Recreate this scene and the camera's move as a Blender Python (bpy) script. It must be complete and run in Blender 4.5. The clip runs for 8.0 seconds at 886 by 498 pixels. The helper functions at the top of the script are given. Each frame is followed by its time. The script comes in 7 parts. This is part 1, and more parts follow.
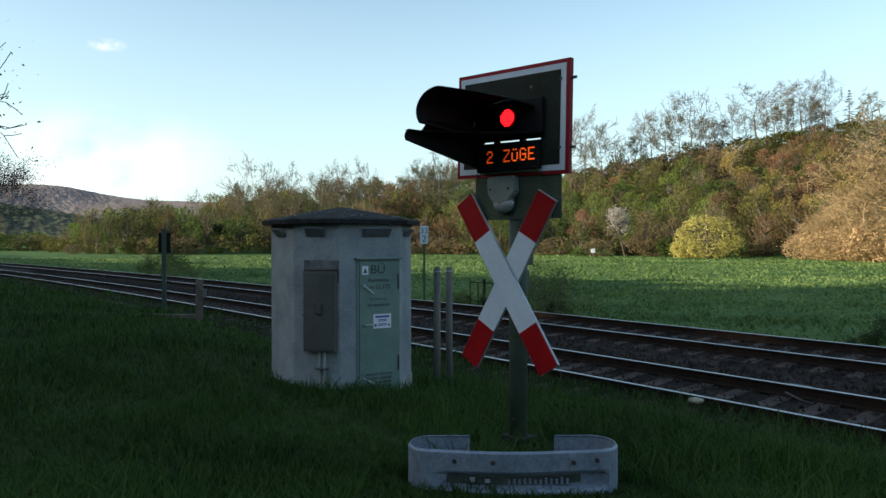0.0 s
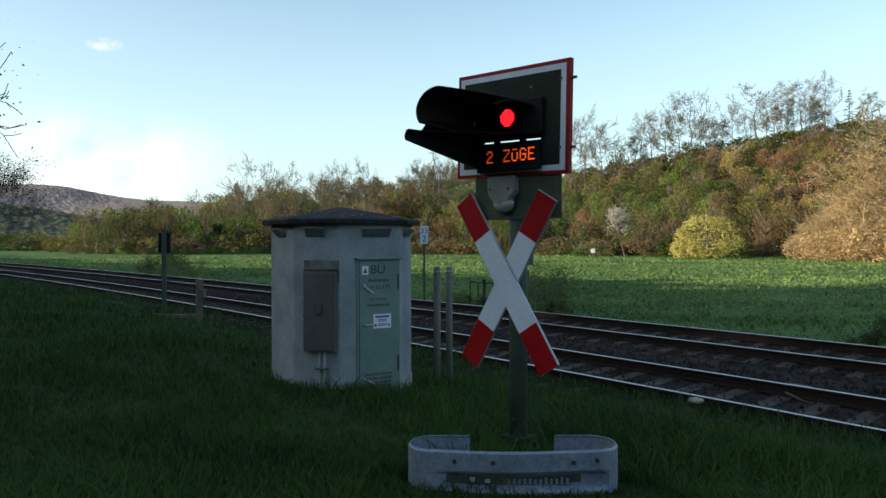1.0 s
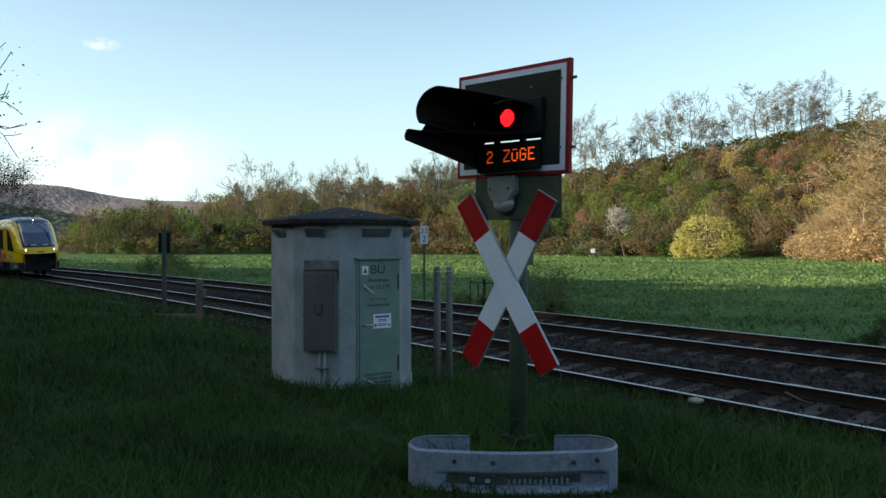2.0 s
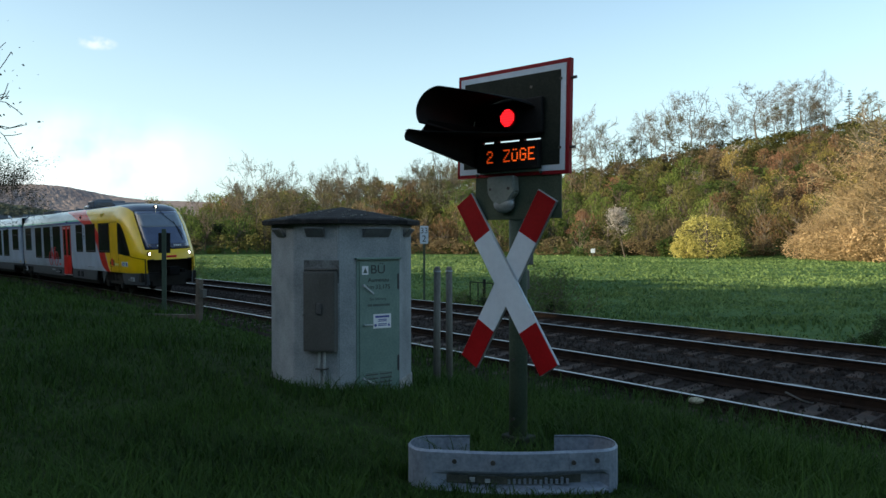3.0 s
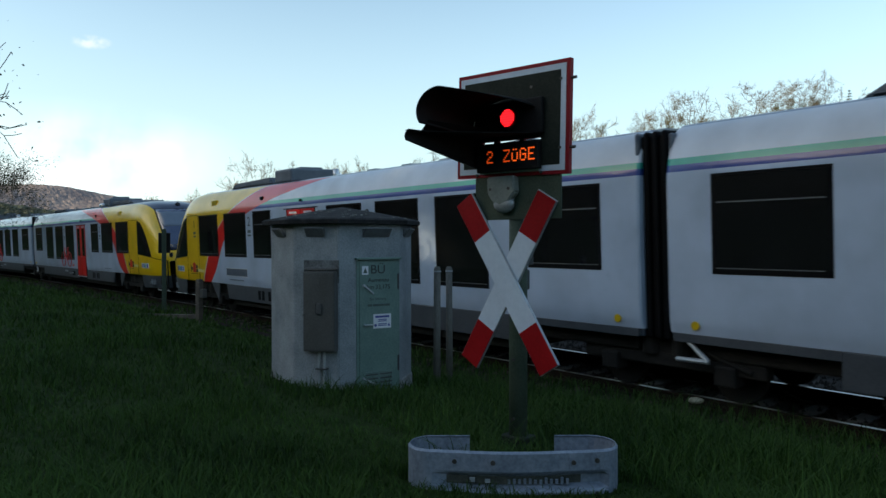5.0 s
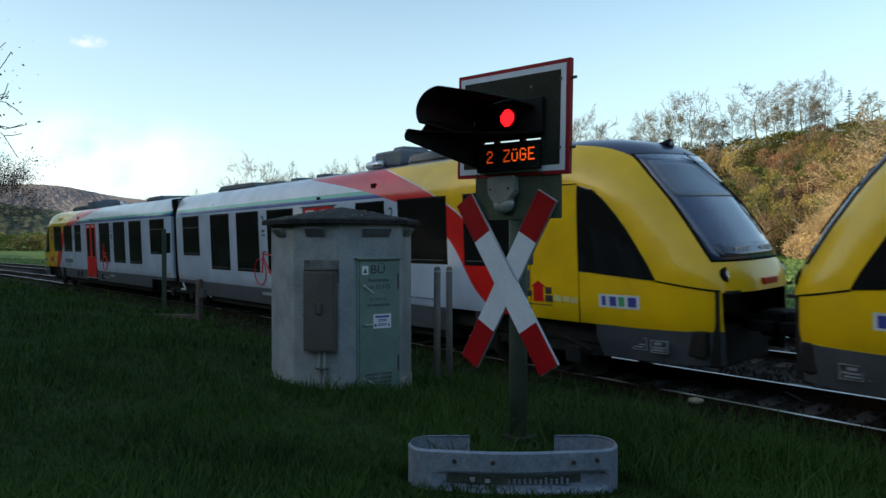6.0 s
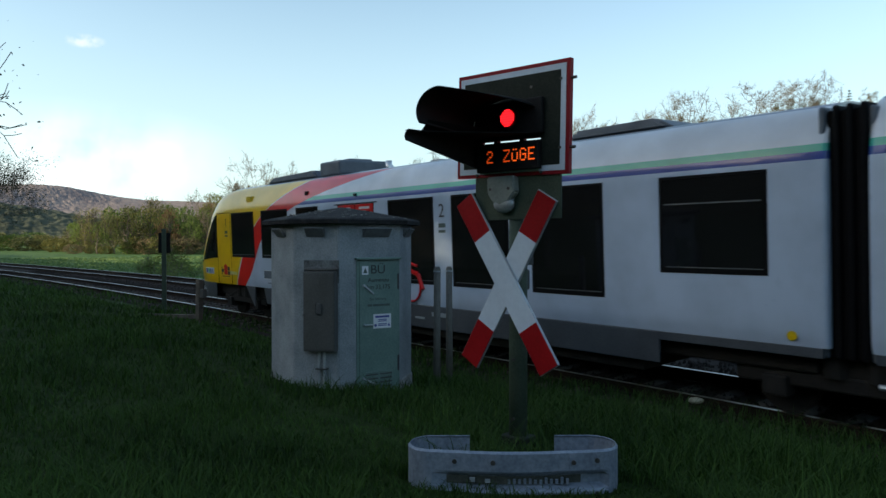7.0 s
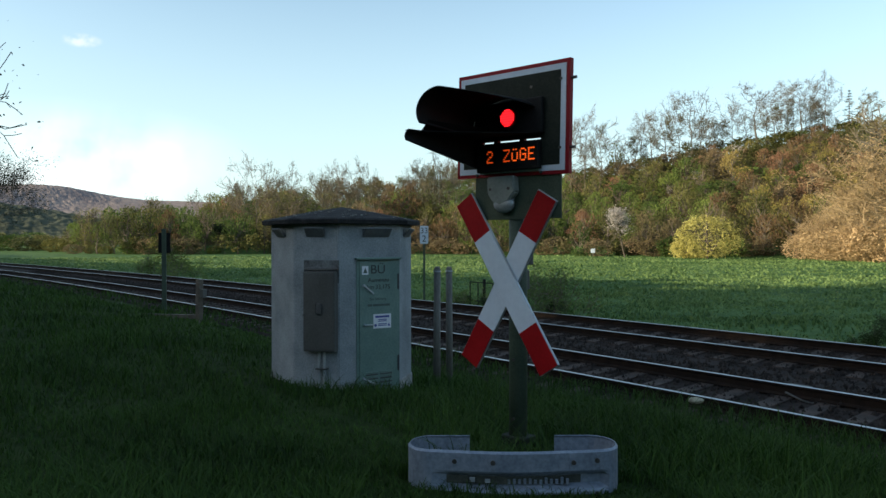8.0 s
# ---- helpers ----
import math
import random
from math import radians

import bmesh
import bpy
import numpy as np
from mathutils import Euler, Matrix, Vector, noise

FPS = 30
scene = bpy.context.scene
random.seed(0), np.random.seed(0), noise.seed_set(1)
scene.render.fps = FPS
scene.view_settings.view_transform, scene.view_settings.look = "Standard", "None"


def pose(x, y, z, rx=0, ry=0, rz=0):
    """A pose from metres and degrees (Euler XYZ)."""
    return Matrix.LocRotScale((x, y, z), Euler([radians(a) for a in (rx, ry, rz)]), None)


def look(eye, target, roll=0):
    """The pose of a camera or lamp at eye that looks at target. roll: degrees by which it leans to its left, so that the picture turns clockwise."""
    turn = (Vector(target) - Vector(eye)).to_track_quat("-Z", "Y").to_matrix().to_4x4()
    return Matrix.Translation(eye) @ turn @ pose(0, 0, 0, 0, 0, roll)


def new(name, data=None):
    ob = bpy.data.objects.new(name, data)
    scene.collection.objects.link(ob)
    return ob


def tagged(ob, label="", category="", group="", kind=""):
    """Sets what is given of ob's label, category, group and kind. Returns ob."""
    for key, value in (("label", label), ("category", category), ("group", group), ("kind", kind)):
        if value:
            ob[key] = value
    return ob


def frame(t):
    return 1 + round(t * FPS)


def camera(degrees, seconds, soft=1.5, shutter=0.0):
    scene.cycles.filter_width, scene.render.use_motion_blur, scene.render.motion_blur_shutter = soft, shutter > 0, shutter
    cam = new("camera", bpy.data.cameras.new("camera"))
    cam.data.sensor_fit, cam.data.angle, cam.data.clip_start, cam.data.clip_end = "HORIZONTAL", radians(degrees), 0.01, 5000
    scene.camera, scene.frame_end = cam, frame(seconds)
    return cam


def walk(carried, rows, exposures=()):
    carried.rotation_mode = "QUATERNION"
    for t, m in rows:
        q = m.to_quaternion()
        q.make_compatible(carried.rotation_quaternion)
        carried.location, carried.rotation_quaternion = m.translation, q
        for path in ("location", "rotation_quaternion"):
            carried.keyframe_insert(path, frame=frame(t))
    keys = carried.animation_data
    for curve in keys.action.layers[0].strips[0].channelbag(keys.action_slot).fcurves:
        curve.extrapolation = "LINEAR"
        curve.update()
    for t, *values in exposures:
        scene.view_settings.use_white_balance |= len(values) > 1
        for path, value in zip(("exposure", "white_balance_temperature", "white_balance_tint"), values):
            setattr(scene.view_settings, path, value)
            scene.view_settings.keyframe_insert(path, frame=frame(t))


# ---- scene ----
EYE = Vector((0.0, 0.0, 2.162))
TURN = 0.90082          # the view's heading, left of +Y
TILT = -0.00841
AHEAD = Vector((-math.sin(TURN) * math.cos(TILT), math.cos(TURN) * math.cos(TILT), math.sin(TILT)))
cam = camera(64.46, 8.0, 1.5, 0.05)
STAND = look(EYE, EYE + AHEAD, -0.056)
walk(cam, [(0.0, STAND), (8.0, STAND)], [(0.0, 0.9, 6400, 3.0), (8.0, 0.9, 6400, 3.0)])

# ---- light ----
SUN_TO = Vector((-0.38, -0.925, 0.0)).normalized()   # level direction towards the sun
SUN_UP = radians(15)
world = bpy.data.worlds.new("sky")
scene.world = world
world.use_nodes = True
wn = world.node_tree.nodes
wl = world.node_tree.links
sky = wn.new("ShaderNodeTexSky")
sky.sky_type = "NISHITA"
sky.sun_disc = False
sky.sun_elevation = SUN_UP
sky.sun_rotation = math.atan2(SUN_TO.x, SUN_TO.y)
sky.air_density, sky.dust_density, sky.ozone_density = 1.0, 1.2, 1.0
wn["Background"].inputs["Strength"].default_value = 0.15
# thin pale haze that thickens towards the horizon all round
tex = wn.new("ShaderNodeTexCoord")
sep_dir = wn.new("ShaderNodeSeparateXYZ")
wl.new(tex.outputs["Generated"], sep_dir.inputs[0])
haze = wn.new("ShaderNodeMapRange")
haze.interpolation_type = "SMOOTHSTEP"
haze.inputs["From Min"].default_value, haze.inputs["From Max"].default_value = 0.0, 0.45
haze.inputs["To Min"].default_value, haze.inputs["To Max"].default_value = 0.7, 0.05
wl.new(sep_dir.outputs["Z"], haze.inputs["Value"])
veil = wn.new("ShaderNodeMix")
veil.data_type = "RGBA"
veil.inputs[7].default_value = (2.95, 3.75, 4.1, 1)
wl.new(haze.outputs[0], veil.inputs[0])
wl.new(sky.outputs[0], veil.inputs[6])
wl.new(veil.outputs[2], wn["Background"].inputs["Color"])
sun = new("sun", bpy.data.lights.new("sun", "SUN"))
sun.data.energy, sun.data.angle, sun.data.color = 5.0, radians(0.6), (1.0, 0.82, 0.58)
sun.matrix_world = look((SUN_TO * math.cos(SUN_UP) + Vector((0, 0, math.sin(SUN_UP)))) * 300, (0, 0, 0))


# ---- materials ----
def nodes(name):
    m = bpy.data.materials.new(name)
    m.use_nodes = True
    return m, m.node_tree.nodes, m.node_tree.links, m.node_tree.nodes["Principled BSDF"]


def mat(name, dark, light, rough=0.6, metal=0.0, scale=8.0, bump=0.0, fine=60.0, island=0.0, spec=0.5, coat=0.0, stretch=(1, 1, 1)):
    """A surface with stains at one scale, grain at another and, if asked, variation from piece to piece."""
    m, n, l, b = nodes(name)
    tc = n.new("ShaderNodeTexCoord")
    mp = n.new("ShaderNodeMapping")
    mp.inputs["Scale"].default_value = stretch
    l.new(tc.outputs["Object"], mp.inputs[0])
    a = n.new("ShaderNodeTexNoise")
    a.inputs["Scale"].default_value, a.inputs["Detail"].default_value = scale, 6
    f = n.new("ShaderNodeTexNoise")
    f.inputs["Scale"].default_value, f.inputs["Detail"].default_value = fine, 4
    l.new(mp.outputs[0], a.inputs["Vector"])
    l.new(mp.outputs[0], f.inputs["Vector"])
    mix = n.new("ShaderNodeMath")
    mix.operation = "MULTIPLY_ADD"
    mix.inputs[1].default_value = 0.45
    l.new(f.outputs["Fac"], mix.inputs[0])
    half = n.new("ShaderNodeMath")
    half.operation = "MULTIPLY"
    half.inputs[1].default_value = 0.55
    l.new(a.outputs["Fac"], half.inputs[0])
    l.new(half.outputs[0], mix.inputs[2])
    rng = n.new("ShaderNodeMapRange")
    rng.inputs["From Min"].default_value, rng.inputs["From Max"].default_value = 0.34, 0.66
    l.new(mix.outputs[0], rng.inputs["Value"])
    col = n.new("ShaderNodeMix")
    col.data_type = "RGBA"
    col.inputs[6].default_value, col.inputs[7].default_value = (*dark, 1), (*light, 1)
    l.new(rng.outputs[0], col.inputs[0])
    out = col.outputs[2]
    if island:
        g = n.new("ShaderNodeNewGeometry")
        hsv = n.new("ShaderNodeHueSaturation")
        v = n.new("ShaderNodeMapRange")
        v.inputs["To Min"].default_value, v.inputs["To Max"].default_value = 1 - island, 1 + island
        l.new(g.outputs["Random Per Island"], v.inputs["Value"])
        l.new(v.outputs[0], hsv.inputs["Value"])
        l.new(out, hsv.inputs["Color"])
        out = hsv.outputs[0]
    l.new(out, b.inputs["Base Color"])
    b.inputs["Roughness"].default_value, b.inputs["Metallic"].default_value = rough, metal
    b.inputs["Specular IOR Level"].default_value = spec
    b.inputs["Coat Weight"].default_value = coat
    b.inputs["Coat Roughness"].default_value = 0.12
    if bump:
        bp = n.new("ShaderNodeBump")
        bp.inputs["Strength"].default_value, bp.inputs["Distance"].default_value = bump, 0.02
        l.new(mix.outputs[0], bp.inputs["Height"])
        l.new(bp.outputs[0], b.inputs["Normal"])
    return m


def glow(name, colour, strength):
    m, n, l, b = nodes(name)
    b.inputs["Base Color"].default_value = (*colour, 1)
    b.inputs["Emission Color"].default_value = (*colour, 1)
    b.inputs["Emission Strength"].default_value = strength
    return m


def leafy(name, dark, light, island=0.45, scale=0.25, through_light=0.35, spread=0.4):
    """Leaves: tone drifts from bough to bough and from leaf to leaf; some light comes through."""
    m, n, l, b = nodes(name)
    tc = n.new("ShaderNodeTexCoord")
    a = n.new("ShaderNodeTexNoise")
    a.inputs["Scale"].default_value = scale
    l.new(tc.outputs["Object"], a.inputs["Vector"])
    g = n.new("ShaderNodeNewGeometry")
    add = n.new("ShaderNodeMath")
    add.operation = "MULTIPLY_ADD"
    add.inputs[1].default_value = island
    l.new(g.outputs["Random Per Island"], add.inputs[0])
    l.new(a.outputs["Fac"], add.inputs[2])
    rng = n.new("ShaderNodeMapRange")
    rng.inputs["From Min"].default_value, rng.inputs["From Max"].default_value = 0.3, 0.7 + island
    l.new(add.outputs[0], rng.inputs["Value"])
    mixed = n.new("ShaderNodeMix")
    mixed.data_type = "RGBA"
    mixed.inputs[6].default_value, mixed.inputs[7].default_value = (*dark, 1), (*light, 1)
    l.new(rng.outputs[0], mixed.inputs[0])
    # each tree has a tone of its own
    info = n.new("ShaderNodeObjectInfo")
    own = n.new("ShaderNodeAttribute")
    own.attribute_name = "tone"
    both = n.new("ShaderNodeMath")
    both.operation = "ADD"
    l.new(info.outputs["Random"], both.inputs[0])
    l.new(own.outputs["Fac"], both.inputs[1])
    tone = n.new("ShaderNodeMath")
    tone.operation = "FRACT"
    l.new(both.outputs[0], tone.inputs[0])
    col = n.new("ShaderNodeHueSaturation")
    l.new(mixed.outputs[2], col.inputs["Color"])
    for k, (lo, hi) in (("Value", (1 - spread, 1 + spread)), ("Hue", (0.5 + 0.045 * spread, 0.5 - 0.045 * spread))):
        r = n.new("ShaderNodeMapRange")
        r.inputs["To Min"].default_value, r.inputs["To Max"].default_value = lo, hi
        l.new(tone.outputs[0], r.inputs["Value"])
        l.new(r.outputs[0], col.inputs[k])
    l.new(col.outputs[0], b.inputs["Base Color"])
    b.inputs["Roughness"].default_value = 0.7
    b.inputs["Specular IOR Level"].default_value = 0.2
    tr = n.new("ShaderNodeBsdfTranslucent")
    l.new(col.outputs[0], tr.inputs["Color"])
    ms = n.new("ShaderNodeMixShader")
    ms.inputs[0].default_value = through_light
    l.new(b.outputs[0], ms.inputs[1])
    l.new(tr.outputs[0], ms.inputs[2])
    l.new(ms.outputs[0], n["Material Output"].inputs["Surface"])
    return m


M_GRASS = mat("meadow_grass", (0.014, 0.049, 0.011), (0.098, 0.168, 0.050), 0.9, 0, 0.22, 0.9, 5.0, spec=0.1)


def add_floor(m):
    """Leaf litter and undergrowth on the slopes, above the meadow's level."""
    n, l = m.node_tree.nodes, m.node_tree.links
    b = n["Principled BSDF"]
    src = b.inputs["Base Color"].links[0].from_socket
    g = n.new("ShaderNodeNewGeometry")
    sep = n.new("ShaderNodeSeparateXYZ")
    l.new(g.outputs["Position"], sep.inputs[0])
    r = n.new("ShaderNodeMapRange")
    r.inputs["From Min"].default_value, r.inputs["From Max"].default_value = 1.0, 2.0
    l.new(sep.outputs["Z"], r.inputs["Value"])
    t = n.new("ShaderNodeTexNoise")
    t.inputs["Scale"].default_value, t.inputs["Detail"].default_value = 0.25, 8
    l.new(g.outputs["Position"], t.inputs["Vector"])
    c = n.new("ShaderNodeMix")
    c.data_type = "RGBA"
    c.inputs[6].default_value, c.inputs[7].default_value = (0.035, 0.032, 0.014, 1), (0.11, 0.085, 0.04, 1)
    l.new(t.outputs["Fac"], c.inputs[0])
    k = n.new("ShaderNodeMix")
    k.data_type = "RGBA"
    l.new(r.outputs[0], k.inputs[0])
    l.new(src, k.inputs[6])
    l.new(c.outputs[2], k.inputs[7])
    l.new(k.outputs[2], b.inputs["Base Color"])


add_floor(M_GRASS)
# Verge soil and blades: the slope's shade is partly put into their darker colours.
M_VERGE = mat("shaded_verge_soil_and_grass", (0.010, 0.019, 0.005), (0.034, 0.054, 0.014), 0.95, 0, 0.6, 0.9, 8.0, spec=0.05)
add_floor(M_VERGE)
M_BLADE = leafy("shaded_grass_blades", (0.0045, 0.0165, 0.003), (0.061, 0.122, 0.019), 0.75, 0.5, 0.3, 0.0)
# The open meadow's tufts are coloured brighter, for the sun on them.
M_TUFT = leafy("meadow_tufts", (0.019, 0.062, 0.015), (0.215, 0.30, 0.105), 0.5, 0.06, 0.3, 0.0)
M_BALLAST = mat("ballast_stone", (0.010, 0.0085, 0.0075), (0.045, 0.036, 0.032), 0.95, 0, 3, 0.3, 30, 0.45, 0.1)
M_RAIL = mat("rusty_rail_side", (0.012, 0.009, 0.008), (0.030, 0.020, 0.015), 0.9, 0.0, 5, 0.2, 80, spec=0.1)
M_RAILTOP = mat("polished_rail_head", (0.33, 0.33, 0.35), (0.46, 0.46, 0.48), 0.32, 1.0, 2, 0, 40)
M_SLEEPER = mat("weathered_sleeper", (0.018, 0.012, 0.009), (0.075, 0.050, 0.038), 0.9, 0, 4, 0.3, 50, stretch=(1, 1, 1))
M_WALL = mat("grey_painted_concrete", (0.15, 0.168, 0.185), (0.325, 0.35, 0.37), 0.8, 0, 2.5, 0.12, 60)
M_ROOF = mat("dark_roof_felt", (0.010, 0.010, 0.011), (0.045, 0.043, 0.043), 0.95, 0, 9, 0.9, 50, spec=0.2)
M_DOOR = mat("faded_green_paint", (0.10, 0.165, 0.148), (0.17, 0.25, 0.222), 0.5, 0, 3, 0.05, 40)
M_DARKGREY = mat("dark_grey_plastic", (0.045, 0.047, 0.05), (0.075, 0.078, 0.08), 0.55, 0, 4, 0.05, 60)
M_BLACK = mat("black_housing", (0.006, 0.006, 0.007), (0.014, 0.014, 0.014), 0.65, 0, 5, 0.05, 50, spec=0.15)
M_RED = mat("red_reflective_sheet", (0.235, 0.0015, 0.004), (0.32, 0.003, 0.007), 0.55, 0, 5, 0.02, 60, spec=0.18)
M_WHITE = mat("white_reflective_sheet", (0.49, 0.56, 0.65), (0.59, 0.66, 0.745), 0.5, 0, 2, 0.02, 30, spec=0.3)
M_POST = mat("olive_green_post_paint", (0.035, 0.052, 0.038), (0.075, 0.098, 0.072), 0.6, 0.0, 4, 0.08, 60, spec=0.2)
M_ZINC = mat("weathered_zinc", (0.30, 0.33, 0.36), (0.48, 0.51, 0.54), 0.5, 0.6, 4, 0.08, 40)
M_WOOD = mat("grey_weathered_wood", (0.10, 0.095, 0.085), (0.21, 0.20, 0.18), 0.9, 0, 5, 0.3, 60, stretch=(1, 1, 0.2))
M_BARK = mat("tree_bark", (0.06, 0.048, 0.038), (0.14, 0.115, 0.09), 0.95, 0, 3, 0.4, 20)


# ---- mesh helpers ----
def link_mesh(name, verts, faces, material, parent=None, smooth=False, label=""):
    me = bpy.data.meshes.new(name)
    me.from_pydata([tuple(v) for v in verts], [], faces)
    for mm in (material if isinstance(material, (list, tuple)) else [material]):
        me.materials.append(mm)
    if smooth:
        me.polygons.foreach_set("use_smooth", [True] * len(me.polygons))
    me.update()
    ob = new(name, me)
    ob.parent = parent
    if label:
        ob["label"] = label
    return ob


def part(name, bm, material, parent=None, label="", smooth=False):
    """Links a bmesh as one mesh object under a thing or a part."""
    me = bpy.data.meshes.new(name)
    bmesh.ops.recalc_face_normals(bm, faces=bm.faces[:])
    bm.to_mesh(me)
    bm.free()
    for mm in (material if isinstance(material, (list, tuple)) else [material]):
        me.materials.append(mm)
    if smooth:
        me.polygons.foreach_set("use_smooth", [True] * len(me.polygons))
    ob = new(name, me)
    ob.parent = parent
    if label:
        ob["label"] = label
    return ob


def box(bm, x0, x1, y0, y1, z0, z1, bevel=0.0, m=None, index=0):
    """A bevelled block between two corners, turned by m."""
    r = bmesh.ops.create_cube(bm, size=1.0)
    vs = r["verts"]
    bmesh.ops.scale(bm, vec=(abs(x1 - x0), abs(y1 - y0), abs(z1 - z0)), verts=vs)
    bmesh.ops.translate(bm, vec=((x0 + x1) / 2, (y0 + y1) / 2, (z0 + z1) / 2), verts=vs)
    fs = list({f for v in vs for f in v.link_faces})
    if bevel:
        es = list({e for v in vs for e in v.link_edges})
        r2 = bmesh.ops.bevel(bm, geom=es, offset=bevel, segments=2, affect="EDGES", profile=0.5)
        fs = list(set(f for f in fs if f.is_valid) | set(r2["faces"]))
    if m is not None:
        bmesh.ops.transform(bm, matrix=m, verts=list({v for f in fs for v in f.verts}))
    for f in fs:
        f.material_index = index
    return bm


def rod(bm, a, b, r, seg=12, r2=None, index=0):
    """A round bar from a to b."""
    a, b = Vector(a), Vector(b)
    d = b - a
    m = Matrix.Translation((a + b) / 2) @ d.to_track_quat("Z", "Y").to_matrix().to_4x4()
    res = bmesh.ops.create_cone(bm, cap_ends=True, segments=seg, radius1=r, radius2=r if r2 is None else r2, depth=d.length, matrix=m)
    for f in {f for v in res["verts"] for f in v.link_faces}:
        f.material_index = index
    return bm


def prism(bm, outline, depth, m=None, index=0):
    """A flat outline (x, z) given thickness along y."""
    lo = [bm.verts.new((x, 0.0, z)) for x, z in outline]
    hi = [bm.verts.new((x, depth, z)) for x, z in outline]
    fs = [bm.faces.new(lo), bm.faces.new(hi[::-1])]
    for i in range(len(lo)):
        j = (i + 1) % len(lo)
        fs.append(bm.faces.new((lo[i], hi[i], hi[j], lo[j])))
    if m is not None:
        bmesh.ops.transform(bm, matrix=m, verts=lo + hi)
    for f in fs:
        f.material_index = index
    return bm


def thing(name, m, label, category, group="", kind=""):
    ob = new(name)
    ob.empty_display_size = 0.2
    ob.matrix_world = m
    return tagged(ob, label, category, group, kind)


def smooth01(t):
    t = max(0.0, min(1.0, t))
    return t * t * (3 - 2 * t)


def ramp(x, pts):
    """Straight pieces between (x, y) pairs."""
    if x <= pts[0][0]:
        return pts[0][1]
    for (a, p), (b, q) in zip(pts, pts[1:]):
        if x <= b:
            return p + (q - p) * (x - a) / (b - a)
    return pts[-1][1]


# ---- the lie of the land ----
BEND = -0.0015184       # the tracks curve gently, about 660 m radius
MID = 9.9024            # middle of the near track abreast of the camera
GAP = 4.457             # between the middles of the two tracks
CANT = 0.0415


def track_y(x):
    x0 = max(x, -190.0)
    return BEND / 2 * x0 * x0 + BEND * x0 * (x - x0)


def track_heading(x):
    return math.atan(BEND * max(x, -190.0))


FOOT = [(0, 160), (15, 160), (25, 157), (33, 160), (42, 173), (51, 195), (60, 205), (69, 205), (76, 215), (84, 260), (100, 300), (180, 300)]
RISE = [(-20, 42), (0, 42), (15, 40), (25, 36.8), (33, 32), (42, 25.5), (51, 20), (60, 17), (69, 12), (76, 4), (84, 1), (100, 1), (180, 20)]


def ground_z(x, y):
    v = y - MID - track_y(x)
    z = ramp(v, [(-30, 0.9), (-9.9, 0.62), (-5.9, 0.5), (-4.0, 0.28), (-2.6, 0.02), (-1.8, -0.2), (-1.5, -0.55), (6.2, -0.55), (6.9, -0.3), (8.0, -0.6), (11.0, -0.9), (40, -0.95)])
    if v < -1.9:
        z -= 0.14 * smooth01((-x - 4.5) / 5)
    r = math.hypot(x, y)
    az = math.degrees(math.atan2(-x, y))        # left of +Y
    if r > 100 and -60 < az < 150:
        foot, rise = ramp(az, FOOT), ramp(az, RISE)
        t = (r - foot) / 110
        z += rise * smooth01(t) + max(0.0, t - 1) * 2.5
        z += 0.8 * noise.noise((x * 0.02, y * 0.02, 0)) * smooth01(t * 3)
    if y < -14:                                  # an unseen slope behind, added so that its shade lies over the line
        across = x * 0.925 - y * 0.38
        crest = max(5.0, min(28.0, 16.5 + (x + 156) * 0.14)) + 3.6 * noise.noise((across * 0.13, 0.5, 2.0))
        z += crest * smooth01((-14 - y) / 78)
    return z


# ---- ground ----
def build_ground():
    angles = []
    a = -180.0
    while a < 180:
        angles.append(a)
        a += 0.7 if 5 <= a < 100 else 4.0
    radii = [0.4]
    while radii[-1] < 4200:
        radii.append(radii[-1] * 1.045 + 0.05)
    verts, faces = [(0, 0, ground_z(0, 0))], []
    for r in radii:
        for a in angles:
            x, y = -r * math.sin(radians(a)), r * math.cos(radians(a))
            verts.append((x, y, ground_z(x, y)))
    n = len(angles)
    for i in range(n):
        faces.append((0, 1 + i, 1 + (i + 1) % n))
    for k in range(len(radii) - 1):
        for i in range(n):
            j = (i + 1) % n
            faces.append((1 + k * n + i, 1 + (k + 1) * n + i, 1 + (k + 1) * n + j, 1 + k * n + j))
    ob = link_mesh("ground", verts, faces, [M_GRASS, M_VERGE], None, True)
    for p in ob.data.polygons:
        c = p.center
        # faces on the verge take the shade-darkened soil
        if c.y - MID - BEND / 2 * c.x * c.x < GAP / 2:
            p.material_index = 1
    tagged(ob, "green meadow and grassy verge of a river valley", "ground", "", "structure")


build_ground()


# ---- the two tracks ----
def along(x, off, z):
    """A point beside the near track's middle line."""
    h = track_heading(x)
    return Vector((x - off * math.sin(h), MID + track_y(x) + off * math.cos(h), z))


XS = [-210 + 3.0 * i for i in range(84)]


def sweep(name, outline, material, off, lift, tilt, parent, label="", xs=XS, smooth=False):
    """A profile (across, up) carried along the line, turned by the cant."""
    verts, faces = [], []
    n = len(outline)
    for x in xs:
        for s, z in outline:
            verts.append(along(x, off + s * math.cos(tilt) - z * math.sin(tilt), lift + z * math.cos(tilt) + s * math.sin(tilt)))
    for k in range(len(xs) - 1):
        for i in range(n):
            j = (i + 1) % n
            faces.append((k * n + i, k * n + j, (k + 1) * n + j, (k + 1) * n + i))
    return link_mesh(name, verts, faces, material, parent, smooth, label)


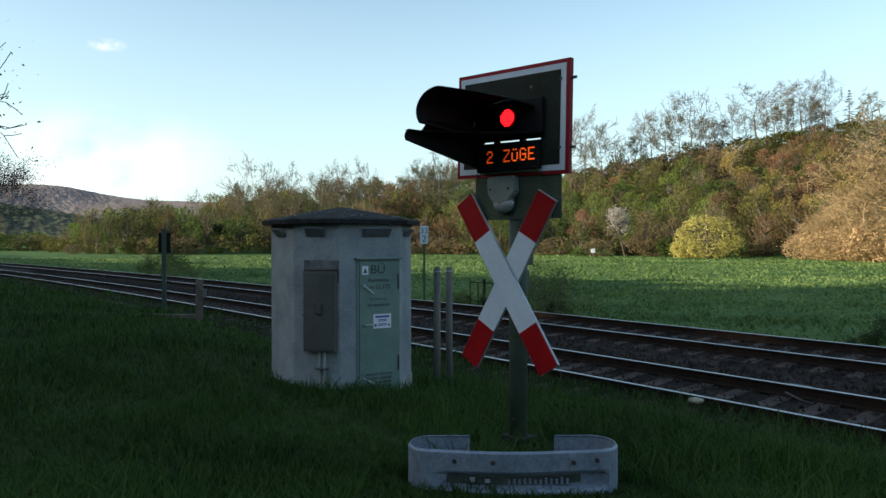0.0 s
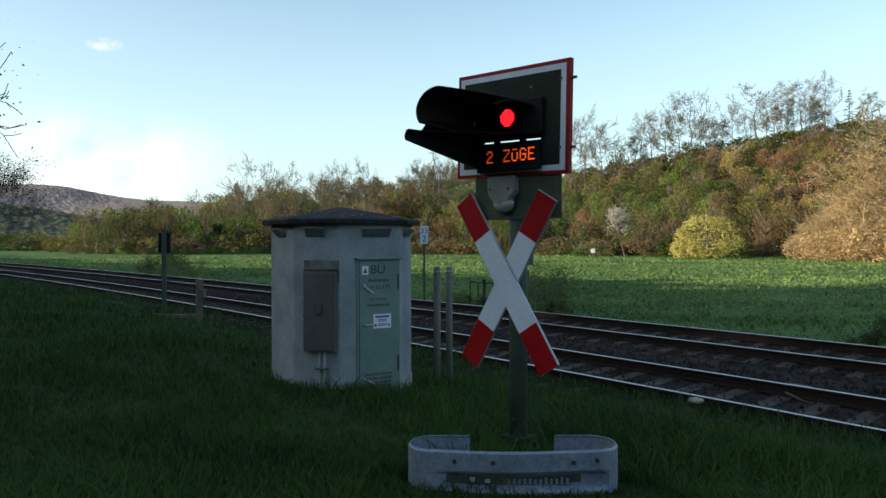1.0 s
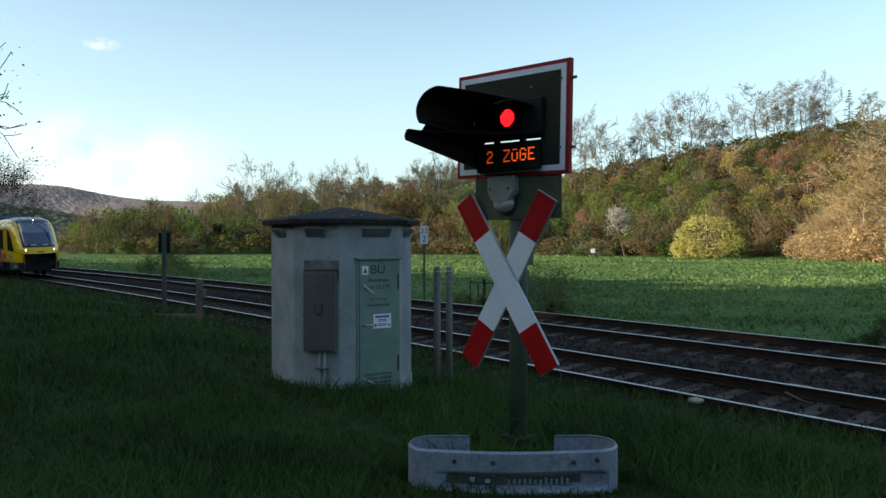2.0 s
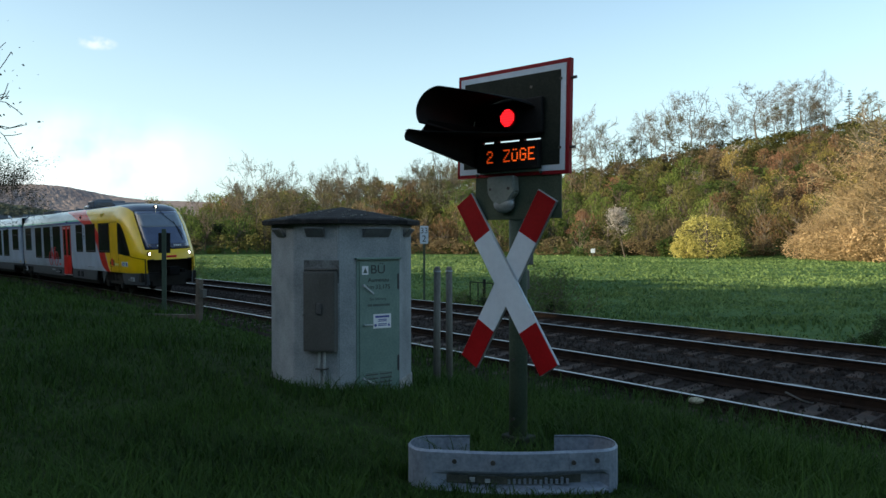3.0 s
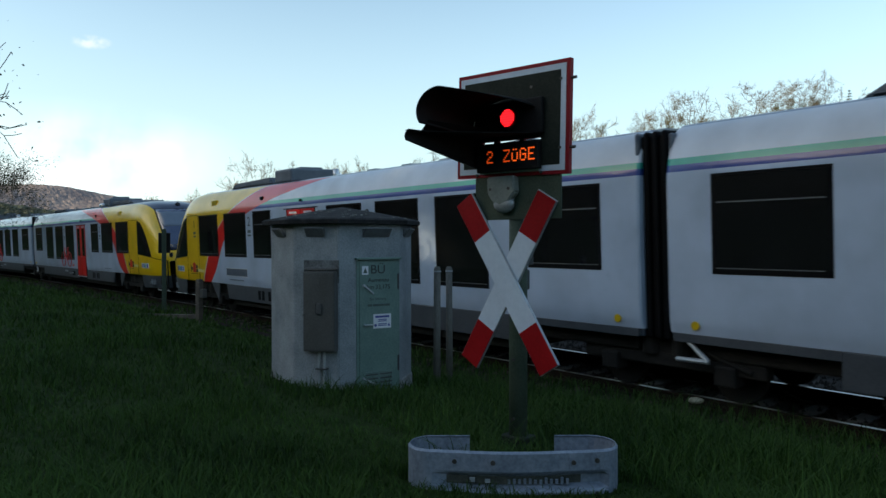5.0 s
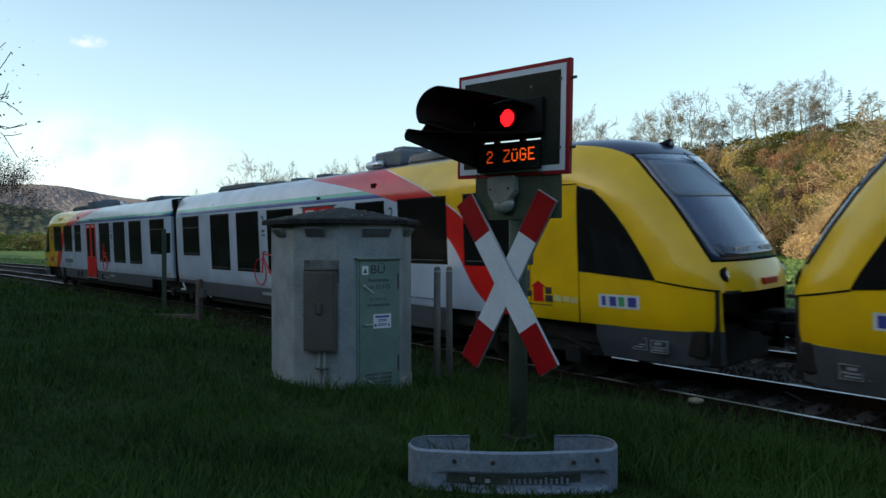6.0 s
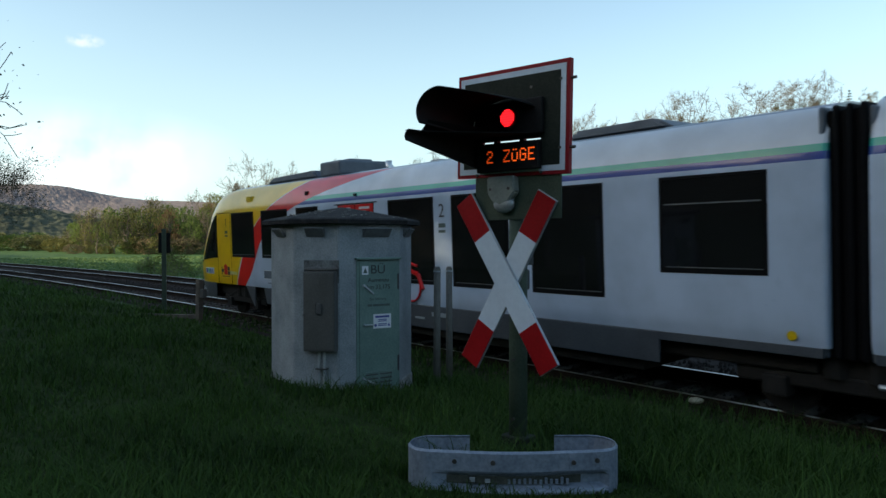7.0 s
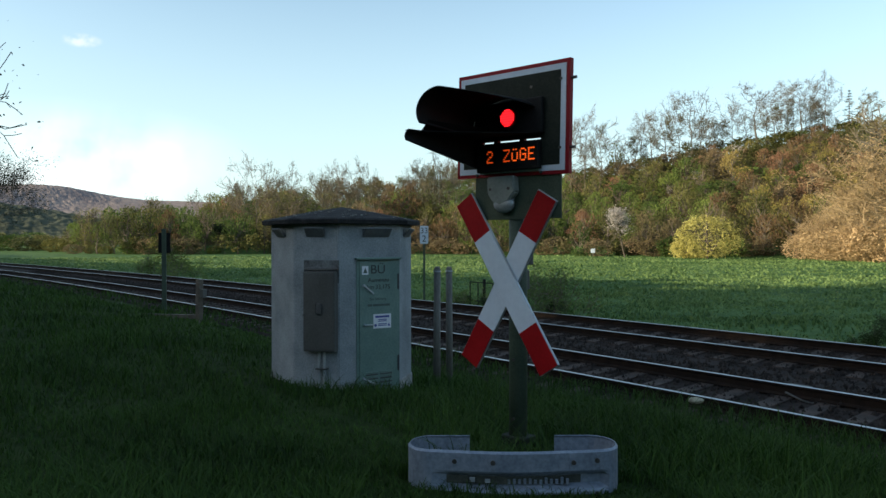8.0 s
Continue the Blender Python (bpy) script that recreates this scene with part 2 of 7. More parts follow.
RAIL = [(-0.075, -0.172), (0.075, -0.172), (0.075, -0.16), (0.012, -0.14), (0.010, -0.05), (0.036, -0.035), (0.036, -0.002),
        (-0.036, -0.002), (-0.036, -0.035), (-0.010, -0.05), (-0.012, -0.14), (-0.075, -0.16)]
HEAD = [(-0.034, -0.003), (0.034, -0.003), (0.027, 0.0), (-0.027, 0.0)]
TRACKS = ((0.0, 0.0, 0.0415), (GAP, 0.10, 0.0594))


def build_tracks():
    bed = [(-1.75, -0.42), (-1.35, -0.20), (1.35, -0.20), (1.75, -0.42), (1.75, -0.6), (-1.75, -0.6)]
    for i, (off, lift, tilt) in enumerate(TRACKS):
        line = thing("railway_track", Matrix.Identity(4), "ballasted railway track with worn shiny rails", "track", "parallel tracks")
        sweep("ballast_bed", bed, M_BALLAST, off, lift, tilt, line, "dark crushed stone bed")
        for s in (-0.7525, 0.7525):
            r = sweep("rail", RAIL, M_RAIL, off + s, lift + s * math.sin(tilt), tilt, line, "rusty steel rail")
            sweep("rail_head", HEAD, M_RAILTOP, off + s, lift + s * math.sin(tilt), tilt, r, "polished bright running surface")
        bm = bmesh.new()
        box(bm, -0.13, 0.13, -1.3, 1.3, -0.36, -0.176, 0.015)
        proto = part("sleeper", bm, M_SLEEPER, line)
        me = proto.data
        bpy.data.objects.remove(proto)
        x = -58.0
        rnd = random.Random(5 + i)
        while x < 22:
            s = new("sleeper", me)
            s.parent = line
            s.matrix_world = Matrix.Translation(along(x, off, lift)) @ pose(0, 0, 0, math.degrees(tilt), 0, math.degrees(track_heading(x)) + rnd.uniform(-0.7, 0.7))
            x += 0.63
    sweep("ballast_shoulder", [(1.3, -0.2), (GAP - 1.3, -0.19), (GAP - 1.3, -0.6), (1.3, -0.6)], M_BALLAST, 0, 0, 0, None)
    tagged(bpy.data.objects["ballast_shoulder"], "dark crushed stone between the two tracks", "ballast", "", "structure")


build_tracks()


# ---- lettering ----
def words(s, size, material, parent, m, name="lettering", align="CENTER", thick=0.0015, wide=1.0):
    """Raised letters of the built-in font as a mesh; m puts their middle, facing local z, into the thing's space."""
    cu = bpy.data.curves.new(name, "FONT")
    cu.body, cu.size, cu.align_x, cu.align_y, cu.extrude = s, size, align, "CENTER", thick
    tmp = bpy.data.objects.new(name, cu)
    scene.collection.objects.link(tmp)
    bpy.context.view_layer.update()
    me = bpy.data.meshes.new_from_object(tmp.evaluated_get(bpy.context.evaluated_depsgraph_get()))
    bpy.data.objects.remove(tmp)
    me.transform(m @ Matrix.Diagonal((wide, 1, 1, 1)))
    me.materials.clear()
    me.materials.append(material)
    ob = new(name, me)
    ob.parent = parent
    return ob


def front(x, y, z):
    """Lettering that faces local -y."""
    return pose(x, y, z, 90)


# ---- level crossing signal ----
M_BOARD = mat("dark_olive_board", (0.012, 0.015, 0.012), (0.028, 0.033, 0.025), 0.7, 0, 4, 0.05, 60, spec=0.15)
M_SIGNRED = mat("dull_red_board_edge", (0.18, 0.004, 0.010), (0.27, 0.006, 0.016), 0.55, 0, 5, 0.02, 60, spec=0.2)
M_LAMP = glow("red_lamp_glow", (1.0, 0.004, 0.008), 0.28)
M_LENS = mat("dark_red_lens", (0.13, 0.002, 0.004), (0.24, 0.005, 0.008), 0.25, 0, 20, 0.2, 90)
M_AMBER = glow("orange_led_glow", (1.0, 0.12, 0.012), 0.5)
M_AMBERDIM = glow("dim_orange_led_glow", (1.0, 0.10, 0.010), 0.28)
M_COVER = mat("grey_green_cast_cover", (0.15, 0.175, 0.165), (0.25, 0.275, 0.26), 0.55, 0, 6, 0.06, 50)
M_BOLT = mat("bolt_steel", (0.06, 0.06, 0.06), (0.14, 0.13, 0.12), 0.5, 0.8, 10, 0, 90)


def crossing_signal():
    s = thing("crossing_signal", pose(-4.03, 3.96, 0.488, 0, 0, 8.7), "red flashing light and lit display above a red and white crossbuck", "railway signal")
    bm = bmesh.new()
    rod(bm, (0, 0, -0.1), (0, 0, 2.3), 0.073, 20)
    post = part("post", bm, M_POST, s, "olive green steel tube")
    for f in post.data.polygons:
        f.use_smooth = abs(f.normal.z) < 0.7
    part("post_foot", box(bmesh.new(), -0.115, 0.115, -0.088, 0.088, -0.1, 0.14, 0.012), M_BOARD, s, "dark olive bolted foot")
    for z in (0.28, 0.75, 1.22):
        part("bolt", rod(bmesh.new(), (0.01, -0.09, z), (0.01, -0.06, z), 0.012, 8), M_BOLT, post)
    # board, built as stacked sheets
    def slotted(x0, x1, y0, y1, z0, z1):
        b = bmesh.new()
        box(b, x0, x1, y0, y1, z0, 2.494)
        box(b, x0, x1, y0, y1, 2.512, z1)
        for a, c in ((x0, -0.29), (-0.16, -0.125), (0.095, 0.13), (0.295, x1)):
            box(b, a, c, y0, y1, 2.494, 2.512)
        return b
    bm = slotted(-0.55, 0.545, -0.10, -0.06, 2.225, 3.075)
    board = part("backing_board", bm, M_SIGNRED, s, "dark red bordered board")
    def ring(x0, x1, z0, z1, w, y0, y1):
        b = bmesh.new()
        box(b, x0, x1, y0, y1, z1 - w, z1)
        box(b, x0, x1, y0, y1, z0, z0 + w)
        box(b, x0, x0 + w, y0, y1, z0 + w, z1 - w)
        box(b, x1 - w, x1, y0, y1, z0 + w, z1 - w)
        return b
    part("white_border", ring(-0.520, 0.512, 2.252, 3.043, 0.044, -0.105, -0.1), M_WHITE, board, "white reflective border")
    bm = slotted(-0.476, 0.468, -0.107, -0.1, 2.296, 2.999)
    part("dark_field", bm, M_BOARD, board, "dark olive painted field")
    bm = bmesh.new()
    for x, z in ((0.47, 2.93), (0.47, 2.42), (-0.48, 2.93), (-0.48, 2.42), (0.30, 2.245), (-0.33, 2.245), (0.2, 2.9)):
        part("bolt", rod(bmesh.new(), (x, -0.115, z), (x, -0.1, z), 0.011, 8), M_BOLT, board)
    bm.free()
    for z in (2.93, 2.42):
        part("side_stud", rod(bmesh.new(), (0.53, -0.08, z), (0.585, -0.08, z), 0.012, 8), M_BOLT, board)
    board.matrix_local = pose(0, 0, 2.625) @ pose(0, 0, 0, 0, 1.25) @ pose(0, 0, -2.65)     # the board hangs a little askew
    # lamp housing
    bm = bmesh.new()
    box(bm, -0.33, 0.33, -0.15, -0.108, 2.505, 2.78, 0.01)
    house = part("lamp_housing", bm, M_BLACK, s, "black lamp housing")
    bm = bmesh.new()
    rod(bm, (0.03, -0.17, 2.645), (0.03, -0.14, 2.645), 0.095, 32)
    part("bezel", bm, M_BLACK, house)
    bm = bmesh.new()
    rod(bm, (0.03, -0.176, 2.645), (0.03, -0.168, 2.645), 0.072, 32)
    part("lens", bm, M_LENS, house, "dark red ribbed lens")
    # an added glowing plate, turned away to stand in for the lamp's blinking
    bm = bmesh.new()
    rod(bm, (0, -0.0030, 0), (0, 0.0, 0), 0.068, 28, index=0)
    for i in range(-3, 4):
        for j in range(-3, 4):
            if i * i + j * j < 11:
                rod(bm, (i * 0.019, -0.0036, j * 0.019), (i * 0.019, -0.0030, j * 0.019), 0.0078, 8, index=1)
    flasher = part("flasher", bm, [M_LAMP, glow("bright_red_bead", (1.0, 0.015, 0.025), 1.5)], s, "bright red flashing light")
    # upper hood: an arc that is cut back on one side
    verts, faces = [], []
    n, k = 22, 18
    for j in range(k + 1):
        t = j / k
        y = -0.12 - 0.80 * t
        r = 0.205 - 0.02 * t
        zc = 2.625
        a1 = 22 + 60 * t ** 0.8
        for i in range(n + 1):
            a = radians(212 + (a1 - 212) * i / n)
            verts.append((-0.03 + r * 1.06 * math.cos(a) * (1 + 0.55 * (1 - t)), y, zc + r * (0.82 + 0.06 * (1 - t)) * math.sin(a)))
    for j in range(k):
        for i in range(n):
            a = j * (n + 1) + i
            faces.append((a, a + 1, a + n + 2, a + n + 1))
    hood = link_mesh("lamp_hood", verts, faces, M_BLACK, s, True, "black sheet metal hood")
    hood.modifiers.new("thickness", "SOLIDIFY").thickness = 0.006
    # display and its hood
    bm = bmesh.new()
    box(bm, -0.30, 0.305, -0.16, -0.108, 2.24, 2.452, 0.008)
    disp = part("display_case", bm, M_BLACK, s, "black text display")
    dots = {"2": "01110 10001 00001 00110 01000 10000 11111", "Z": "11111 00001 00010 00100 01000 10000 11111", "Ü": "01010 00000 10001 10001 10001 10001 01110",
            "G": "01110 10001 10000 10111 10001 10001 01110", "E": "11111 10000 10000 11110 10000 10000 11111"}
    for k, ch in enumerate("2 ZÜGE"):
        if ch == " ":
            continue
        bm = bmesh.new()
        for i, row in enumerate(dots[ch].split()):
            for j, bit in enumerate(row):
                if bit == "1":
                    x, z = -0.185 + k * 0.079 + j * 0.0123 + (0.010 if k else 0.0), 2.398 - i * 0.0142
                    rod(bm, (x, -0.1645, z), (x, -0.160, z), 0.0060, 6)
        part("led_letter", bm, M_AMBER if k > 2 else M_AMBERDIM, disp, "orange dot matrix figure")
    verts, faces = [], []
    for j in range(11):
        t = j / 10
        y = -0.11 - 0.82 * t
        left = -0.335 - 0.01 * t
        right = 0.33 - 0.665 * t ** 0.9
        top, low = 2.512 - 0.012 * t, 2.26 + 0.16 * t
        verts += [(right, y, top), (left + 0.05, y, top + 0.01), (left + 0.01, y, top - 0.012), (left, y, (top + low) / 2), (left + 0.012, y, low + 0.01), (left + 0.06, y, low)]
    for j in range(10):
        for i in range(5):
            a = j * 6 + i
            faces.append((a, a + 1, a + 7, a + 6))
    h2 = link_mesh("display_hood", verts, faces, M_BLACK, s, True, "black sheet metal visor")
    verts = [(-0.36, -0.11, 2.50), (-0.25, -0.11, 2.60), (-0.215, -0.80, 2.58), (-0.30, -0.80, 2.50)]
    ck = link_mesh("hood_cheek", verts, [(0, 1, 2, 3)], M_BLACK, s, False, "black side sheet between the hoods")
    ck.modifiers.new("thickness", "SOLIDIFY").thickness = 0.006
    h2.modifiers.new("thickness", "SOLIDIFY").thickness = 0.006
    # plate and bell
    bm = bmesh.new()
    box(bm, -0.375, 0.46, -0.085, -0.070, 1.86, 2.235, 0.004)
    part("mounting_plate", bm, M_POST, s, "olive green steel plate")
    bm = bmesh.new()
    prism(bm, [(-0.195, 2.20), (0.075, 2.20), (0.085, 2.07), (0.02, 2.0), (-0.06, 1.965), (-0.14, 2.0), (-0.19, 2.07)], 0.075, pose(0, -0.165, 0))
    bmesh.ops.bevel(bm, geom=bm.edges[:], offset=0.012, segments=2, affect="EDGES")
    bell = part("bell_cover", bm, M_COVER, s, "grey green cast bell cover")
    bm = bmesh.new()
    bmesh.ops.create_uvsphere(bm, u_segments=24, v_segments=12, radius=0.1, matrix=Matrix.Translation((-0.05, -0.12, 1.985)) @ Matrix.Diagonal((1, 0.45, 0.75, 1)))
    part("bell", bm, M_ZINC, bell, "dull grey bell dome", True)
    bm = bmesh.new()
    for x in (-0.15, 0.03):
        rod(bm, (x, -0.175, 2.10), (x, -0.16, 2.10), 0.012, 8)
    part("screw", bm, M_BOLT, bell)
    # crossbuck
    def arm(a, b, y):
        a, b = Vector((a[0], 0, a[1])), Vector((b[0], 0, b[1]))
        d = b - a
        L = d.length
        m = Matrix.Translation((a.x, y, a.z)) @ d.to_track_quat("X", "Y").to_matrix().to_4x4()
        ang = math.atan2(d.z, d.x)
        m = Matrix.Translation((a.x, y, a.z)) @ Matrix.Rotation(-ang, 4, "Y")
        bm = bmesh.new()
        box(bm, 0, L, -0.012, 0.012, -0.098, 0.098, 0.004, m)
        arm_ob = part("crossbuck_arm", bm, M_ZINC, s, "red and white enamelled arm")
        for lo, hi, mt, nm in ((0.004, 0.365, M_RED, "red_field"), (0.365, L - 0.365, M_WHITE, "white_field"), (L - 0.365, L - 0.004, M_RED, "red_field")):
            bm = bmesh.new()
            box(bm, lo, hi, -0.0155, -0.0118, -0.093, 0.093, 0.0, m)
            part(nm, bm, mt, arm_ob, "red reflective sheet" if mt is M_RED else "white reflective sheet")
    arm((-0.452, 2.033), (0.393, 0.715), -0.130)
    arm((0.354, 2.036), (-0.425, 0.692), -0.098)
    bm = bmesh.new()
    box(bm, -0.05, 0.05, -0.085, 0.09, 1.30, 1.46, 0.008)
    part("clamp", bm, M_DARKGREY, s, "dark clamp")
    part("clamp", box(bmesh.new(), 0.05, 0.11, -0.06, 0.06, 1.5, 1.6, 0.01), M_DARKGREY, s, "dark clamp")
    part("clamp", box(bmesh.new(), 0.06, 0.12, -0.06, 0.06, 0.95, 1.08, 0.01), M_DARKGREY, s, "dark clamp")
    return s, flasher


SIGNAL, FLASHER = crossing_signal()


# ---- crash guard round the signal post ----
M_GUARD = mat("grimy_galvanised_steel", (0.15, 0.18, 0.235), (0.29, 0.335, 0.41), 0.55, 0.35, 5, 0.12, 40)
M_GRIME = mat("mossy_grime", (0.03, 0.035, 0.03), (0.09, 0.095, 0.08), 0.95, 0, 20, 0.4, 90)


def crash_guard():
    g = thing("crash_guard", pose(-3.385, 3.285, 0.463, 0, 0, 51.6), "curved galvanised crash barrier round the foot of the signal post", "crash barrier")
    path = []
    for i in range(15):                      # right return
        a = radians(100 - 190 * i / 14)
        path.append((0.52 + 0.155 * math.cos(a), 0.10 + 0.165 * math.sin(a)))
    path[0:0] = [(0.30, 0.262)]
    for i in range(1, 12):
        t = i / 12
        path.append((0.5 - 1.0 * t, -0.065 - 0.055 * math.sin(math.pi * t)))
    for i in range(15):
        a = radians(270 - 190 * i / 14)
        path.append((-0.52 + 0.155 * math.cos(a), 0.10 + 0.165 * math.sin(a)))
    path.append((-0.27, 0.262))
    path = [(x * 1.055, y * 1.1) for x, y in path]
    heights = (0.0, 0.010, 0.085, 0.100, 0.125, 0.185, 0.205, 0.222, 0.335, 0.35)
    inset = (0.010, 0.0, 0.0, 0.010, 0.055, 0.055, 0.010, 0.0, 0.0, 0.012)

    def beam(name, lo, hi, outset, mt, label):
        """A pressed sheet along the curve; its groove runs along the front alone and closes towards the ends."""
        verts, faces = [], []
        n = len(heights)
        for i in range(lo, hi):
            a, b = Vector(path[max(0, i - 1)]), Vector(path[min(len(path) - 1, i + 1)])
            d = (b - a).normalized()
            inn = Vector((d.y, -d.x)) * -1.0
            if inn.dot(Vector(path[i]) - Vector((0, 0.1))) > 0:
                inn = -inn
            groove = 1.0 if path[i][1] < 0.0 and -0.50 < path[i][0] < 0.62 else 0.0
            for o, z in zip(inset, heights):
                rim = 0.012 if z in (0.0, 0.35) else 0.0
                p = Vector(path[i]) + inn * ((o if groove else rim) - outset)
                verts.append((p.x, p.y, z * 1.02 - 0.02))
        for i in range(hi - lo - 1):
            for j in range(n - 1):
                a = i * n + j
                faces.append((a, a + 1, a + n + 1, a + n))
        ob = link_mesh(name, verts, faces, mt, g, False, label)
        ob.modifiers.new("thickness", "SOLIDIFY").thickness = 0.006
        return ob
    n = len(path)
    first = beam("beam", 0, 18, 0.006, M_GUARD, "galvanised barrier end, scratched")
    second = beam("beam", 17, n, 0.0, M_GUARD, "long galvanised barrier piece")
    # grimy strip in the groove
    verts, faces = [], []
    strip = [i for i in range(16, 29)]
    for i in strip:
        for z in (0.112, 0.165):
            verts.append((path[i][0], path[i][1] + 0.046, z))
    for i in range(len(strip) - 1):
        faces.append((2 * i, 2 * i + 1, 2 * i + 3, 2 * i + 2))
    b = link_mesh("groove_strip", verts, faces, M_GRIME, g, False, "dark mossy strip with dirt")
    b.modifiers.new("thickness", "SOLIDIFY").thickness = 0.004
    for x, z in ((-0.40, 0.27), (-0.15, 0.27), (0.38, 0.265), (0.54, 0.27), (-0.40, 0.045), (0.36, 0.045), (0.54, 0.05)):
        bm = bmesh.new()
        y = min(path, key=lambda p: abs(p[0] - x) + (9 if p[1] > 0.09 else 0))[1]
        rod(bm, (x, y - 0.022, z), (x, y + 0.006, z), 0.016, 10, 0.012)
        part("bolt", bm, M_BOLT, g)
    rnd = random.Random(3)
    for i in range(12):
        x = -0.05 + 0.035 * i
        bm = bmesh.new()
        y = -0.1
        box(bm, x, x + 0.018, y + 0.012, y + 0.03, 0.112, 0.112 + rnd.uniform(0.028, 0.045), 0.002)
        part("slat", bm, M_GUARD, g)
    bm = bmesh.new()
    box(bm, -0.30, -0.265, -0.095, -0.08, 0.130, 0.160, 0.002)
    box(bm, -0.20, -0.165, -0.10, -0.085, 0.125, 0.150, 0.002)
    part("reflector", bm, M_ZINC, g, "broken pale reflector")


crash_guard()


# ---- relay hut ----
M_STAIN = mat("stained_concrete", (0.09, 0.085, 0.078), (0.40, 0.40, 0.39), 0.85, 0, 3.0, 0.15, 40)
M_INK = mat("black_lettering", (0.015, 0.016, 0.018), (0.03, 0.03, 0.03), 0.6, 0, 5, 0, 50)
M_FADED = mat("faded_lettering", (0.05, 0.075, 0.07), (0.08, 0.11, 0.10), 0.7, 0, 8, 0, 80)
M_STICK = mat("white_sticker", (0.66, 0.67, 0.72), (0.78, 0.79, 0.82), 0.5, 0, 8, 0, 50)
M_BLUE = mat("blue_print", (0.03, 0.05, 0.25), (0.05, 0.07, 0.32), 0.5, 0, 8, 0, 50)
M_COWL = mat("grey_tin", (0.09, 0.097, 0.105), (0.17, 0.18, 0.19), 0.6, 0, 6, 0.05, 50)
M_SOOT = mat("sooty_concrete", (0.055, 0.056, 0.056), (0.20, 0.21, 0.215), 0.85, 0, 6.0, 0.12, 40)
M_CABINET = mat("grey_meter_cabinet", (0.048, 0.048, 0.046), (0.092, 0.092, 0.088), 0.55, 0, 3, 0.06, 50)


def relay_hut():
    h = thing("relay_hut", pose(-8.383, 4.878, 0.27, 0, 0, -5.8), "small grey concrete relay hut with cut corners and a dark roof", "hut")
    A, C = 0.845, 0.43
    plan = [(A, -C), (A, C), (C, A), (-C, A), (-A, C), (-A, -C), (-C, -A), (C, -A)]
    bm = bmesh.new()
    lo = [bm.verts.new((x, y, -0.1)) for x, y in plan]
    hi = [bm.verts.new((x, y, 2.16)) for x, y in plan]
    bm.faces.new(lo[::-1])
    bm.faces.new(hi)
    for i in range(8):
        j = (i + 1) % 8
        bm.faces.new((lo[i], lo[j], hi[j], hi[i]))
    bmesh.ops.bevel(bm, geom=[e for e in bm.edges if abs(e.verts[0].co.z - e.verts[1].co.z) > 1], offset=0.012, segments=2, affect="EDGES")
    wall = part("wall", bm, M_WALL, h, "grey painted concrete wall, dirty at the foot")
    bm = bmesh.new()
    k = 1.012
    a = [bm.verts.new((x * k, y * k, -0.1)) for x, y in plan]
    b = [bm.verts.new((x * k, y * k, 0.10)) for x, y in plan]
    c = [bm.verts.new((x * 1.001, y * 1.001, 0.115)) for x, y in plan]
    for i in range(8):
        j = (i + 1) % 8
        bm.faces.new((a[i], a[j], b[j], b[i]))
        bm.faces.new((b[i], b[j], c[j], c[i]))
    part("plinth", bm, M_STAIN, h, "stained plinth")
    # roof: eaves slab and shallow pyramid
    bm = bmesh.new()
    e = 1.125
    v0 = [bm.verts.new((x * 1.0, y * 1.0, 2.13)) for x, y in plan]
    v1 = [bm.verts.new((x * e, y * e, 2.135)) for x, y in plan]
    v2 = [bm.verts.new((x * e * 1.005, y * e * 1.005, 2.185)) for x, y in plan]
    v2b = [bm.verts.new((x * e * 0.97, y * e * 0.97, 2.205)) for x, y in plan]
    v3 = [bm.verts.new((x * 0.5, y * 0.5, 2.31)) for x, y in plan]
    top = bm.verts.new((0, 0, 2.385))
    for i in range(8):
        j = (i + 1) % 8
        for p, q in ((v0, v1), (v1, v2), (v2, v2b), (v2b, v3)):
            bm.faces.new((p[i], p[j], q[j], q[i]))
        bm.faces.new((v3[i], v3[j], top))
    bm.faces.new(v0[::-1])
    roof = part("roof", bm, M_ROOF, h, "dark felted pyramid roof with lichen")
    rnd = random.Random(8)
    bm = bmesh.new()
    for i in range(60):
        ang, r = rnd.uniform(0, 6.28), rnd.uniform(0.3, 0.93)
        x, y = r * math.cos(ang), r * math.sin(ang)
        z = 2.385 - r * 0.19 + 0.002
        box(bm, -0.02, 0.02, -0.012, 0.012, 0, 0.012, 0.0, pose(x, y, z, rnd.uniform(-9, 9), rnd.uniform(-9, 9), rnd.uniform(0, 180)) @ Matrix.Diagonal((rnd.uniform(0.4, 1.4), rnd.uniform(0.4, 1.3), 1, 1)))
    part("lichen", bm, mat("grey_lichen", (0.12, 0.12, 0.11), (0.25, 0.25, 0.22), 0.95, 0, 8, 0.3, 60), roof, "grey lichen flecks")
    faces = {"C": 0, "B": -45, "A": -90, "D": 45}

    def on(face):
        """Local frame of a face: x along it, -y outwards, z up."""
        return pose(0, 0, 0, 0, 0, faces[face] + 90) @ pose(0, -A, 0)
    for face, x0, x1 in (("C", -0.10, 0.27), ("B", -0.12, 0.12), ("A", -0.14, 0.14), ("D", -0.12, 0.12)):
        bm = bmesh.new()
        m = on(face) @ pose(0, -0.0566 if face in "BD" else 0.0, 0)
        prism(bm, [(0, 0), (0.11, 0.10), (0.12, 0.09), (0.02, -0.012)], x1 - x0, m @ pose(x1, 0, 1.985) @ pose(0, 0, 0, 0, 0, 90) @ Matrix.Diagonal((-0.8, 1, 1, 1)))
        box(bm, x0, x1, -0.012, 0.004, 1.98, 2.075, 0.004, m)
        part("vent_cowl", bm, M_COWL, h, "small grey tin vent cowl")
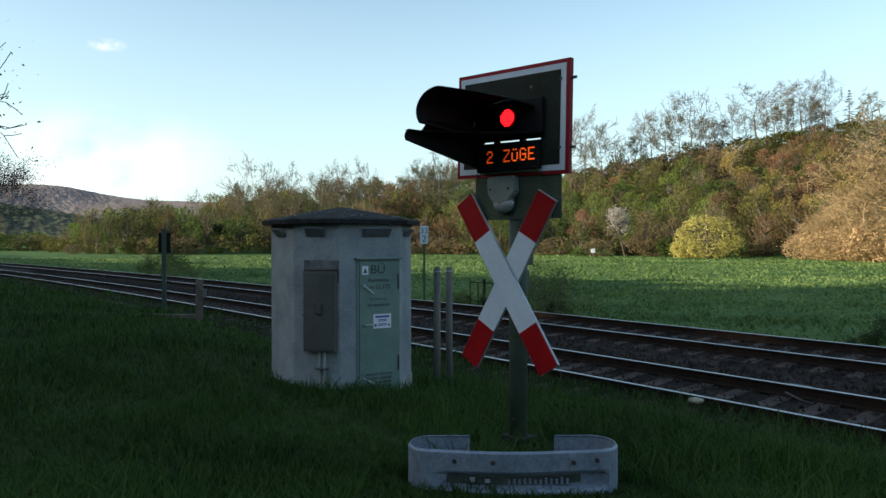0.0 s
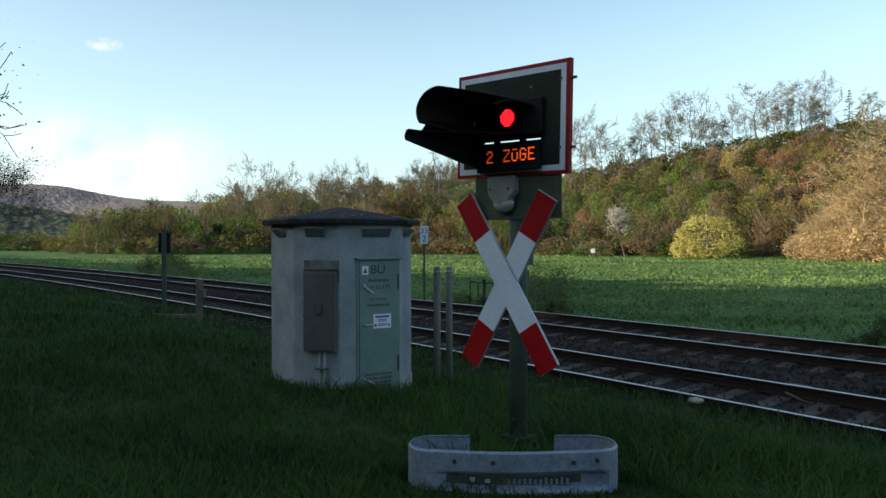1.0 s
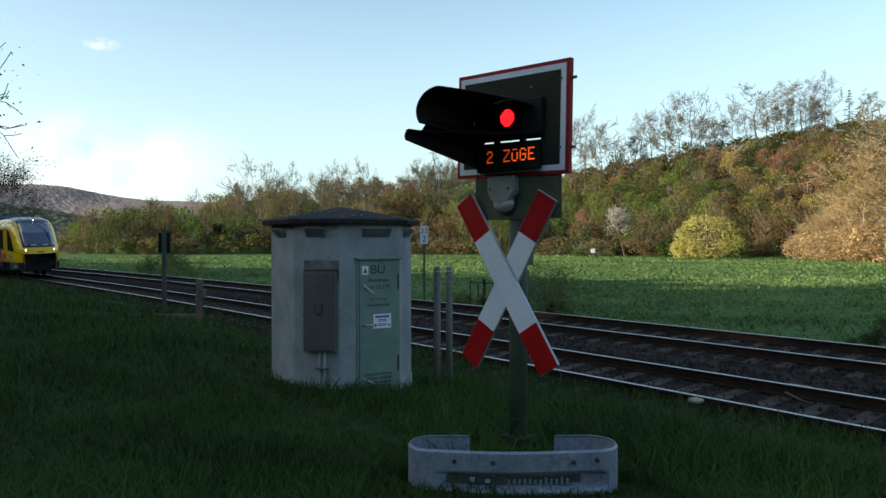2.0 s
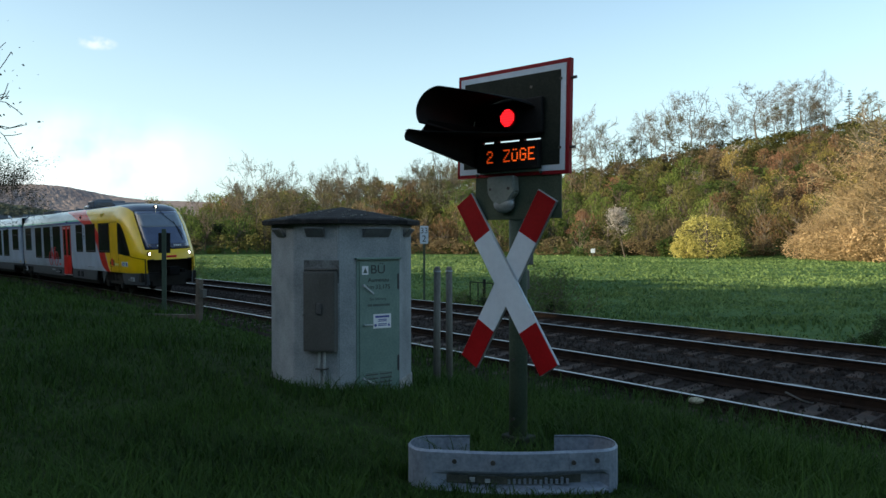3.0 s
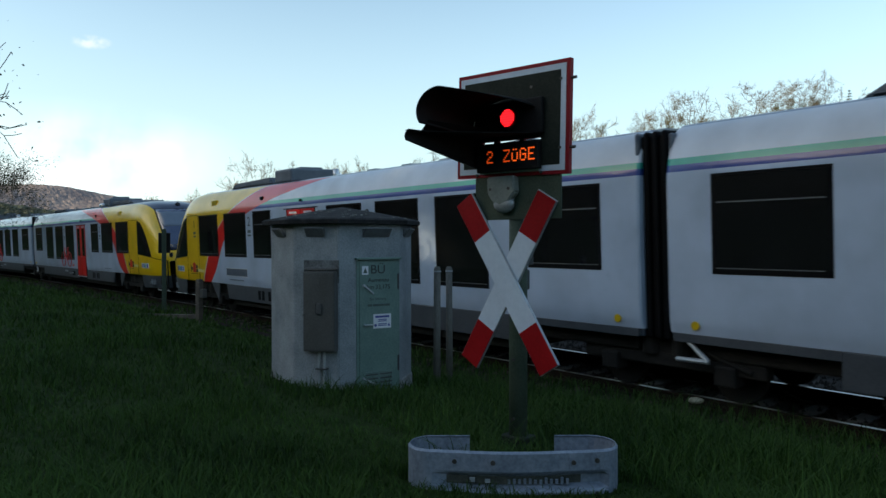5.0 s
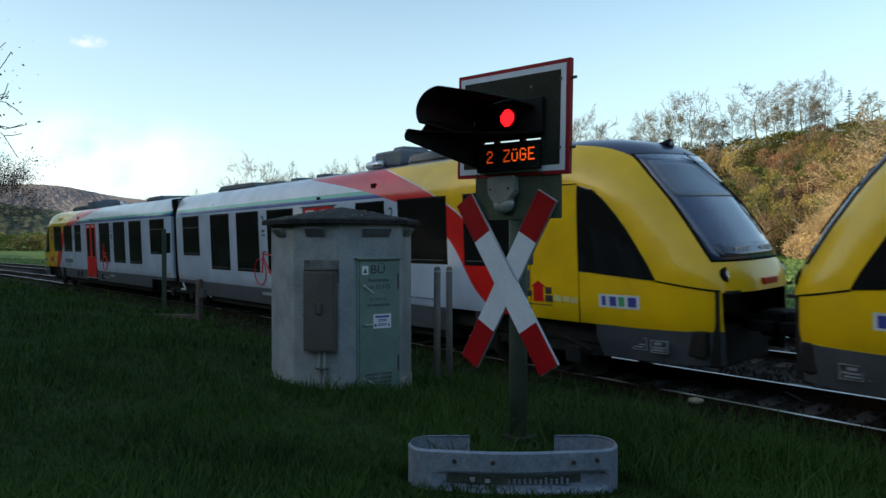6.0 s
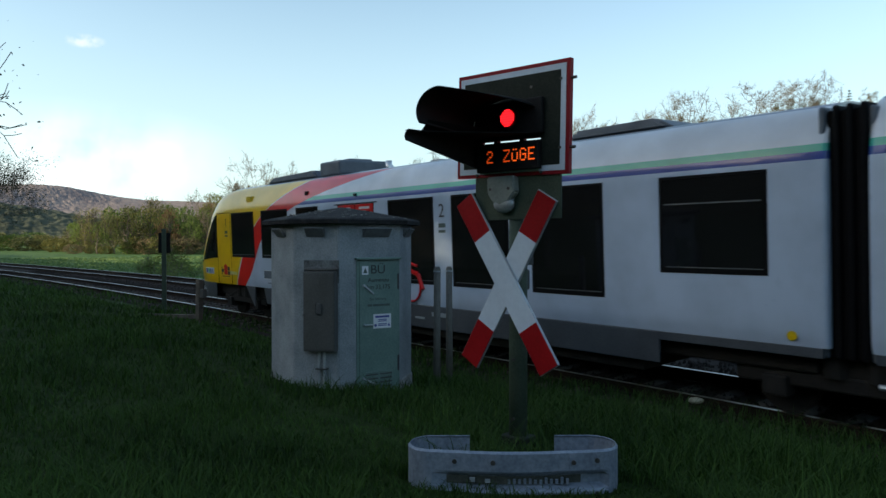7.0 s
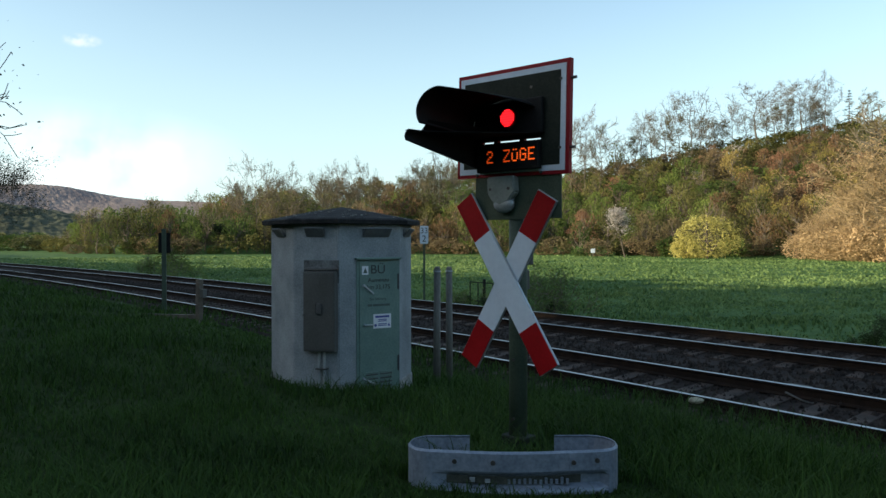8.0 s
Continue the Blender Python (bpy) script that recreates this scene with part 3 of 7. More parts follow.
    # door
    m = on("C")
    bm = bmesh.new()
    box(bm, -0.19, 0.42, -0.012, 0.01, -0.06, 1.70, 0.004, m)
    frame_ob = part("door_frame", bm, M_DOOR, h, "green steel door frame")
    bm = bmesh.new()
    box(bm, -0.155, 0.385, -0.028, -0.010, -0.04, 1.665, 0.006, m)
    door = part("door", bm, M_DOOR, h, "closed faded green steel door with black lettering")
    bm = bmesh.new()
    box(bm, -0.21, 0.43, -0.06, 0.0, 1.685, 1.712, 0.004, m)
    part("drip_rail", bm, M_DOOR, h, "green rain strip")
    words("BÜ", 0.155, M_INK, door, m @ front(0.10, -0.030, 1.555), thick=0.001, wide=1.1)
    words("Aumenau", 0.078, M_INK, door, m @ front(0.11, -0.030, 1.425), thick=0.001)
    words("km 33,175", 0.078, M_INK, door, m @ front(0.11, -0.030, 1.335), thick=0.001)
    words("Bei Störung", 0.05, M_FADED, door, m @ front(0.10, -0.030, 1.185), thick=0.001)
    bm = bmesh.new()
    box(bm, -0.045, 0.02, -0.031, -0.028, 1.092, 1.12, 0, m)
    box(bm, 0.03, 0.27, -0.031, -0.028, 1.092, 1.12, 0, m)
    part("faded_line", bm, M_FADED, door)
    bm = bmesh.new()
    box(bm, 0.035, 0.287, -0.032, -0.028, 0.81, 0.992, 0.0, m)
    st = part("sticker", bm, M_STICK, door, "white printed notice")
    bm = bmesh.new()
    box(bm, 0.06, 0.26, -0.034, -0.0315, 0.945, 0.97, 0, m)
    for z in (0.915, 0.895, 0.86, 0.84):
        box(bm, 0.10, 0.225, -0.034, -0.0315, z, z + 0.011, 0, m)
    prism(bm, [(0.235, 0.835), (0.275, 0.835), (0.255, 0.875)], 0.002, m @ pose(0, -0.034, 0))
    rod(bm, m @ Vector((0.065, -0.034, 0.85)), m @ Vector((0.065, -0.0315, 0.85)), 0.018, 14)
    part("print", bm, M_BLUE, st, "blue print")
    bm = bmesh.new()
    box(bm, -0.122, -0.035, -0.032, -0.028, 1.495, 1.605, 0.0, m)
    st2 = part("warning_plate", bm, M_STICK, door, "pale warning plate")
    bm = bmesh.new()
    prism(bm, [(-0.108, 1.515), (-0.049, 1.515), (-0.078, 1.585)], 0.002, m @ pose(0, -0.034, 0))
    part("triangle", bm, M_FADED, st2)
    for z, ang in ((1.36, -40), (0.19, -28)):
        bm = bmesh.new()
        box(bm, -0.02, 0.17, -0.058, -0.046, -0.011, 0.011, 0.003, m @ pose(-0.10, 0, z, 0, -ang))
        rod(bm, m @ Vector((-0.10, -0.06, z)), m @ Vector((-0.10, -0.02, z)), 0.017, 10)
        part("locking_bar", bm, M_ZINC, door, "bare metal locking lever")
    bm = bmesh.new()
    box(bm, -0.10, 0.04, -0.07, -0.055, 0.855, 0.872, 0.003, m)
    rod(bm, m @ Vector((-0.09, -0.06, 0.863)), m @ Vector((-0.09, -0.02, 0.863)), 0.014, 10)
    part("handle", bm, M_ZINC, door, "bright metal handle")
    bm = bmesh.new()
    for z in (1.30, 0.25):
        rod(bm, m @ Vector((0.395, -0.03, z)), m @ Vector((0.395, -0.03, z + 0.2)), 0.011, 8)
    part("hinge", bm, M_DARKGREY, door)
    for x0, x1 in ((-0.07, 0.10), (0.13, 0.30)):
        for i in range(9):
            bm = bmesh.new()
            box(bm, x0, x1, -0.038, -0.026, 0, 0.014, 0.002, m @ pose(0, 0, 0.04 + i * 0.026, 0))
            # every second slat is dark: the shade between louvres put into the colour
            part("louvre", bm, M_DARKGREY if i % 2 else M_DOOR, door)
    # meter cabinet on the cut corner
    m = on("B") @ pose(0.075, 0, 0)
    bm = bmesh.new()
    box(bm, -0.235, 0.225, -0.0606, -0.05, 1.40, 1.68, 0, m)
    part("stain", bm, M_SOOT, wall, "weather stain round the cabinet")
    bm = bmesh.new()
    box(bm, -0.20, 0.21, -0.17, -0.003, 0.56, 1.545, 0.012, m)
    cab = part("meter_cabinet", bm, M_CABINET, h, "dark grey sheet metal meter cabinet")
    bm = bmesh.new()
    box(bm, -0.215, 0.225, -0.19, 0.0, 1.545, 1.575, 0.01, m @ pose(0, 0, 0, -3))
    part("cabinet_lid", bm, M_CABINET, cab)
    bm = bmesh.new()
    box(bm, -0.185, 0.195, -0.176, -0.168, 0.585, 1.52, 0.004, m)
    d2 = part("cabinet_door", bm, M_CABINET, cab)
    bm = bmesh.new()
    box(bm, -0.03, 0.05, -0.195, -0.174, 1.02, 1.16, 0.02, m)
    box(bm, -0.20, -0.17, -0.19, -0.174, 1.0, 1.02, 0.004, m)
    part("lock_plate", bm, M_DARKGREY, d2)
    for x in (-0.02, 0.05):
        bm = bmesh.new()
        rod(bm, m @ Vector((x, -0.10, -0.05)), m @ Vector((x, -0.10, 0.57)), 0.018, 10)
        part("conduit", bm, M_ZINC, cab, "zinc cable pipe")
    bm = bmesh.new()
    box(bm, -0.06, 0.09, -0.125, 0.0, 0.33, 0.35, 0.003, m)
    part("pipe_clip", bm, M_DARKGREY, cab)


relay_hut()


# ---- posts and signs along the line ----
def marker_post(x, y, z0, h, lean):
    p = thing("marker_post", pose(x, y, z0, 0, lean), "tall grey weathered concrete post in the grass", "post", "pair of posts")
    bm = bmesh.new()
    rod(bm, (0, 0, -0.1), (0, 0, h - 0.03), 0.055, 14, 0.05)
    rod(bm, (0, 0, h - 0.03), (0, 0, h), 0.05, 14, 0.03)
    part("shaft", bm, M_WOOD, p, "", True)
    bm = bmesh.new()
    for z in (h - 0.08,):
        rod(bm, (0, 0, z), (0, 0, z + 0.02), 0.058, 14)
    part("band", bm, M_ZINC, p, "thin metal band")


marker_post(-8.10, 6.30, 0.1, 1.72, 0.4)
marker_post(-8.45, 6.82, 0.0, 1.80, -0.3)


def track_sign():
    x, y = -23.95, 7.2
    s = thing("track_sign", pose(x, y, ground_z(x, y), 0, 0, 62), "dark track signal board seen from behind on a grey post", "railway sign")
    bm = bmesh.new()
    box(bm, -0.07, 0.07, -0.035, 0.035, -0.1, 2.85, 0.01)
    part("post", bm, M_POST, s)
    bm = bmesh.new()
    box(bm, -0.19, 0.19, 0.04, 0.07, 2.05, 2.72, 0.02)
    part("board", bm, M_BLACK, s, "dark rectangular board")
    bm = bmesh.new()
    for z in (2.2, 2.5):
        box(bm, -0.12, 0.12, 0.03, 0.042, z, z + 0.05, 0.004)
    part("bracket", bm, M_BLACK, s)
    x, y = -20.5, 7.15
    s = thing("timber_post", pose(x, y, ground_z(x, y), 0, 1, 20), "short weathered timber post with a small box", "post")
    bm = bmesh.new()
    box(bm, -0.08, 0.08, -0.08, 0.08, -0.1, 1.28, 0.02)
    part("stake", bm, M_BARK, s)
    bm = bmesh.new()
    box(bm, 0.1, 0.24, -0.07, 0.07, 0.75, 1.0, 0.012)
    part("box", bm, M_CABINET, s, "small grey box")
    s = thing("timber_plank", pose(-21.3, 6.5, ground_z(-21.3, 6.5) + 0.05, 0, 0, 40), "weathered plank lying low in the grass", "plank")
    bm = bmesh.new()
    box(bm, -1.0, 1.0, -0.06, 0.06, -0.06, 0.06, 0.012)
    part("board", bm, M_BARK, s)
    x, y = -25.15, 18.85
    s = thing("kilometre_sign", pose(x, y, ground_z(x, y), 0, 0, 53), "white kilometre board with black figures on a post", "railway sign")
    bm = bmesh.new()
    box(bm, -0.05, 0.05, 0.0, 0.07, -0.1, 3.3, 0.01)
    top = 2.93 - ground_z(x, y)
    part("post", bm, M_POST, s)
    bm = bmesh.new()
    box(bm, -0.19, 0.19, -0.03, 0.0, top - 0.80, top, 0.02)
    b = part("board", bm, M_WHITE, s, "white board")
    words("33", 0.36, M_INK, b, front(0, -0.034, top - 0.22))
    words("2", 0.40, M_INK, b, front(0, -0.034, top - 0.58))
    d = AHEAD * 150
    x, y = 32 * 0.6211 + d.x, 32 * 0.7837 + d.y
    s = thing("meadow_sign", pose(x, y, ground_z(x, y), 0, 0, 50), "small white sign at the edge of the meadow", "sign")
    bm = bmesh.new()
    box(bm, -0.05, 0.05, 0, 0.08, -0.1, 1.3, 0.01)
    part("post", bm, M_WOOD, s)
    bm = bmesh.new()
    box(bm, -0.45, 0.45, -0.04, 0.0, 1.0, 1.9, 0.02)
    part("board", bm, M_WHITE, s)


track_sign()


def trackside_bits():
    rnd = random.Random(21)
    s = thing("pale_stone", pose(-5.47, 8.80, -0.03, 0, 0, 60), "pale concrete lump beside the near rail", "stone")
    bm = bmesh.new()
    bmesh.ops.create_icosphere(bm, subdivisions=3, radius=0.085)
    for v in bm.verts:
        v.co *= 1 + 0.35 * noise.noise(v.co * 7)
    bmesh.ops.scale(bm, vec=(1.35, 0.7, 0.55), verts=bm.verts[:])
    part("lump", bm, mat("pale_stone", (0.26, 0.24, 0.17), (0.44, 0.40, 0.29), 0.9, 0, 9, 0.4, 40), s)
    s = thing("rail_contact_box", Matrix.Translation(along(-5.0, 1.0, -0.18)), "small grey rail contact box with a cable loop", "contact box")
    bm = bmesh.new()
    box(bm, -0.18, 0.18, -0.09, 0.09, 0.0, 0.17, 0.02)
    part("box", bm, M_CABINET, s)
    bm = bmesh.new()
    pts = [Vector((0.15 + 0.28 * math.sin(a), -0.10 - 0.3 * (1 - math.cos(a)) * 0.5, 0.06 + 0.05 * math.sin(2 * a))) for a in [i * 0.35 for i in range(12)]]
    for p, q in zip(pts, pts[1:]):
        rod(bm, p, q, 0.014, 7)
    part("cable", bm, M_CABINET, s, "looped grey cable")


trackside_bits()


# ---- the train: two coupled two-car units ----
def livery():
    """Paint by place on the body: yellow nose, red sweep, white sides with a turquoise and blue line."""
    m, n, l, b = nodes("train_livery")
    tc = n.new("ShaderNodeTexCoord")
    sep = n.new("ShaderNodeSeparateXYZ")
    l.new(tc.outputs["Object"], sep.inputs[0])

    def math_node(op, a, b2=0.0, c=0.0):
        k = n.new("ShaderNodeMath")
        k.operation = op
        for i, v in enumerate((a, b2, c)):
            if isinstance(v, (int, float)):
                k.inputs[i].default_value = v
            else:
                l.new(v, k.inputs[i])
        return k.outputs[0]
    u = math_node("SUBTRACT", 10.45, sep.outputs["X"])
    z = sep.outputs["Z"]

    def cubic(c0, c1, c2, c3):
        t = math_node("MULTIPLY_ADD", z, c3, c2)
        t = math_node("MULTIPLY_ADD", z, t, c1)
        return math_node("MULTIPLY_ADD", z, t, c0)

    def over(base, colour, fac):
        k = n.new("ShaderNodeMix")
        k.data_type = "RGBA"
        l.new(fac, k.inputs[0])
        if isinstance(base, tuple):
            k.inputs[6].default_value = (*base, 1)
        else:
            l.new(base, k.inputs[6])
        k.inputs[7].default_value = (*colour, 1)
        return k.outputs[2]

    def band(lo, hi):
        return math_node("MULTIPLY", math_node("GREATER_THAN", z, lo), math_node("LESS_THAN", z, hi))
    uy = cubic(*UY)
    ur = cubic(*UR)
    c = over((0.455, 0.535, 0.665), (0.012, 0.045, 0.26), band(3.19, 3.285))
    c = over(c, (0.035, 0.36, 0.26), band(3.285, 3.375))
    # paler above the line: the sky's reflection on the cove is put into the colour
    c = over(c, (0.58, 0.62, 0.68), math_node("GREATER_THAN", z, 3.375))
    c = over(c, (0.66, 0.013, 0.012), math_node("LESS_THAN", u, ur))
    c = over(c, (0.62, 0.62, 0.60), math_node("LESS_THAN", u, math_node("ADD", uy, 0.07)))
    c = over(c, (0.82, 0.51, 0.006), math_node("LESS_THAN", u, uy))
    c = over(c, (0.085, 0.09, 0.10), math_node("LESS_THAN", z, 0.975))
    c = over(c, (0.17, 0.19, 0.23), math_node("GREATER_THAN", z, 3.835))
    brow = math_node("MULTIPLY", math_node("LESS_THAN", math_node("ABSOLUTE", sep.outputs["Y"]), math_node("MULTIPLY_ADD", z, 0.35, -0.31)), math_node("MULTIPLY", math_node("GREATER_THAN", z, 3.42), math_node("LESS_THAN", u, 3.3)))
    c = over(c, (0.05, 0.06, 0.10), brow)
    dirt = n.new("ShaderNodeTexNoise")
    dirt.inputs["Scale"].default_value, dirt.inputs["Detail"].default_value = 1.3, 7
    l.new(tc.outputs["Object"], dirt.inputs["Vector"])
    r = n.new("ShaderNodeMapRange")
    r.inputs["From Min"].default_value, r.inputs["From Max"].default_value = 0.35, 0.7
    r.inputs["To Min"].default_value, r.inputs["To Max"].default_value = 1.0, 0.8
    l.new(dirt.outputs["Fac"], r.inputs["Value"])
    hsv = n.new("ShaderNodeHueSaturation")
    l.new(r.outputs[0], hsv.inputs["Value"])
    l.new(c, hsv.inputs["Color"])
    l.new(hsv.outputs[0], b.inputs["Base Color"])
    r2 = n.new("ShaderNodeMapRange")
    r2.inputs["To Min"].default_value, r2.inputs["To Max"].default_value = 0.22, 0.42
    l.new(dirt.outputs["Fac"], r2.inputs["Value"])
    l.new(r2.outputs[0], b.inputs["Roughness"])
    b.inputs["Coat Weight"].default_value = 0.45
    b.inputs["Specular IOR Level"].default_value = 0.35
    b.inputs["Coat Roughness"].default_value = 0.08
    return m


ZS = np.array([0.98, 1.8, 2.7, 2.95, 3.4, 3.65, 3.9])
UY = tuple(float(v) for v in np.polyfit(ZS, [3.91, 4.36, 5.35, 5.77, 6.7, 7.5, 8.5], 3)[::-1])
ZR = np.array([1.03, 1.65, 2.25, 3.1, 3.3, 3.6, 3.85])
UR = tuple(float(v) for v in np.polyfit(ZR, [4.63, 5.18, 5.8, 7.5, 8.3, 10.0, 11.8], 3)[::-1])
M_LIVERY = livery()
M_GLASS = mat("tinted_train_glass", (0.006, 0.006, 0.007), (0.012, 0.012, 0.013), 0.06, 0, 2, 0, 30)
# The sky's blue reflection is put into the windscreen's base colour.
M_SCREEN = mat("windscreen_glass", (0.035, 0.052, 0.11), (0.055, 0.075, 0.15), 0.05, 0, 2, 0, 30, coat=1.0)
M_SKYSHEEN = mat("blue_grey_sky_sheen", (0.11, 0.14, 0.19), (0.15, 0.18, 0.23), 0.4, 0, 3, 0, 40, coat=0.6)
M_DASH = mat("blue_dash_glass", (0.008, 0.012, 0.04), (0.015, 0.02, 0.06), 0.2, 0, 3, 0, 40, coat=0.8)
M_TRIM = mat("black_rubber_trim", (0.002, 0.002, 0.0025), (0.005, 0.005, 0.006), 0.65, 0, 5, 0, 50, spec=0.1)
M_TRAINRED = mat("train_red_paint", (0.48, 0.006, 0.008), (0.62, 0.012, 0.012), 0.35, 0, 1.5, 0, 30, spec=0.3, coat=0.15)
M_SKIRT = mat("grey_skirt_paint", (0.036, 0.042, 0.052), (0.068, 0.076, 0.088), 0.5, 0, 2, 0.05, 40)
M_UNDER = mat("grimy_running_gear", (0.005, 0.0045, 0.004), (0.016, 0.014, 0.012), 0.85, 0.2, 5, 0.3, 40)
M_ROOFGEAR = mat("roof_unit_grey", (0.06, 0.075, 0.10), (0.13, 0.15, 0.18), 0.5, 0, 3, 0.05, 40)
M_PALE = mat("pale_print", (0.5, 0.52, 0.54), (0.66, 0.67, 0.68), 0.5, 0, 5, 0, 50)
M_STEP = mat("bright_step_edge", (0.55, 0.57, 0.58), (0.7, 0.71, 0.72), 0.4, 0, 5, 0, 50)
M_SILVER = mat("bright_pipe_metal", (0.55, 0.56, 0.58), (0.7, 0.71, 0.72), 0.35, 0.8, 5, 0, 50)
M_GREENPRINT = mat("green_print", (0.05, 0.3, 0.12), (0.08, 0.36, 0.16), 0.5)
M_HEADLAMP = glow("headlamp_glow", (1.0, 0.90, 0.66), 5.0)
M_LAMPOFF = mat("unlit_lamp_glass", (0.02, 0.021, 0.023), (0.05, 0.052, 0.055), 0.1, 0, 6, 0, 50, coat=1.0)
M_YELLOW = mat("train_yellow_paint", (0.57, 0.36, 0.005), (0.67, 0.44, 0.007), 0.3, 0, 1.5, 0, 30, coat=0.3)

# half section, from the sole bar over the side and cove to the roof's middle
HALF = [(1.335, 0.975), (1.365, 1.12), (1.375, 1.4), (1.375, 2.2), (1.375, 3.0), (1.368, 3.16), (1.345, 3.30), (1.29, 3.48), (1.20, 3.66), (1.09, 3.79), (0.92, 3.87), (0.6, 3.915), (0.0, 3.93)]
FRONT = [(0.5, 0.30), (1.0, 0.27), (1.53, 0.28), (1.8, 0.34), (1.95, 0.45), (2.36, 0.70), (2.77, 1.00), (2.95, 1.15), (3.2, 1.38), (3.45, 1.57), (3.61, 1.72), (3.74, 1.95), (3.84, 2.30), (3.9, 2.70), (3.93, 3.3)]
CURVE, BLUNT = 2.0, 3.0         # how far back the nose's rounding reaches, and how square it is


def half_width(z):
    return ramp(z, [(b, a) for a, b in HALF])


def side_width(u, z):
    t = (u - ramp(z, FRONT)) / CURVE
    if t >= 1:
        return half_width(z)
    return half_width(z) * (1 - (1 - max(0.0, t)) ** BLUNT) ** (1 / BLUNT)


def front_u(y, z):
    """How far back the nose's surface lies at that place across and up."""
    k = min(1.0, abs(y) / max(0.01, half_width(z)))
    return ramp(z, FRONT) + CURVE * (1 - (1 - k ** BLUNT) ** (1 / BLUNT))


def car_body(parent):
    zs = []
    for (y0, a), (y1, b) in zip(HALF, HALF[1:]):
        n = max(1, int(math.ceil((b - a) / 0.12)))
        zs += [a + (b - a) * k / n for k in range(n)]
    zs.append(HALF[-1][1])
    verts, faces = [], []
    arc = 16
    for z in zs:
        w, f = half_width(z), ramp(z, FRONT)
        row = [(20.66, w * 0.985), (20.6, w)]
        row += [(20.6 + (f + CURVE - 20.6) * k / 18, w) for k in range(1, 18)]
        for k in range(arc + 1):
            a = math.pi / 2 * (1 - k / arc)
            row.append((f + CURVE * (1 - abs(math.cos(a)) ** (2 / BLUNT)), w * math.sin(a) ** (2 / BLUNT)))
        row += [(u, -y) for u, y in row[-2::-1]]
        verts += [(10.45 - u, -y, z) for u, y in row]
    n = len(verts) // len(zs)
    for i in range(len(zs) - 1):
        for j in range(n - 1):
            a = i * n + j
            mid = (verts[a][1] + verts[a + 1][1]) / 2
            if zs[i + 1] < 1.53 and abs(mid) < 0.93 and verts[a][0] > 9.3:
                continue                      # the opening round the coupler
            faces.append((a, a + 1, a + n + 1, a + n))
    faces.append(tuple([i * n for i in range(len(zs))] + [i * n + n - 1 for i in reversed(range(len(zs) - 1))]))
    ob = link_mesh("body", verts, faces, M_LIVERY, parent, True, "glossy yellow, red and white car body")
    for p in ob.data.polygons:
        if len(p.vertices) > 4:
            p.use_smooth = False
    return ob


def skin(name, u0, u1, z0, z1, s, lift, material, parent, label=""):
    """A thin sheet that follows the car's side and nose."""
    verts, faces = [], []
    n = 8
    for i in range(n + 1):
        u = u0 + (u1 - u0) * i / n
        for d in (lift, -0.01):
            for z in (z0, z1):
                verts.append((10.45 - u, s * (side_width(u, z) + d), z))
    for i in range(n):
        a = i * 4
        faces += [(a, a + 1, a + 5, a + 4), (a + 1, a + 3, a + 7, a + 5), (a + 2, a, a + 4, a + 6)]
    faces += [(0, 2, 3, 1), (n * 4, n * 4 + 1, n * 4 + 3, n * 4 + 2)]
    return link_mesh(name, verts, faces, material, parent, False, label)


def slab(bm, u0, u1, z0, z1, s, proud=0.006, deep=0.02, bevel=0.0):
    box(bm, 10.45 - u1, 10.45 - u0, s * (1.375 - deep), s * (1.375 + proud), z0, z1, bevel)
    return bm


def out(u, z, s, proud=0.008):
    """Lettering that faces outwards on a car's side."""
    return pose(10.45 - u, s * (1.375 + proud), z, 90, 0, 0 if s < 0 else 180)


def tube(bm, pts, r, seg=6):
    for p, q in zip(pts, pts[1:]):
        rod(bm, p, q, r, seg)


def bogie(parent, u, name="bogie"):
    bm = bmesh.new()
    x = 10.45 - u
    box(bm, x - 1.5, x + 1.5, -1.12, -0.92, 0.42, 0.62, 0.03)
    box(bm, x - 1.5, x + 1.5, 0.92, 1.12, 0.42, 0.62, 0.03)
    box(bm, x - 0.3, x + 0.3, -1.1, 1.1, 0.45, 0.8, 0.03)
    for dx in (-0.95, 0.95):
        for s in (-1, 1):
            box(bm, x + dx - 0.16, x + dx + 0.16, s * 0.95, s * 1.2, 0.28, 0.55, 0.03)
    for s in (-1, 1):
        rod(bm, (x - 0.25, s * 1.05, 0.6), (x - 0.25, s * 1.05, 0.92), 0.16, 12)
        rod(bm, (x + 0.25, s * 1.05, 0.6), (x + 0.25, s * 1.05, 0.92), 0.16, 12)
        rod(bm, (x + 0.5, s * 1.12, 0.75), (x + 1.3, s * 1.12, 0.5), 0.04, 8)
    b = part(name, bm, M_UNDER, parent, "grimy dark bogie")
    for dx in (-0.95, 0.95):
        for s in (-1, 1):
            bm = bmesh.new()
            rod(bm, (x + dx, s * 0.69, 0.385), (x + dx, s * 0.82, 0.385), 0.385, 28)
            rod(bm, (x + dx, s * 0.82, 0.385), (x + dx, s * 0.88, 0.385), 0.14, 16)
            part("wheel", bm, M_UNDER, b)


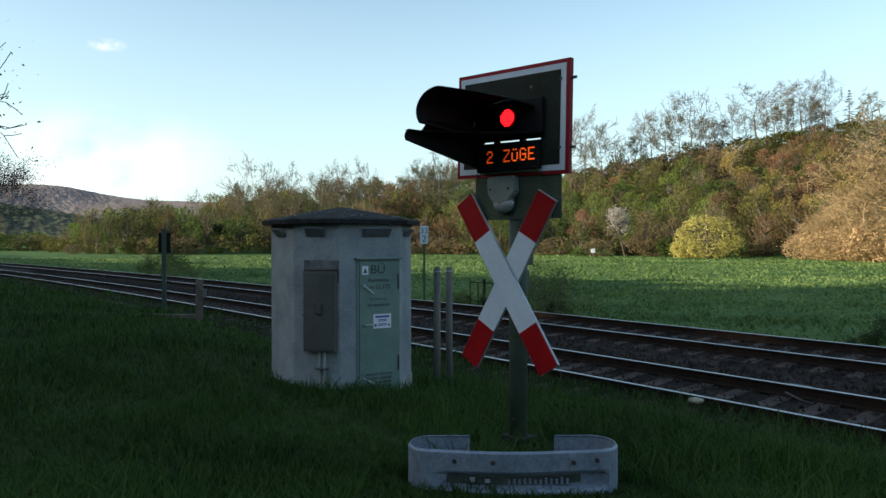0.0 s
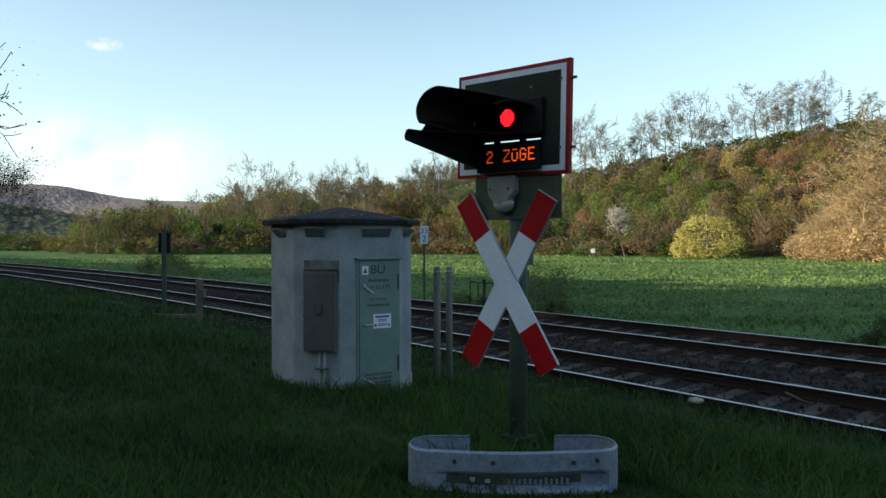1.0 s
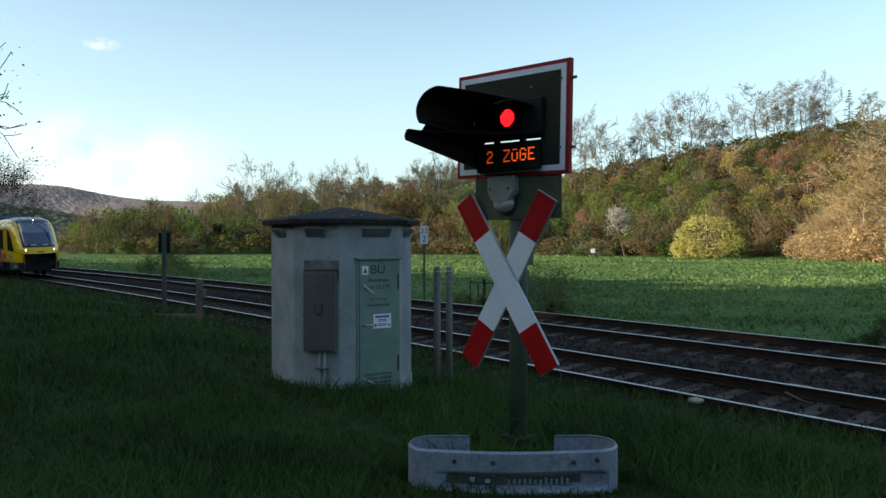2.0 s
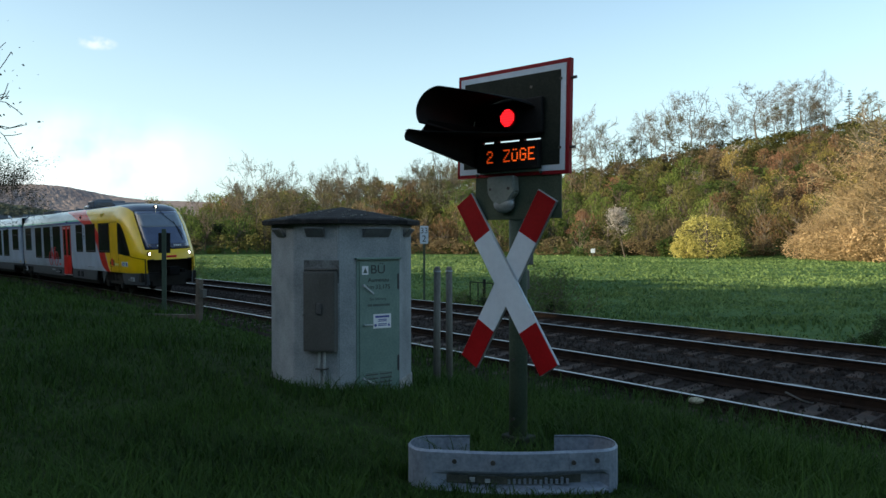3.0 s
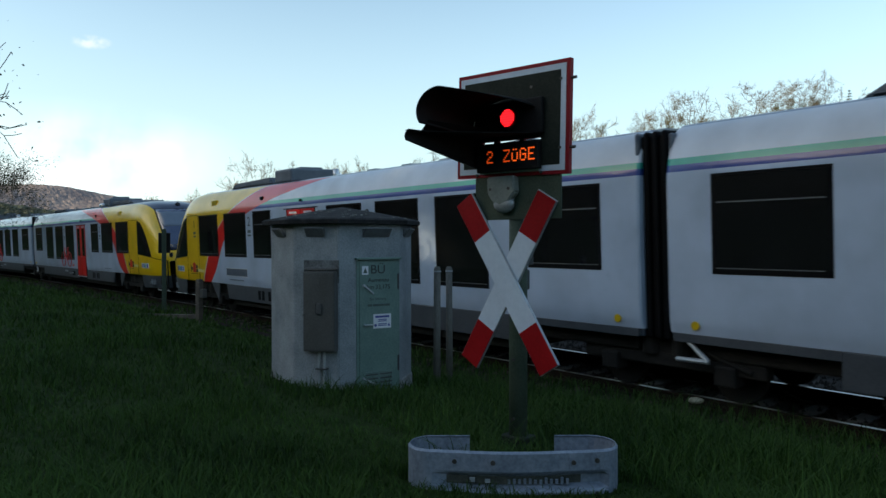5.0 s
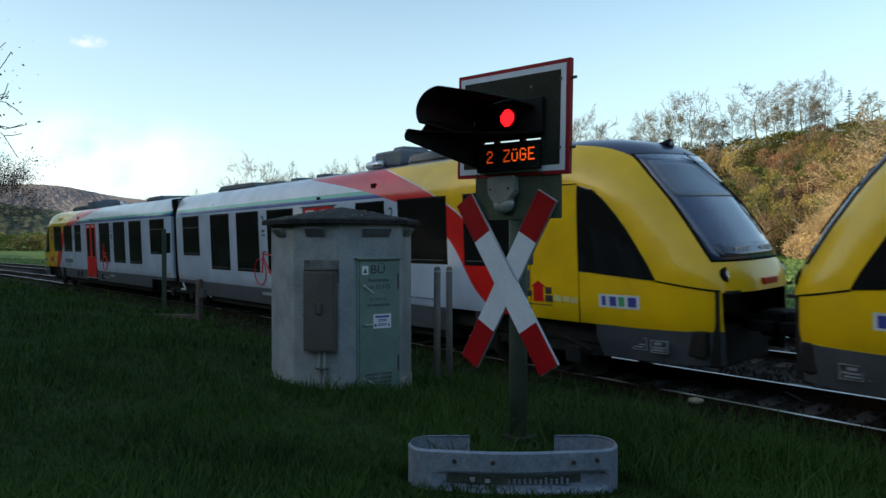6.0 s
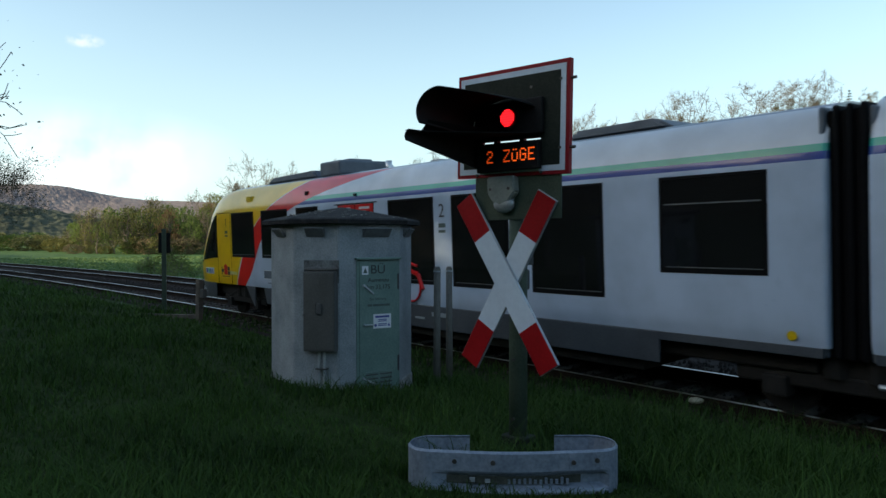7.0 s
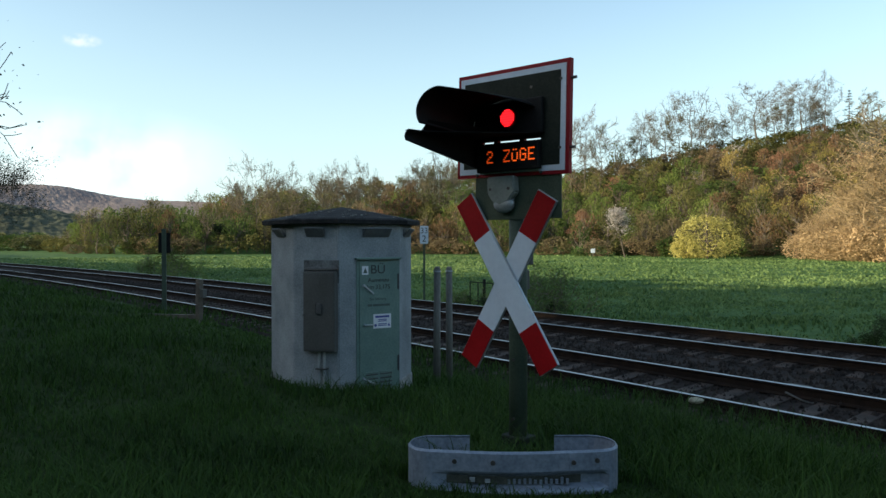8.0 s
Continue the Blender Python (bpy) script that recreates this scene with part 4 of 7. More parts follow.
def train_car(kind, lit, label):
    c = thing("train_car", Matrix.Identity(4), label, "train", "cars of the train")
    body = car_body(c)
    wins = [(3.75, 5.32, 1.81), (5.80, 7.37, 1.81), (7.84, 8.97, 1.81), (11.92, 13.45, 1.40), (13.98, 15.5, 1.40), (16.02, 17.5, 1.40), (18.46, 19.98, 1.81)]
    for s in (-1, 1):
        for k, (a, b, zl) in enumerate(wins):
            w = part("window", slab(bmesh.new(), a, b, zl, 3.125, s, 0.005, 0.03, 0.004), M_TRIM, c, "dark tinted window")
            part("pane", slab(bmesh.new(), a + 0.045, b - 0.045, zl + 0.085, 3.09, s, 0.0085, 0.0), M_GLASS, w)
            bm = slab(bmesh.new(), a + 0.10, b - 0.06, zl + 0.075, zl + 0.085, s, 0.0085, 0.0)
            if zl > 1.5 and k in (2, 6):
                part("vent_bar", slab(bmesh.new(), a + 0.08, b - 0.08, 2.74, 2.756, s, 0.011, 0.0), M_COWL, w)
            part("seal", bm, M_COWL, w, "thin grey seal line")
        # doors
        fr = part("door_surround", slab(bmesh.new(), 9.90, 11.40, 0.63, 3.10, s, 0.003, 0.05), M_TRIM, c, "black door seal")
        for a, b in ((9.93, 10.635), (10.665, 11.37)):
            leaf = part("door_leaf", slab(bmesh.new(), a, b, 0.66, 3.09, s, 0.010, 0.02, 0.006), M_TRAINRED, c, "glossy red door leaf")
            mid = (a + b) / 2 + (0.02 if a > 10.5 else -0.02)
            part("door_pane", slab(bmesh.new(), mid - 0.215, mid + 0.215, 1.62, 2.93, s, 0.013, 0.0, 0.0), M_GLASS, leaf, "dark glass pane")
            bm = slab(bmesh.new(), mid - 0.2, mid + 0.2, 2.98, 3.035, s, 0.013, 0.0)
            part("notice", bm, M_PALE, leaf, "pale door notice")
            edge = b - 0.05 if a < 10.5 else a + 0.05
            part("door_button", slab(bmesh.new(), edge - 0.03, edge + 0.03, 1.56, 1.60, s, 0.018, 0.0, 0.003), M_SILVER, leaf)
        part("door_step", slab(bmesh.new(), 9.90, 11.40, 0.625, 0.648, s, 0.03, 0.05), M_STEP, c, "bright step edge")
        part("rain_strip", slab(bmesh.new(), 9.78, 11.52, 3.105, 3.125, s, 0.015, 0.02), M_TRIM, c)
        # skirts
        part("skirt", slab(bmesh.new(), 6.0, 9.89, 0.53, 0.968, s, -0.018, 0.06, 0.008), M_SKIRT, c, "grey side skirt")
        part("skirt", slab(bmesh.new(), 11.41, 18.4, 0.53, 0.968, s, -0.018, 0.06, 0.008), M_SKIRT, c, "grey side skirt")
        for u in (7.99, 8.22, 8.62, 8.86):
            part("louvre", slab(bmesh.new(), u, u + 0.16, 0.62, 0.88, s, -0.014, 0.02), M_TRIM, c)
        part("louvre", slab(bmesh.new(), 12.0, 12.5, 0.64, 0.84, s, -0.014, 0.02), M_TRIM, c)
        bm = slab(bmesh.new(), 18.4, 20.6, 0.86, 0.972, s, -0.02, 0.06)
        part("sole_bar", bm, M_SKIRT, c, "grey sole bar")
        bm = bmesh.new()
        prism(bm, [(10.45 - 6.0, 0.968), (10.45 - 5.78, 0.968), (10.45 - 5.92, 0.55), (10.45 - 6.0, 0.53)], 0.04, pose(0, s * 1.33 - 0.02, 0))
        part("skirt_end", bm, M_SKIRT, c)
        bm = bmesh.new()
        prism(bm, [(10.45 - 5.12, 0.972), (10.45 - 4.5, 0.972), (10.45 - 4.9, 0.56), (10.45 - 5.05, 0.40)], 0.03, pose(0, s * 1.30 - 0.015, 0))
        part("bogie_fairing", bm, M_SKIRT, c)
        # nose skirt follows the plan of the nose
        verts, faces = [], []
        us = [2.35, 2.0, 1.6, 1.3, 1.05, 0.85, 0.70, 0.58, 0.50]
        for u in us:
            w = side_width(u, 1.0) - 0.005
            verts += [(10.45 - u, s * w, 0.98), (10.45 - u, s * (w - 0.015), 0.76), (10.45 - u + (0.1 if u > 2.3 else 0), s * (w - 0.045), 0.50)]
        for i in range(len(us) - 1):
            for j in range(2):
                a = i * 3 + j
                faces.append((a, a + 1, a + 4, a + 3))
        sk = link_mesh("nose_skirt", verts, faces, M_SKIRT, c, False, "dark grey nose skirt")
        sk.modifiers.new("thickness", "SOLIDIFY").thickness = 0.02
        # cab side glass: rounded wedge
        outl = [(2.62, 1.78), (2.65, 3.12), (2.50, 3.11), (2.36, 3.04), (2.16, 2.87), (1.95, 2.64), (1.77, 2.42), (1.58, 2.14), (1.42, 1.90), (1.30, 1.68)]
        edge = sorted((z, u) for u, z in outl[1:])
        bm = bmesh.new()
        rows = []
        for i in range(19):
            z = 1.68 + (3.12 - 1.68) * i / 18
            u0 = ramp(z, edge)
            rows.append([bm.verts.new((10.45 - u, s * (side_width(u, max(z, 1.68 + (u - 1.30) * 0.08)) + 0.012), max(z, 1.68 + (u - 1.30) * 0.08))) for u in [u0 + (2.64 - u0) * j / 10 for j in range(11)]])
        for r0, r1 in zip(rows, rows[1:]):
            for j in range(10):
                if (r0[j].co - r1[j].co).length + (r0[j + 1].co - r1[j + 1].co).length > 1e-4:
                    bm.faces.new((r0[j], r0[j + 1], r1[j + 1], r1[j]))
        part("cab_side_window", bm, M_GLASS, c, "black wedge shaped cab window").modifiers.new("thickness", "SOLIDIFY").thickness = 0.012
        # seams
        bm = slab(bmesh.new(), 2.63, 2.645, 0.99, 1.80, s, 0.002, 0.01)
        slab(bm, 3.66, 3.672, 0.99, 3.14, s, 0.002, 0.01)
        slab(bm, 2.64, 3.67, 3.135, 3.147, s, 0.002, 0.01)
        part("cab_door_seam", bm, M_TRIM, c)
        bm = bmesh.new()
        pts = [(10.45 - u, s * (side_width(u, z) + 0.006), z) for u, z in [(1.30 - 0.07 * k, 1.675 - 0.0125 * k) for k in range(12)]]
        tube(bm, pts, 0.012)
        part("belt_seam", bm, M_TRIM, c)
        part("roof_hatch", slab(bmesh.new(), 4.76, 5.15, 3.36, 3.56, s, -0.06, 0.12, 0.004), M_YELLOW, c)
        part("side_lamp", slab(bmesh.new(), 8.25, 8.40, 3.42, 3.52, s, -0.05, 0.1, 0.006), M_TRIM, c)
        part("side_camera", slab(bmesh.new(), 10.6, 10.68, 3.28, 3.34, s, 0.01, 0.06, 0.006), M_TRIM, c)
        bm = slab(bmesh.new(), 9.55, 9.70, 1.58, 1.76, s, 0.004, 0.01)
        part("flap", bm, M_ZINC, c, "small grey flap")
        low = 1.09 if kind == "front" else 1.40
        part("emblem_red", slab(bmesh.new(), 12.05, 12.30, low, low + 0.10, s, 0.006, 0.0), M_TRAINRED, c)
        # class figures and notices
        fig = "2" if kind == "front" else "1"
        if kind == "front":
            words("2", 0.37, M_INK, c, out(7.60, 2.83, s), "class_figure")
            words("2", 0.37, M_INK, c, out(13.70, 2.83, s), "class_figure")
        else:
            words("1", 0.37, M_INK, c, out(3.35, 2.83, s), "class_figure")
            words("2", 0.37, M_INK, c, out(13.70, 2.83, s), "class_figure")
            words("2", 0.37, M_INK, c, out(7.60, 2.83, s), "class_figure")
        for u in ((7.60, 13.70) if kind == "front" else (3.35, 13.70, 7.60)):
            bm = slab(bmesh.new(), u - 0.1, u + 0.1, 2.42, 2.47, s, 0.006, 0)
            slab(bm, u - 0.1, u + 0.1, 2.52, 2.60, s, 0.006, 0)
            part("notice", bm, M_FADED, c)
        # company emblem as plain shapes
        def mark(bm, a, b, z0, z1):
            a, b = a + 0.4, b + 0.4
            if s > 0:
                a, b = 6.7 - b, 6.7 - a
            return slab(bm, a, b, z0, z1, s, 0.005, 0)
        mid_u = 3.49 if s < 0 else 6.7 - 3.49
        bm = mark(bmesh.new(), 3.36, 3.40, 1.26, 1.50)
        mark(bm, 3.24, 3.36, 1.33, 1.43)
        mark(bm, 2.78, 2.94, 1.26, 1.37)
        mark(bm, 2.80, 2.94, 1.39, 1.50)
        mark(bm, 2.80, 3.40, 1.20, 1.215)
        part("emblem_bars", bm, M_INK, c)
        bm = mark(bmesh.new(), 2.98, 3.20, 1.26, 1.50)
        prism(bm, [(10.45 - mid_u - 0.17, 1.50), (10.45 - mid_u + 0.17, 1.50), (10.45 - mid_u, 1.60)], 0.01, pose(0, s * 1.375 - 0.005, 0))
        part("emblem_house", bm, M_TRAINRED, c)
        bm = mark(bmesh.new(), 2.60, 2.76, 1.28, 1.38)
        mark(bm, 2.44, 2.57, 1.28, 1.37)
        mark(bm, 2.28, 2.41, 1.27, 1.36)
        part("emblem_pale", bm, mat("pale_yellow_print", (0.60, 0.52, 0.2), (0.68, 0.6, 0.28), 0.4), c)
        st = skin("stripe_sticker", 1.55, 2.26, 1.25, 1.45, s, 0.004, M_PALE, c, "pale sticker with blue and green blocks")
        for a, b in ((2.20, 2.13), (2.06, 1.94), (1.74, 1.60)):
            skin("sticker_print", b, a, 1.28, 1.42, s, 0.007, M_BLUE, st)
        skin("sticker_print", 1.80, 1.90, 1.28, 1.42, s, 0.007, M_GREENPRINT, st)
        bm = bmesh.new()
        w = side_width(1.5, 1.0) - 0.025
        for a, b, z0, z1 in ((1.72, 1.48, 0.66, 0.84), (1.42, 1.16, 0.64, 0.82)):
            for p, q, r1, r2 in ((a, b, z0, z0 + 0.007), (a, b, z1 - 0.007, z1), (a, a - 0.007, z0, z1), (b + 0.007, b, z0, z1), (a - 0.03, b + 0.05, z0 + 0.03, z0 + 0.05), (a - 0.03, b + 0.03, z0 + 0.07, z0 + 0.09), (a - 0.06, b + 0.09, z0 + 0.115, z0 + 0.15)):
                box(bm, 10.45 - p, 10.45 - q, s * (w - 0.06), s * (w + 0.012), r1, r2)
        part("data_panel", bm, M_ZINC, c, "grey data lettering")
        bm = slab(bmesh.new(), 13.3, 13.9, 0.78, 0.86, s, -0.014, 0)
        slab(bm, 12.75, 13.05, 0.70, 0.74, s, -0.014, 0)
        slab(bm, 12.3, 12.6, 0.72, 0.77, s, -0.014, 0)
        part("data_line", bm, M_ZINC, c)
        for a, b in ((6.10, 6.34), (6.37, 6.62), (6.65, 6.86), (6.89, 7.10)):
            part("side_print", slab(bmesh.new(), a, b, 1.113, 1.136, s, 0.004, 0), M_ROOFGEAR, c, "small dark unreadable side print")
        if kind == "rear":
            vg = part("vent_grille", slab(bmesh.new(), 5.88, 7.35, 1.25, 1.46, s, 0.004, 0.0), M_ROOFGEAR, c, "grey vent grille")
            part("grille_frame", slab(bmesh.new(), 5.86, 7.37, 1.46, 1.475, s, 0.006, 0.0), M_PALE, vg)
            part("grille_frame", slab(bmesh.new(), 5.86, 7.37, 1.225, 1.24, s, 0.006, 0.0), M_PALE, vg)
        part("yellow_dot", rod(bmesh.new(), (10.45 - 20.25, s * 1.36, 1.10), (10.45 - 20.25, s * 1.381, 1.10), 0.06, 16), M_YELLOW, c)
        if kind == "front":
            bm = bmesh.new()
            y = s * 1.388
            U = lambda u, z: Vector((10.45 - u, y, z))
            for uc in (13.95, 12.85):
                ring = [U(uc + 0.36 * math.cos(a), 1.42 + 0.36 * math.sin(a)) for a in [i * math.pi / 14 for i in range(29)]]
                tube(bm, ring, 0.016)
            for p, q in (((13.92, 1.42), (13.82, 1.98)), ((13.84, 1.92), (13.2, 1.90)), ((13.84, 1.84), (13.36, 1.36)), ((13.36, 1.36), (13.17, 1.98)), ((13.36, 1.36), (12.95, 1.42)), ((12.95, 1.42), (13.2, 1.88)), ((13.82, 1.98), (13.66, 2.0)), ((13.28, 2.0), (13.05, 2.02)), ((13.92, 1.42), (14.05, 1.42))):
                tube(bm, [U(p[0] - 0.1, p[1]), U(q[0] - 0.1, q[1])], 0.02)
            part("bicycle_symbol", bm, M_TRAINRED, c, "red painted bicycle symbol")
        else:
            bm = bmesh.new()
            y = s * 1.388
            U = lambda u, z: Vector((10.45 - u, y, z))
            ring = [U(12.68 + 0.30 * math.cos(a), 1.34 + 0.30 * math.sin(a)) for a in [i * math.pi / 12 for i in range(25)]]
            tube(bm, ring, 0.022)
            for p, q, r in (((12.60, 1.98), (12.64, 1.66), 0.055), ((12.64, 1.66), (12.92, 1.60), 0.045), ((12.92, 1.60), (13.07, 1.30), 0.045), ((12.63, 1.82), (12.90, 1.76), 0.03)):
                tube(bm, [U(*p), U(*q)], r)
            tube(bm, [U(12.59, 2.12) + Vector((0, -0.01, 0)), U(12.59, 2.12) + Vector((0, 0.01, 0))], 0.085, 16)
            part("wheelchair_symbol", bm, M_TRAINRED, c, "red painted wheelchair symbol")
    # windscreen, its black border and the coupler opening lie on the raked front
    def front_patch(name, zs, half, lift, material, label):
        verts, faces = [], []
        for z in zs:
            for j in range(13):
                y = half(z) * (j / 6 - 1)
                verts.append((10.45 - front_u(y, z) + lift, y, z + lift * 0.4))
        for i in range(len(zs) - 1):
            for j in range(12):
                q = i * 13 + j
                faces.append((q, q + 1, q + 14, q + 13))
        ob = link_mesh(name, verts, faces, material, c, True, label)
        ob.modifiers.new("thickness", "SOLIDIFY").thickness = 0.006
        return ob
    zs = [1.93 + (3.56 - 1.93) * i / 14 for i in range(15)]
    wide = [(1.9, 0.93), (2.3, 0.95), (2.9, 0.95), (3.4, 0.93), (3.6, 0.91)]
    front_patch("windscreen_border", zs, lambda z: ramp(z, wide), 0.008, M_TRIM, "black windscreen border")
    front_patch("windscreen", [1.95 + (3.54 - 1.95) * i / 14 for i in range(15)], lambda z: ramp(z, wide) - 0.03, 0.016, M_SCREEN, "windscreen with the sky's blue reflection put into its colour")
    # a pale sheet on the upper glass, painted as the sky's reflection
    front_patch("sun_blind", [2.86 + 0.58 * i / 6 for i in range(7)], lambda z: ramp(z, wide) - 0.10, 0.020, M_SKYSHEEN, "pale blue-grey sheet for the sky's reflection in the glass")
    strip = front_patch("destination_strip", [1.99, 2.05, 2.11, 2.17], lambda z: 0.80, 0.020, M_DASH, "dark blue display strip at the foot of the windscreen")
    for a in (-0.5, 0.18):
        bm = bmesh.new()
        for k in range(4):
            y = a + 0.085 * k
            u = front_u(y, 2.08)
            box(bm, 10.45 - u + 0.02, 10.45 - u + 0.04, y, y + 0.06, 2.03, 2.13)
        part("destination_figures", bm, M_PALE, strip, "pale unreadable destination figures")
    bm = bmesh.new()
    box(bm, 9.30, 9.36, -1.0, 1.0, 0.45, 1.56)
    box(bm, 9.36, 9.92, -1.0, -0.97, 0.5, 1.54)
    box(bm, 9.36, 9.92, 0.97, 1.0, 0.5, 1.54)
    box(bm, 9.36, 10.08, -0.9, 0.9, 1.50, 1.54)
    part("front_opening", bm, M_UNDER, c, "black coupler opening")
    bm = bmesh.new()
    tube(bm, [(10.45 - front_u(y, z) + 0.05, y, z) for y, z in ((0.05, 3.58), (0.25, 3.3), (0.5, 3.0), (0.62, 2.8), (0.7, 2.5))], 0.011, 8)
    tube(bm, [(10.45 - front_u(y, z) + 0.05, y, z) for y, z in ((0.50, 3.1), (0.60, 2.65), (0.66, 2.3))], 0.014, 8)
    part("wiper", bm, M_TRIM, c, "black wiper arm")
    for y, z, u, r in ((-0.80, 1.74, front_u(0.80, 1.74) + 0.085, 0.058), (0.80, 1.74, front_u(0.80, 1.74) + 0.085, 0.058), (0.0, 3.72, 1.90, 0.03)):
        bm = bmesh.new()
        rod(bm, (10.45 - u - 0.12, y, z - 0.03), (10.45 - u + 0.06, y, z + 0.02), r + 0.055, 20)
        hl = part("headlamp", bm, M_TRIM, c, "round headlamp, lit" if lit else "round headlamp, unlit")
        bm = bmesh.new()
        rod(bm, (10.45 - u + 0.055, y, z + 0.019), (10.45 - u + 0.072, y, z + 0.024), r, 20)
        part("lamp_glass", bm, M_HEADLAMP if lit else M_LAMPOFF, hl)
    part("front_emblem", box(bmesh.new(), 10.45 - front_u(0.2, 1.62) - 0.03, 10.45 - front_u(0.2, 1.62) + 0.03, -0.2, 0.2, 1.59, 1.68, 0.01), M_TRAINRED, c, "small red emblem")
    part("coupler_support", box(bmesh.new(), 9.3, 9.8, -0.72, 0.72, 0.40, 0.72, 0.05), M_UNDER, c, "black coupler support")
    bm = bmesh.new()
    box(bm, 9.4, 10.1, -0.14, 0.14, 0.92, 1.12, 0.03)
    box(bm, 10.1, 10.44, -0.22, 0.22, 0.86, 1.22, 0.04)
    rod(bm, (10.2, -0.1, 1.02), (10.44, -0.1, 1.02), 0.07, 14)
    box(bm, 10.05, 10.40, -0.45, -0.28, 0.95, 1.1, 0.02)
    box(bm, 10.05, 10.40, 0.28, 0.45, 0.95, 1.1, 0.02)
    part("coupler", bm, M_TRIM, c, "grey automatic coupler")
    # underframe and running gear
    bm = bmesh.new()
    box(bm, -10.0, 9.8, -1.15, 1.15, 0.62, 0.985, 0.03)
    box(bm, -7.6, 4.45, -1.22, 1.22, 0.34, 0.70, 0.04)
    part("underframe", bm, M_UNDER, c, "dark grimy underframe")
    bogie(c, 3.9)
    if kind == "front":
        bogie(c, 20.9)
        for i in range(8):
            u = 20.62 + 0.075 * i
            w = 1.30 if i % 2 else 1.25
            end = i in (0, 7)
            bm = box(bmesh.new(), 10.45 - u - 0.075, 10.45 - u, -w, w, 0.85, 3.80 if i % 2 else 3.75, 0.03)
            part("end_frame" if end else "bellows_fold", bm, M_ROOFGEAR if end else M_TRIM, c, "grey gangway frame" if end else "black rubber gangway fold")
    bm = bmesh.new()
    tube(bm, [(10.45 - 20.4, -1.3, 0.86), (10.45 - 20.1, -1.32, 0.62), (10.45 - 20.6, -1.28, 0.60)], 0.035, 8)
    part("step_bracket", bm, M_ZINC, c)
    # roof gear
    bm = bmesh.new()
    prism(bm, [(10.45 - 7.9, 3.90), (10.45 - 4.9, 3.90), (10.45 - 5.3, 4.07), (10.45 - 7.7, 4.11)], 1.5, pose(0, -0.75, 0))
    bmesh.ops.bevel(bm, geom=bm.edges[:], offset=0.05, segments=2, affect="EDGES")
    part("roof_shroud", bm, M_ROOFGEAR, c, "grey roof cooling unit")
    bm = bmesh.new()
    box(bm, 10.45 - 9.05, 10.45 - 8.05, -0.75, 0.75, 3.90, 4.27, 0.06)
    box(bm, 10.45 - 8.6, 10.45 - 8.2, -0.55, 0.2, 4.2, 4.36, 0.05)
    part("roof_unit", bm, M_ROOFGEAR, c, "boxy grey roof unit")
    bm = bmesh.new()
    tube(bm, [(10.45 - 8.6, -0.82, 3.98), (10.45 - 9.2, -0.8, 3.98), (10.45 - 9.4, -0.6, 4.02), (10.45 - 9.45, -0.45, 4.1)], 0.09, 12)
    rod(bm, (10.45 - 9.45, -0.45, 3.9), (10.45 - 9.45, -0.45, 4.24), 0.085, 16)
    part("exhaust_pipe", bm, M_SILVER, c, "bright metal exhaust pipe", True)
    bm = bmesh.new()
    near, far = (15.5, 18.45) if kind == "front" else (16.3, 18.35)
    prism(bm, [(10.45 - far, 3.88), (10.45 - near, 3.88), (10.45 - near - 0.15, 4.05), (10.45 - far + 0.35, 4.07)], 1.5, pose(0, -0.75, 0))
    bmesh.ops.bevel(bm, geom=bm.edges[:], offset=0.05, segments=2, affect="EDGES")
    part("roof_shroud", bm, M_ROOFGEAR, c, "grey roof cooling unit")
    for u in (12.0, 13.45, 14.85):
        part("roof_vent", box(bmesh.new(), 10.45 - u - 0.2, 10.45 - u + 0.2, -0.5, 0.1, 3.90, 4.02, 0.03), M_ROOFGEAR, c)
    return c


CARS = [(train_car("front", True, "leading railcar with yellow nose and lit headlamps"), 10.45, False),
        (train_car("rear", False, "white and grey trailing railcar with yellow cab"), 31.36, True),
        (train_car("front", False, "second unit's railcar with yellow nose and red doors"), 52.26, False),
        (train_car("rear", False, "last railcar of the train with yellow cab end"), 73.17, True)]


# ---- plants ----
def tube_mesh(segs, sides=5):
    """Tapered branch pieces (p, q, r0, r1) as one list of vertices and faces."""
    verts, faces = [], []
    for p, q, r0, r1 in segs:
        d = (q - p)
        if d.length < 1e-5:
            continue
        d.normalize()
        a = d.orthogonal().normalized()
        b = d.cross(a)
        n = sides if r0 > 0.12 else 3
        k = len(verts)
        for c, r in ((p, r0), (q, r1)):
            for i in range(n):
                t = 2 * math.pi * i / n
                verts.append(c + a * (r * math.cos(t)) + b * (r * math.sin(t)))
        for i in range(n):
            j = (i + 1) % n
            faces.append((k + i, k + j, k + n + j, k + n + i))
    return verts, faces


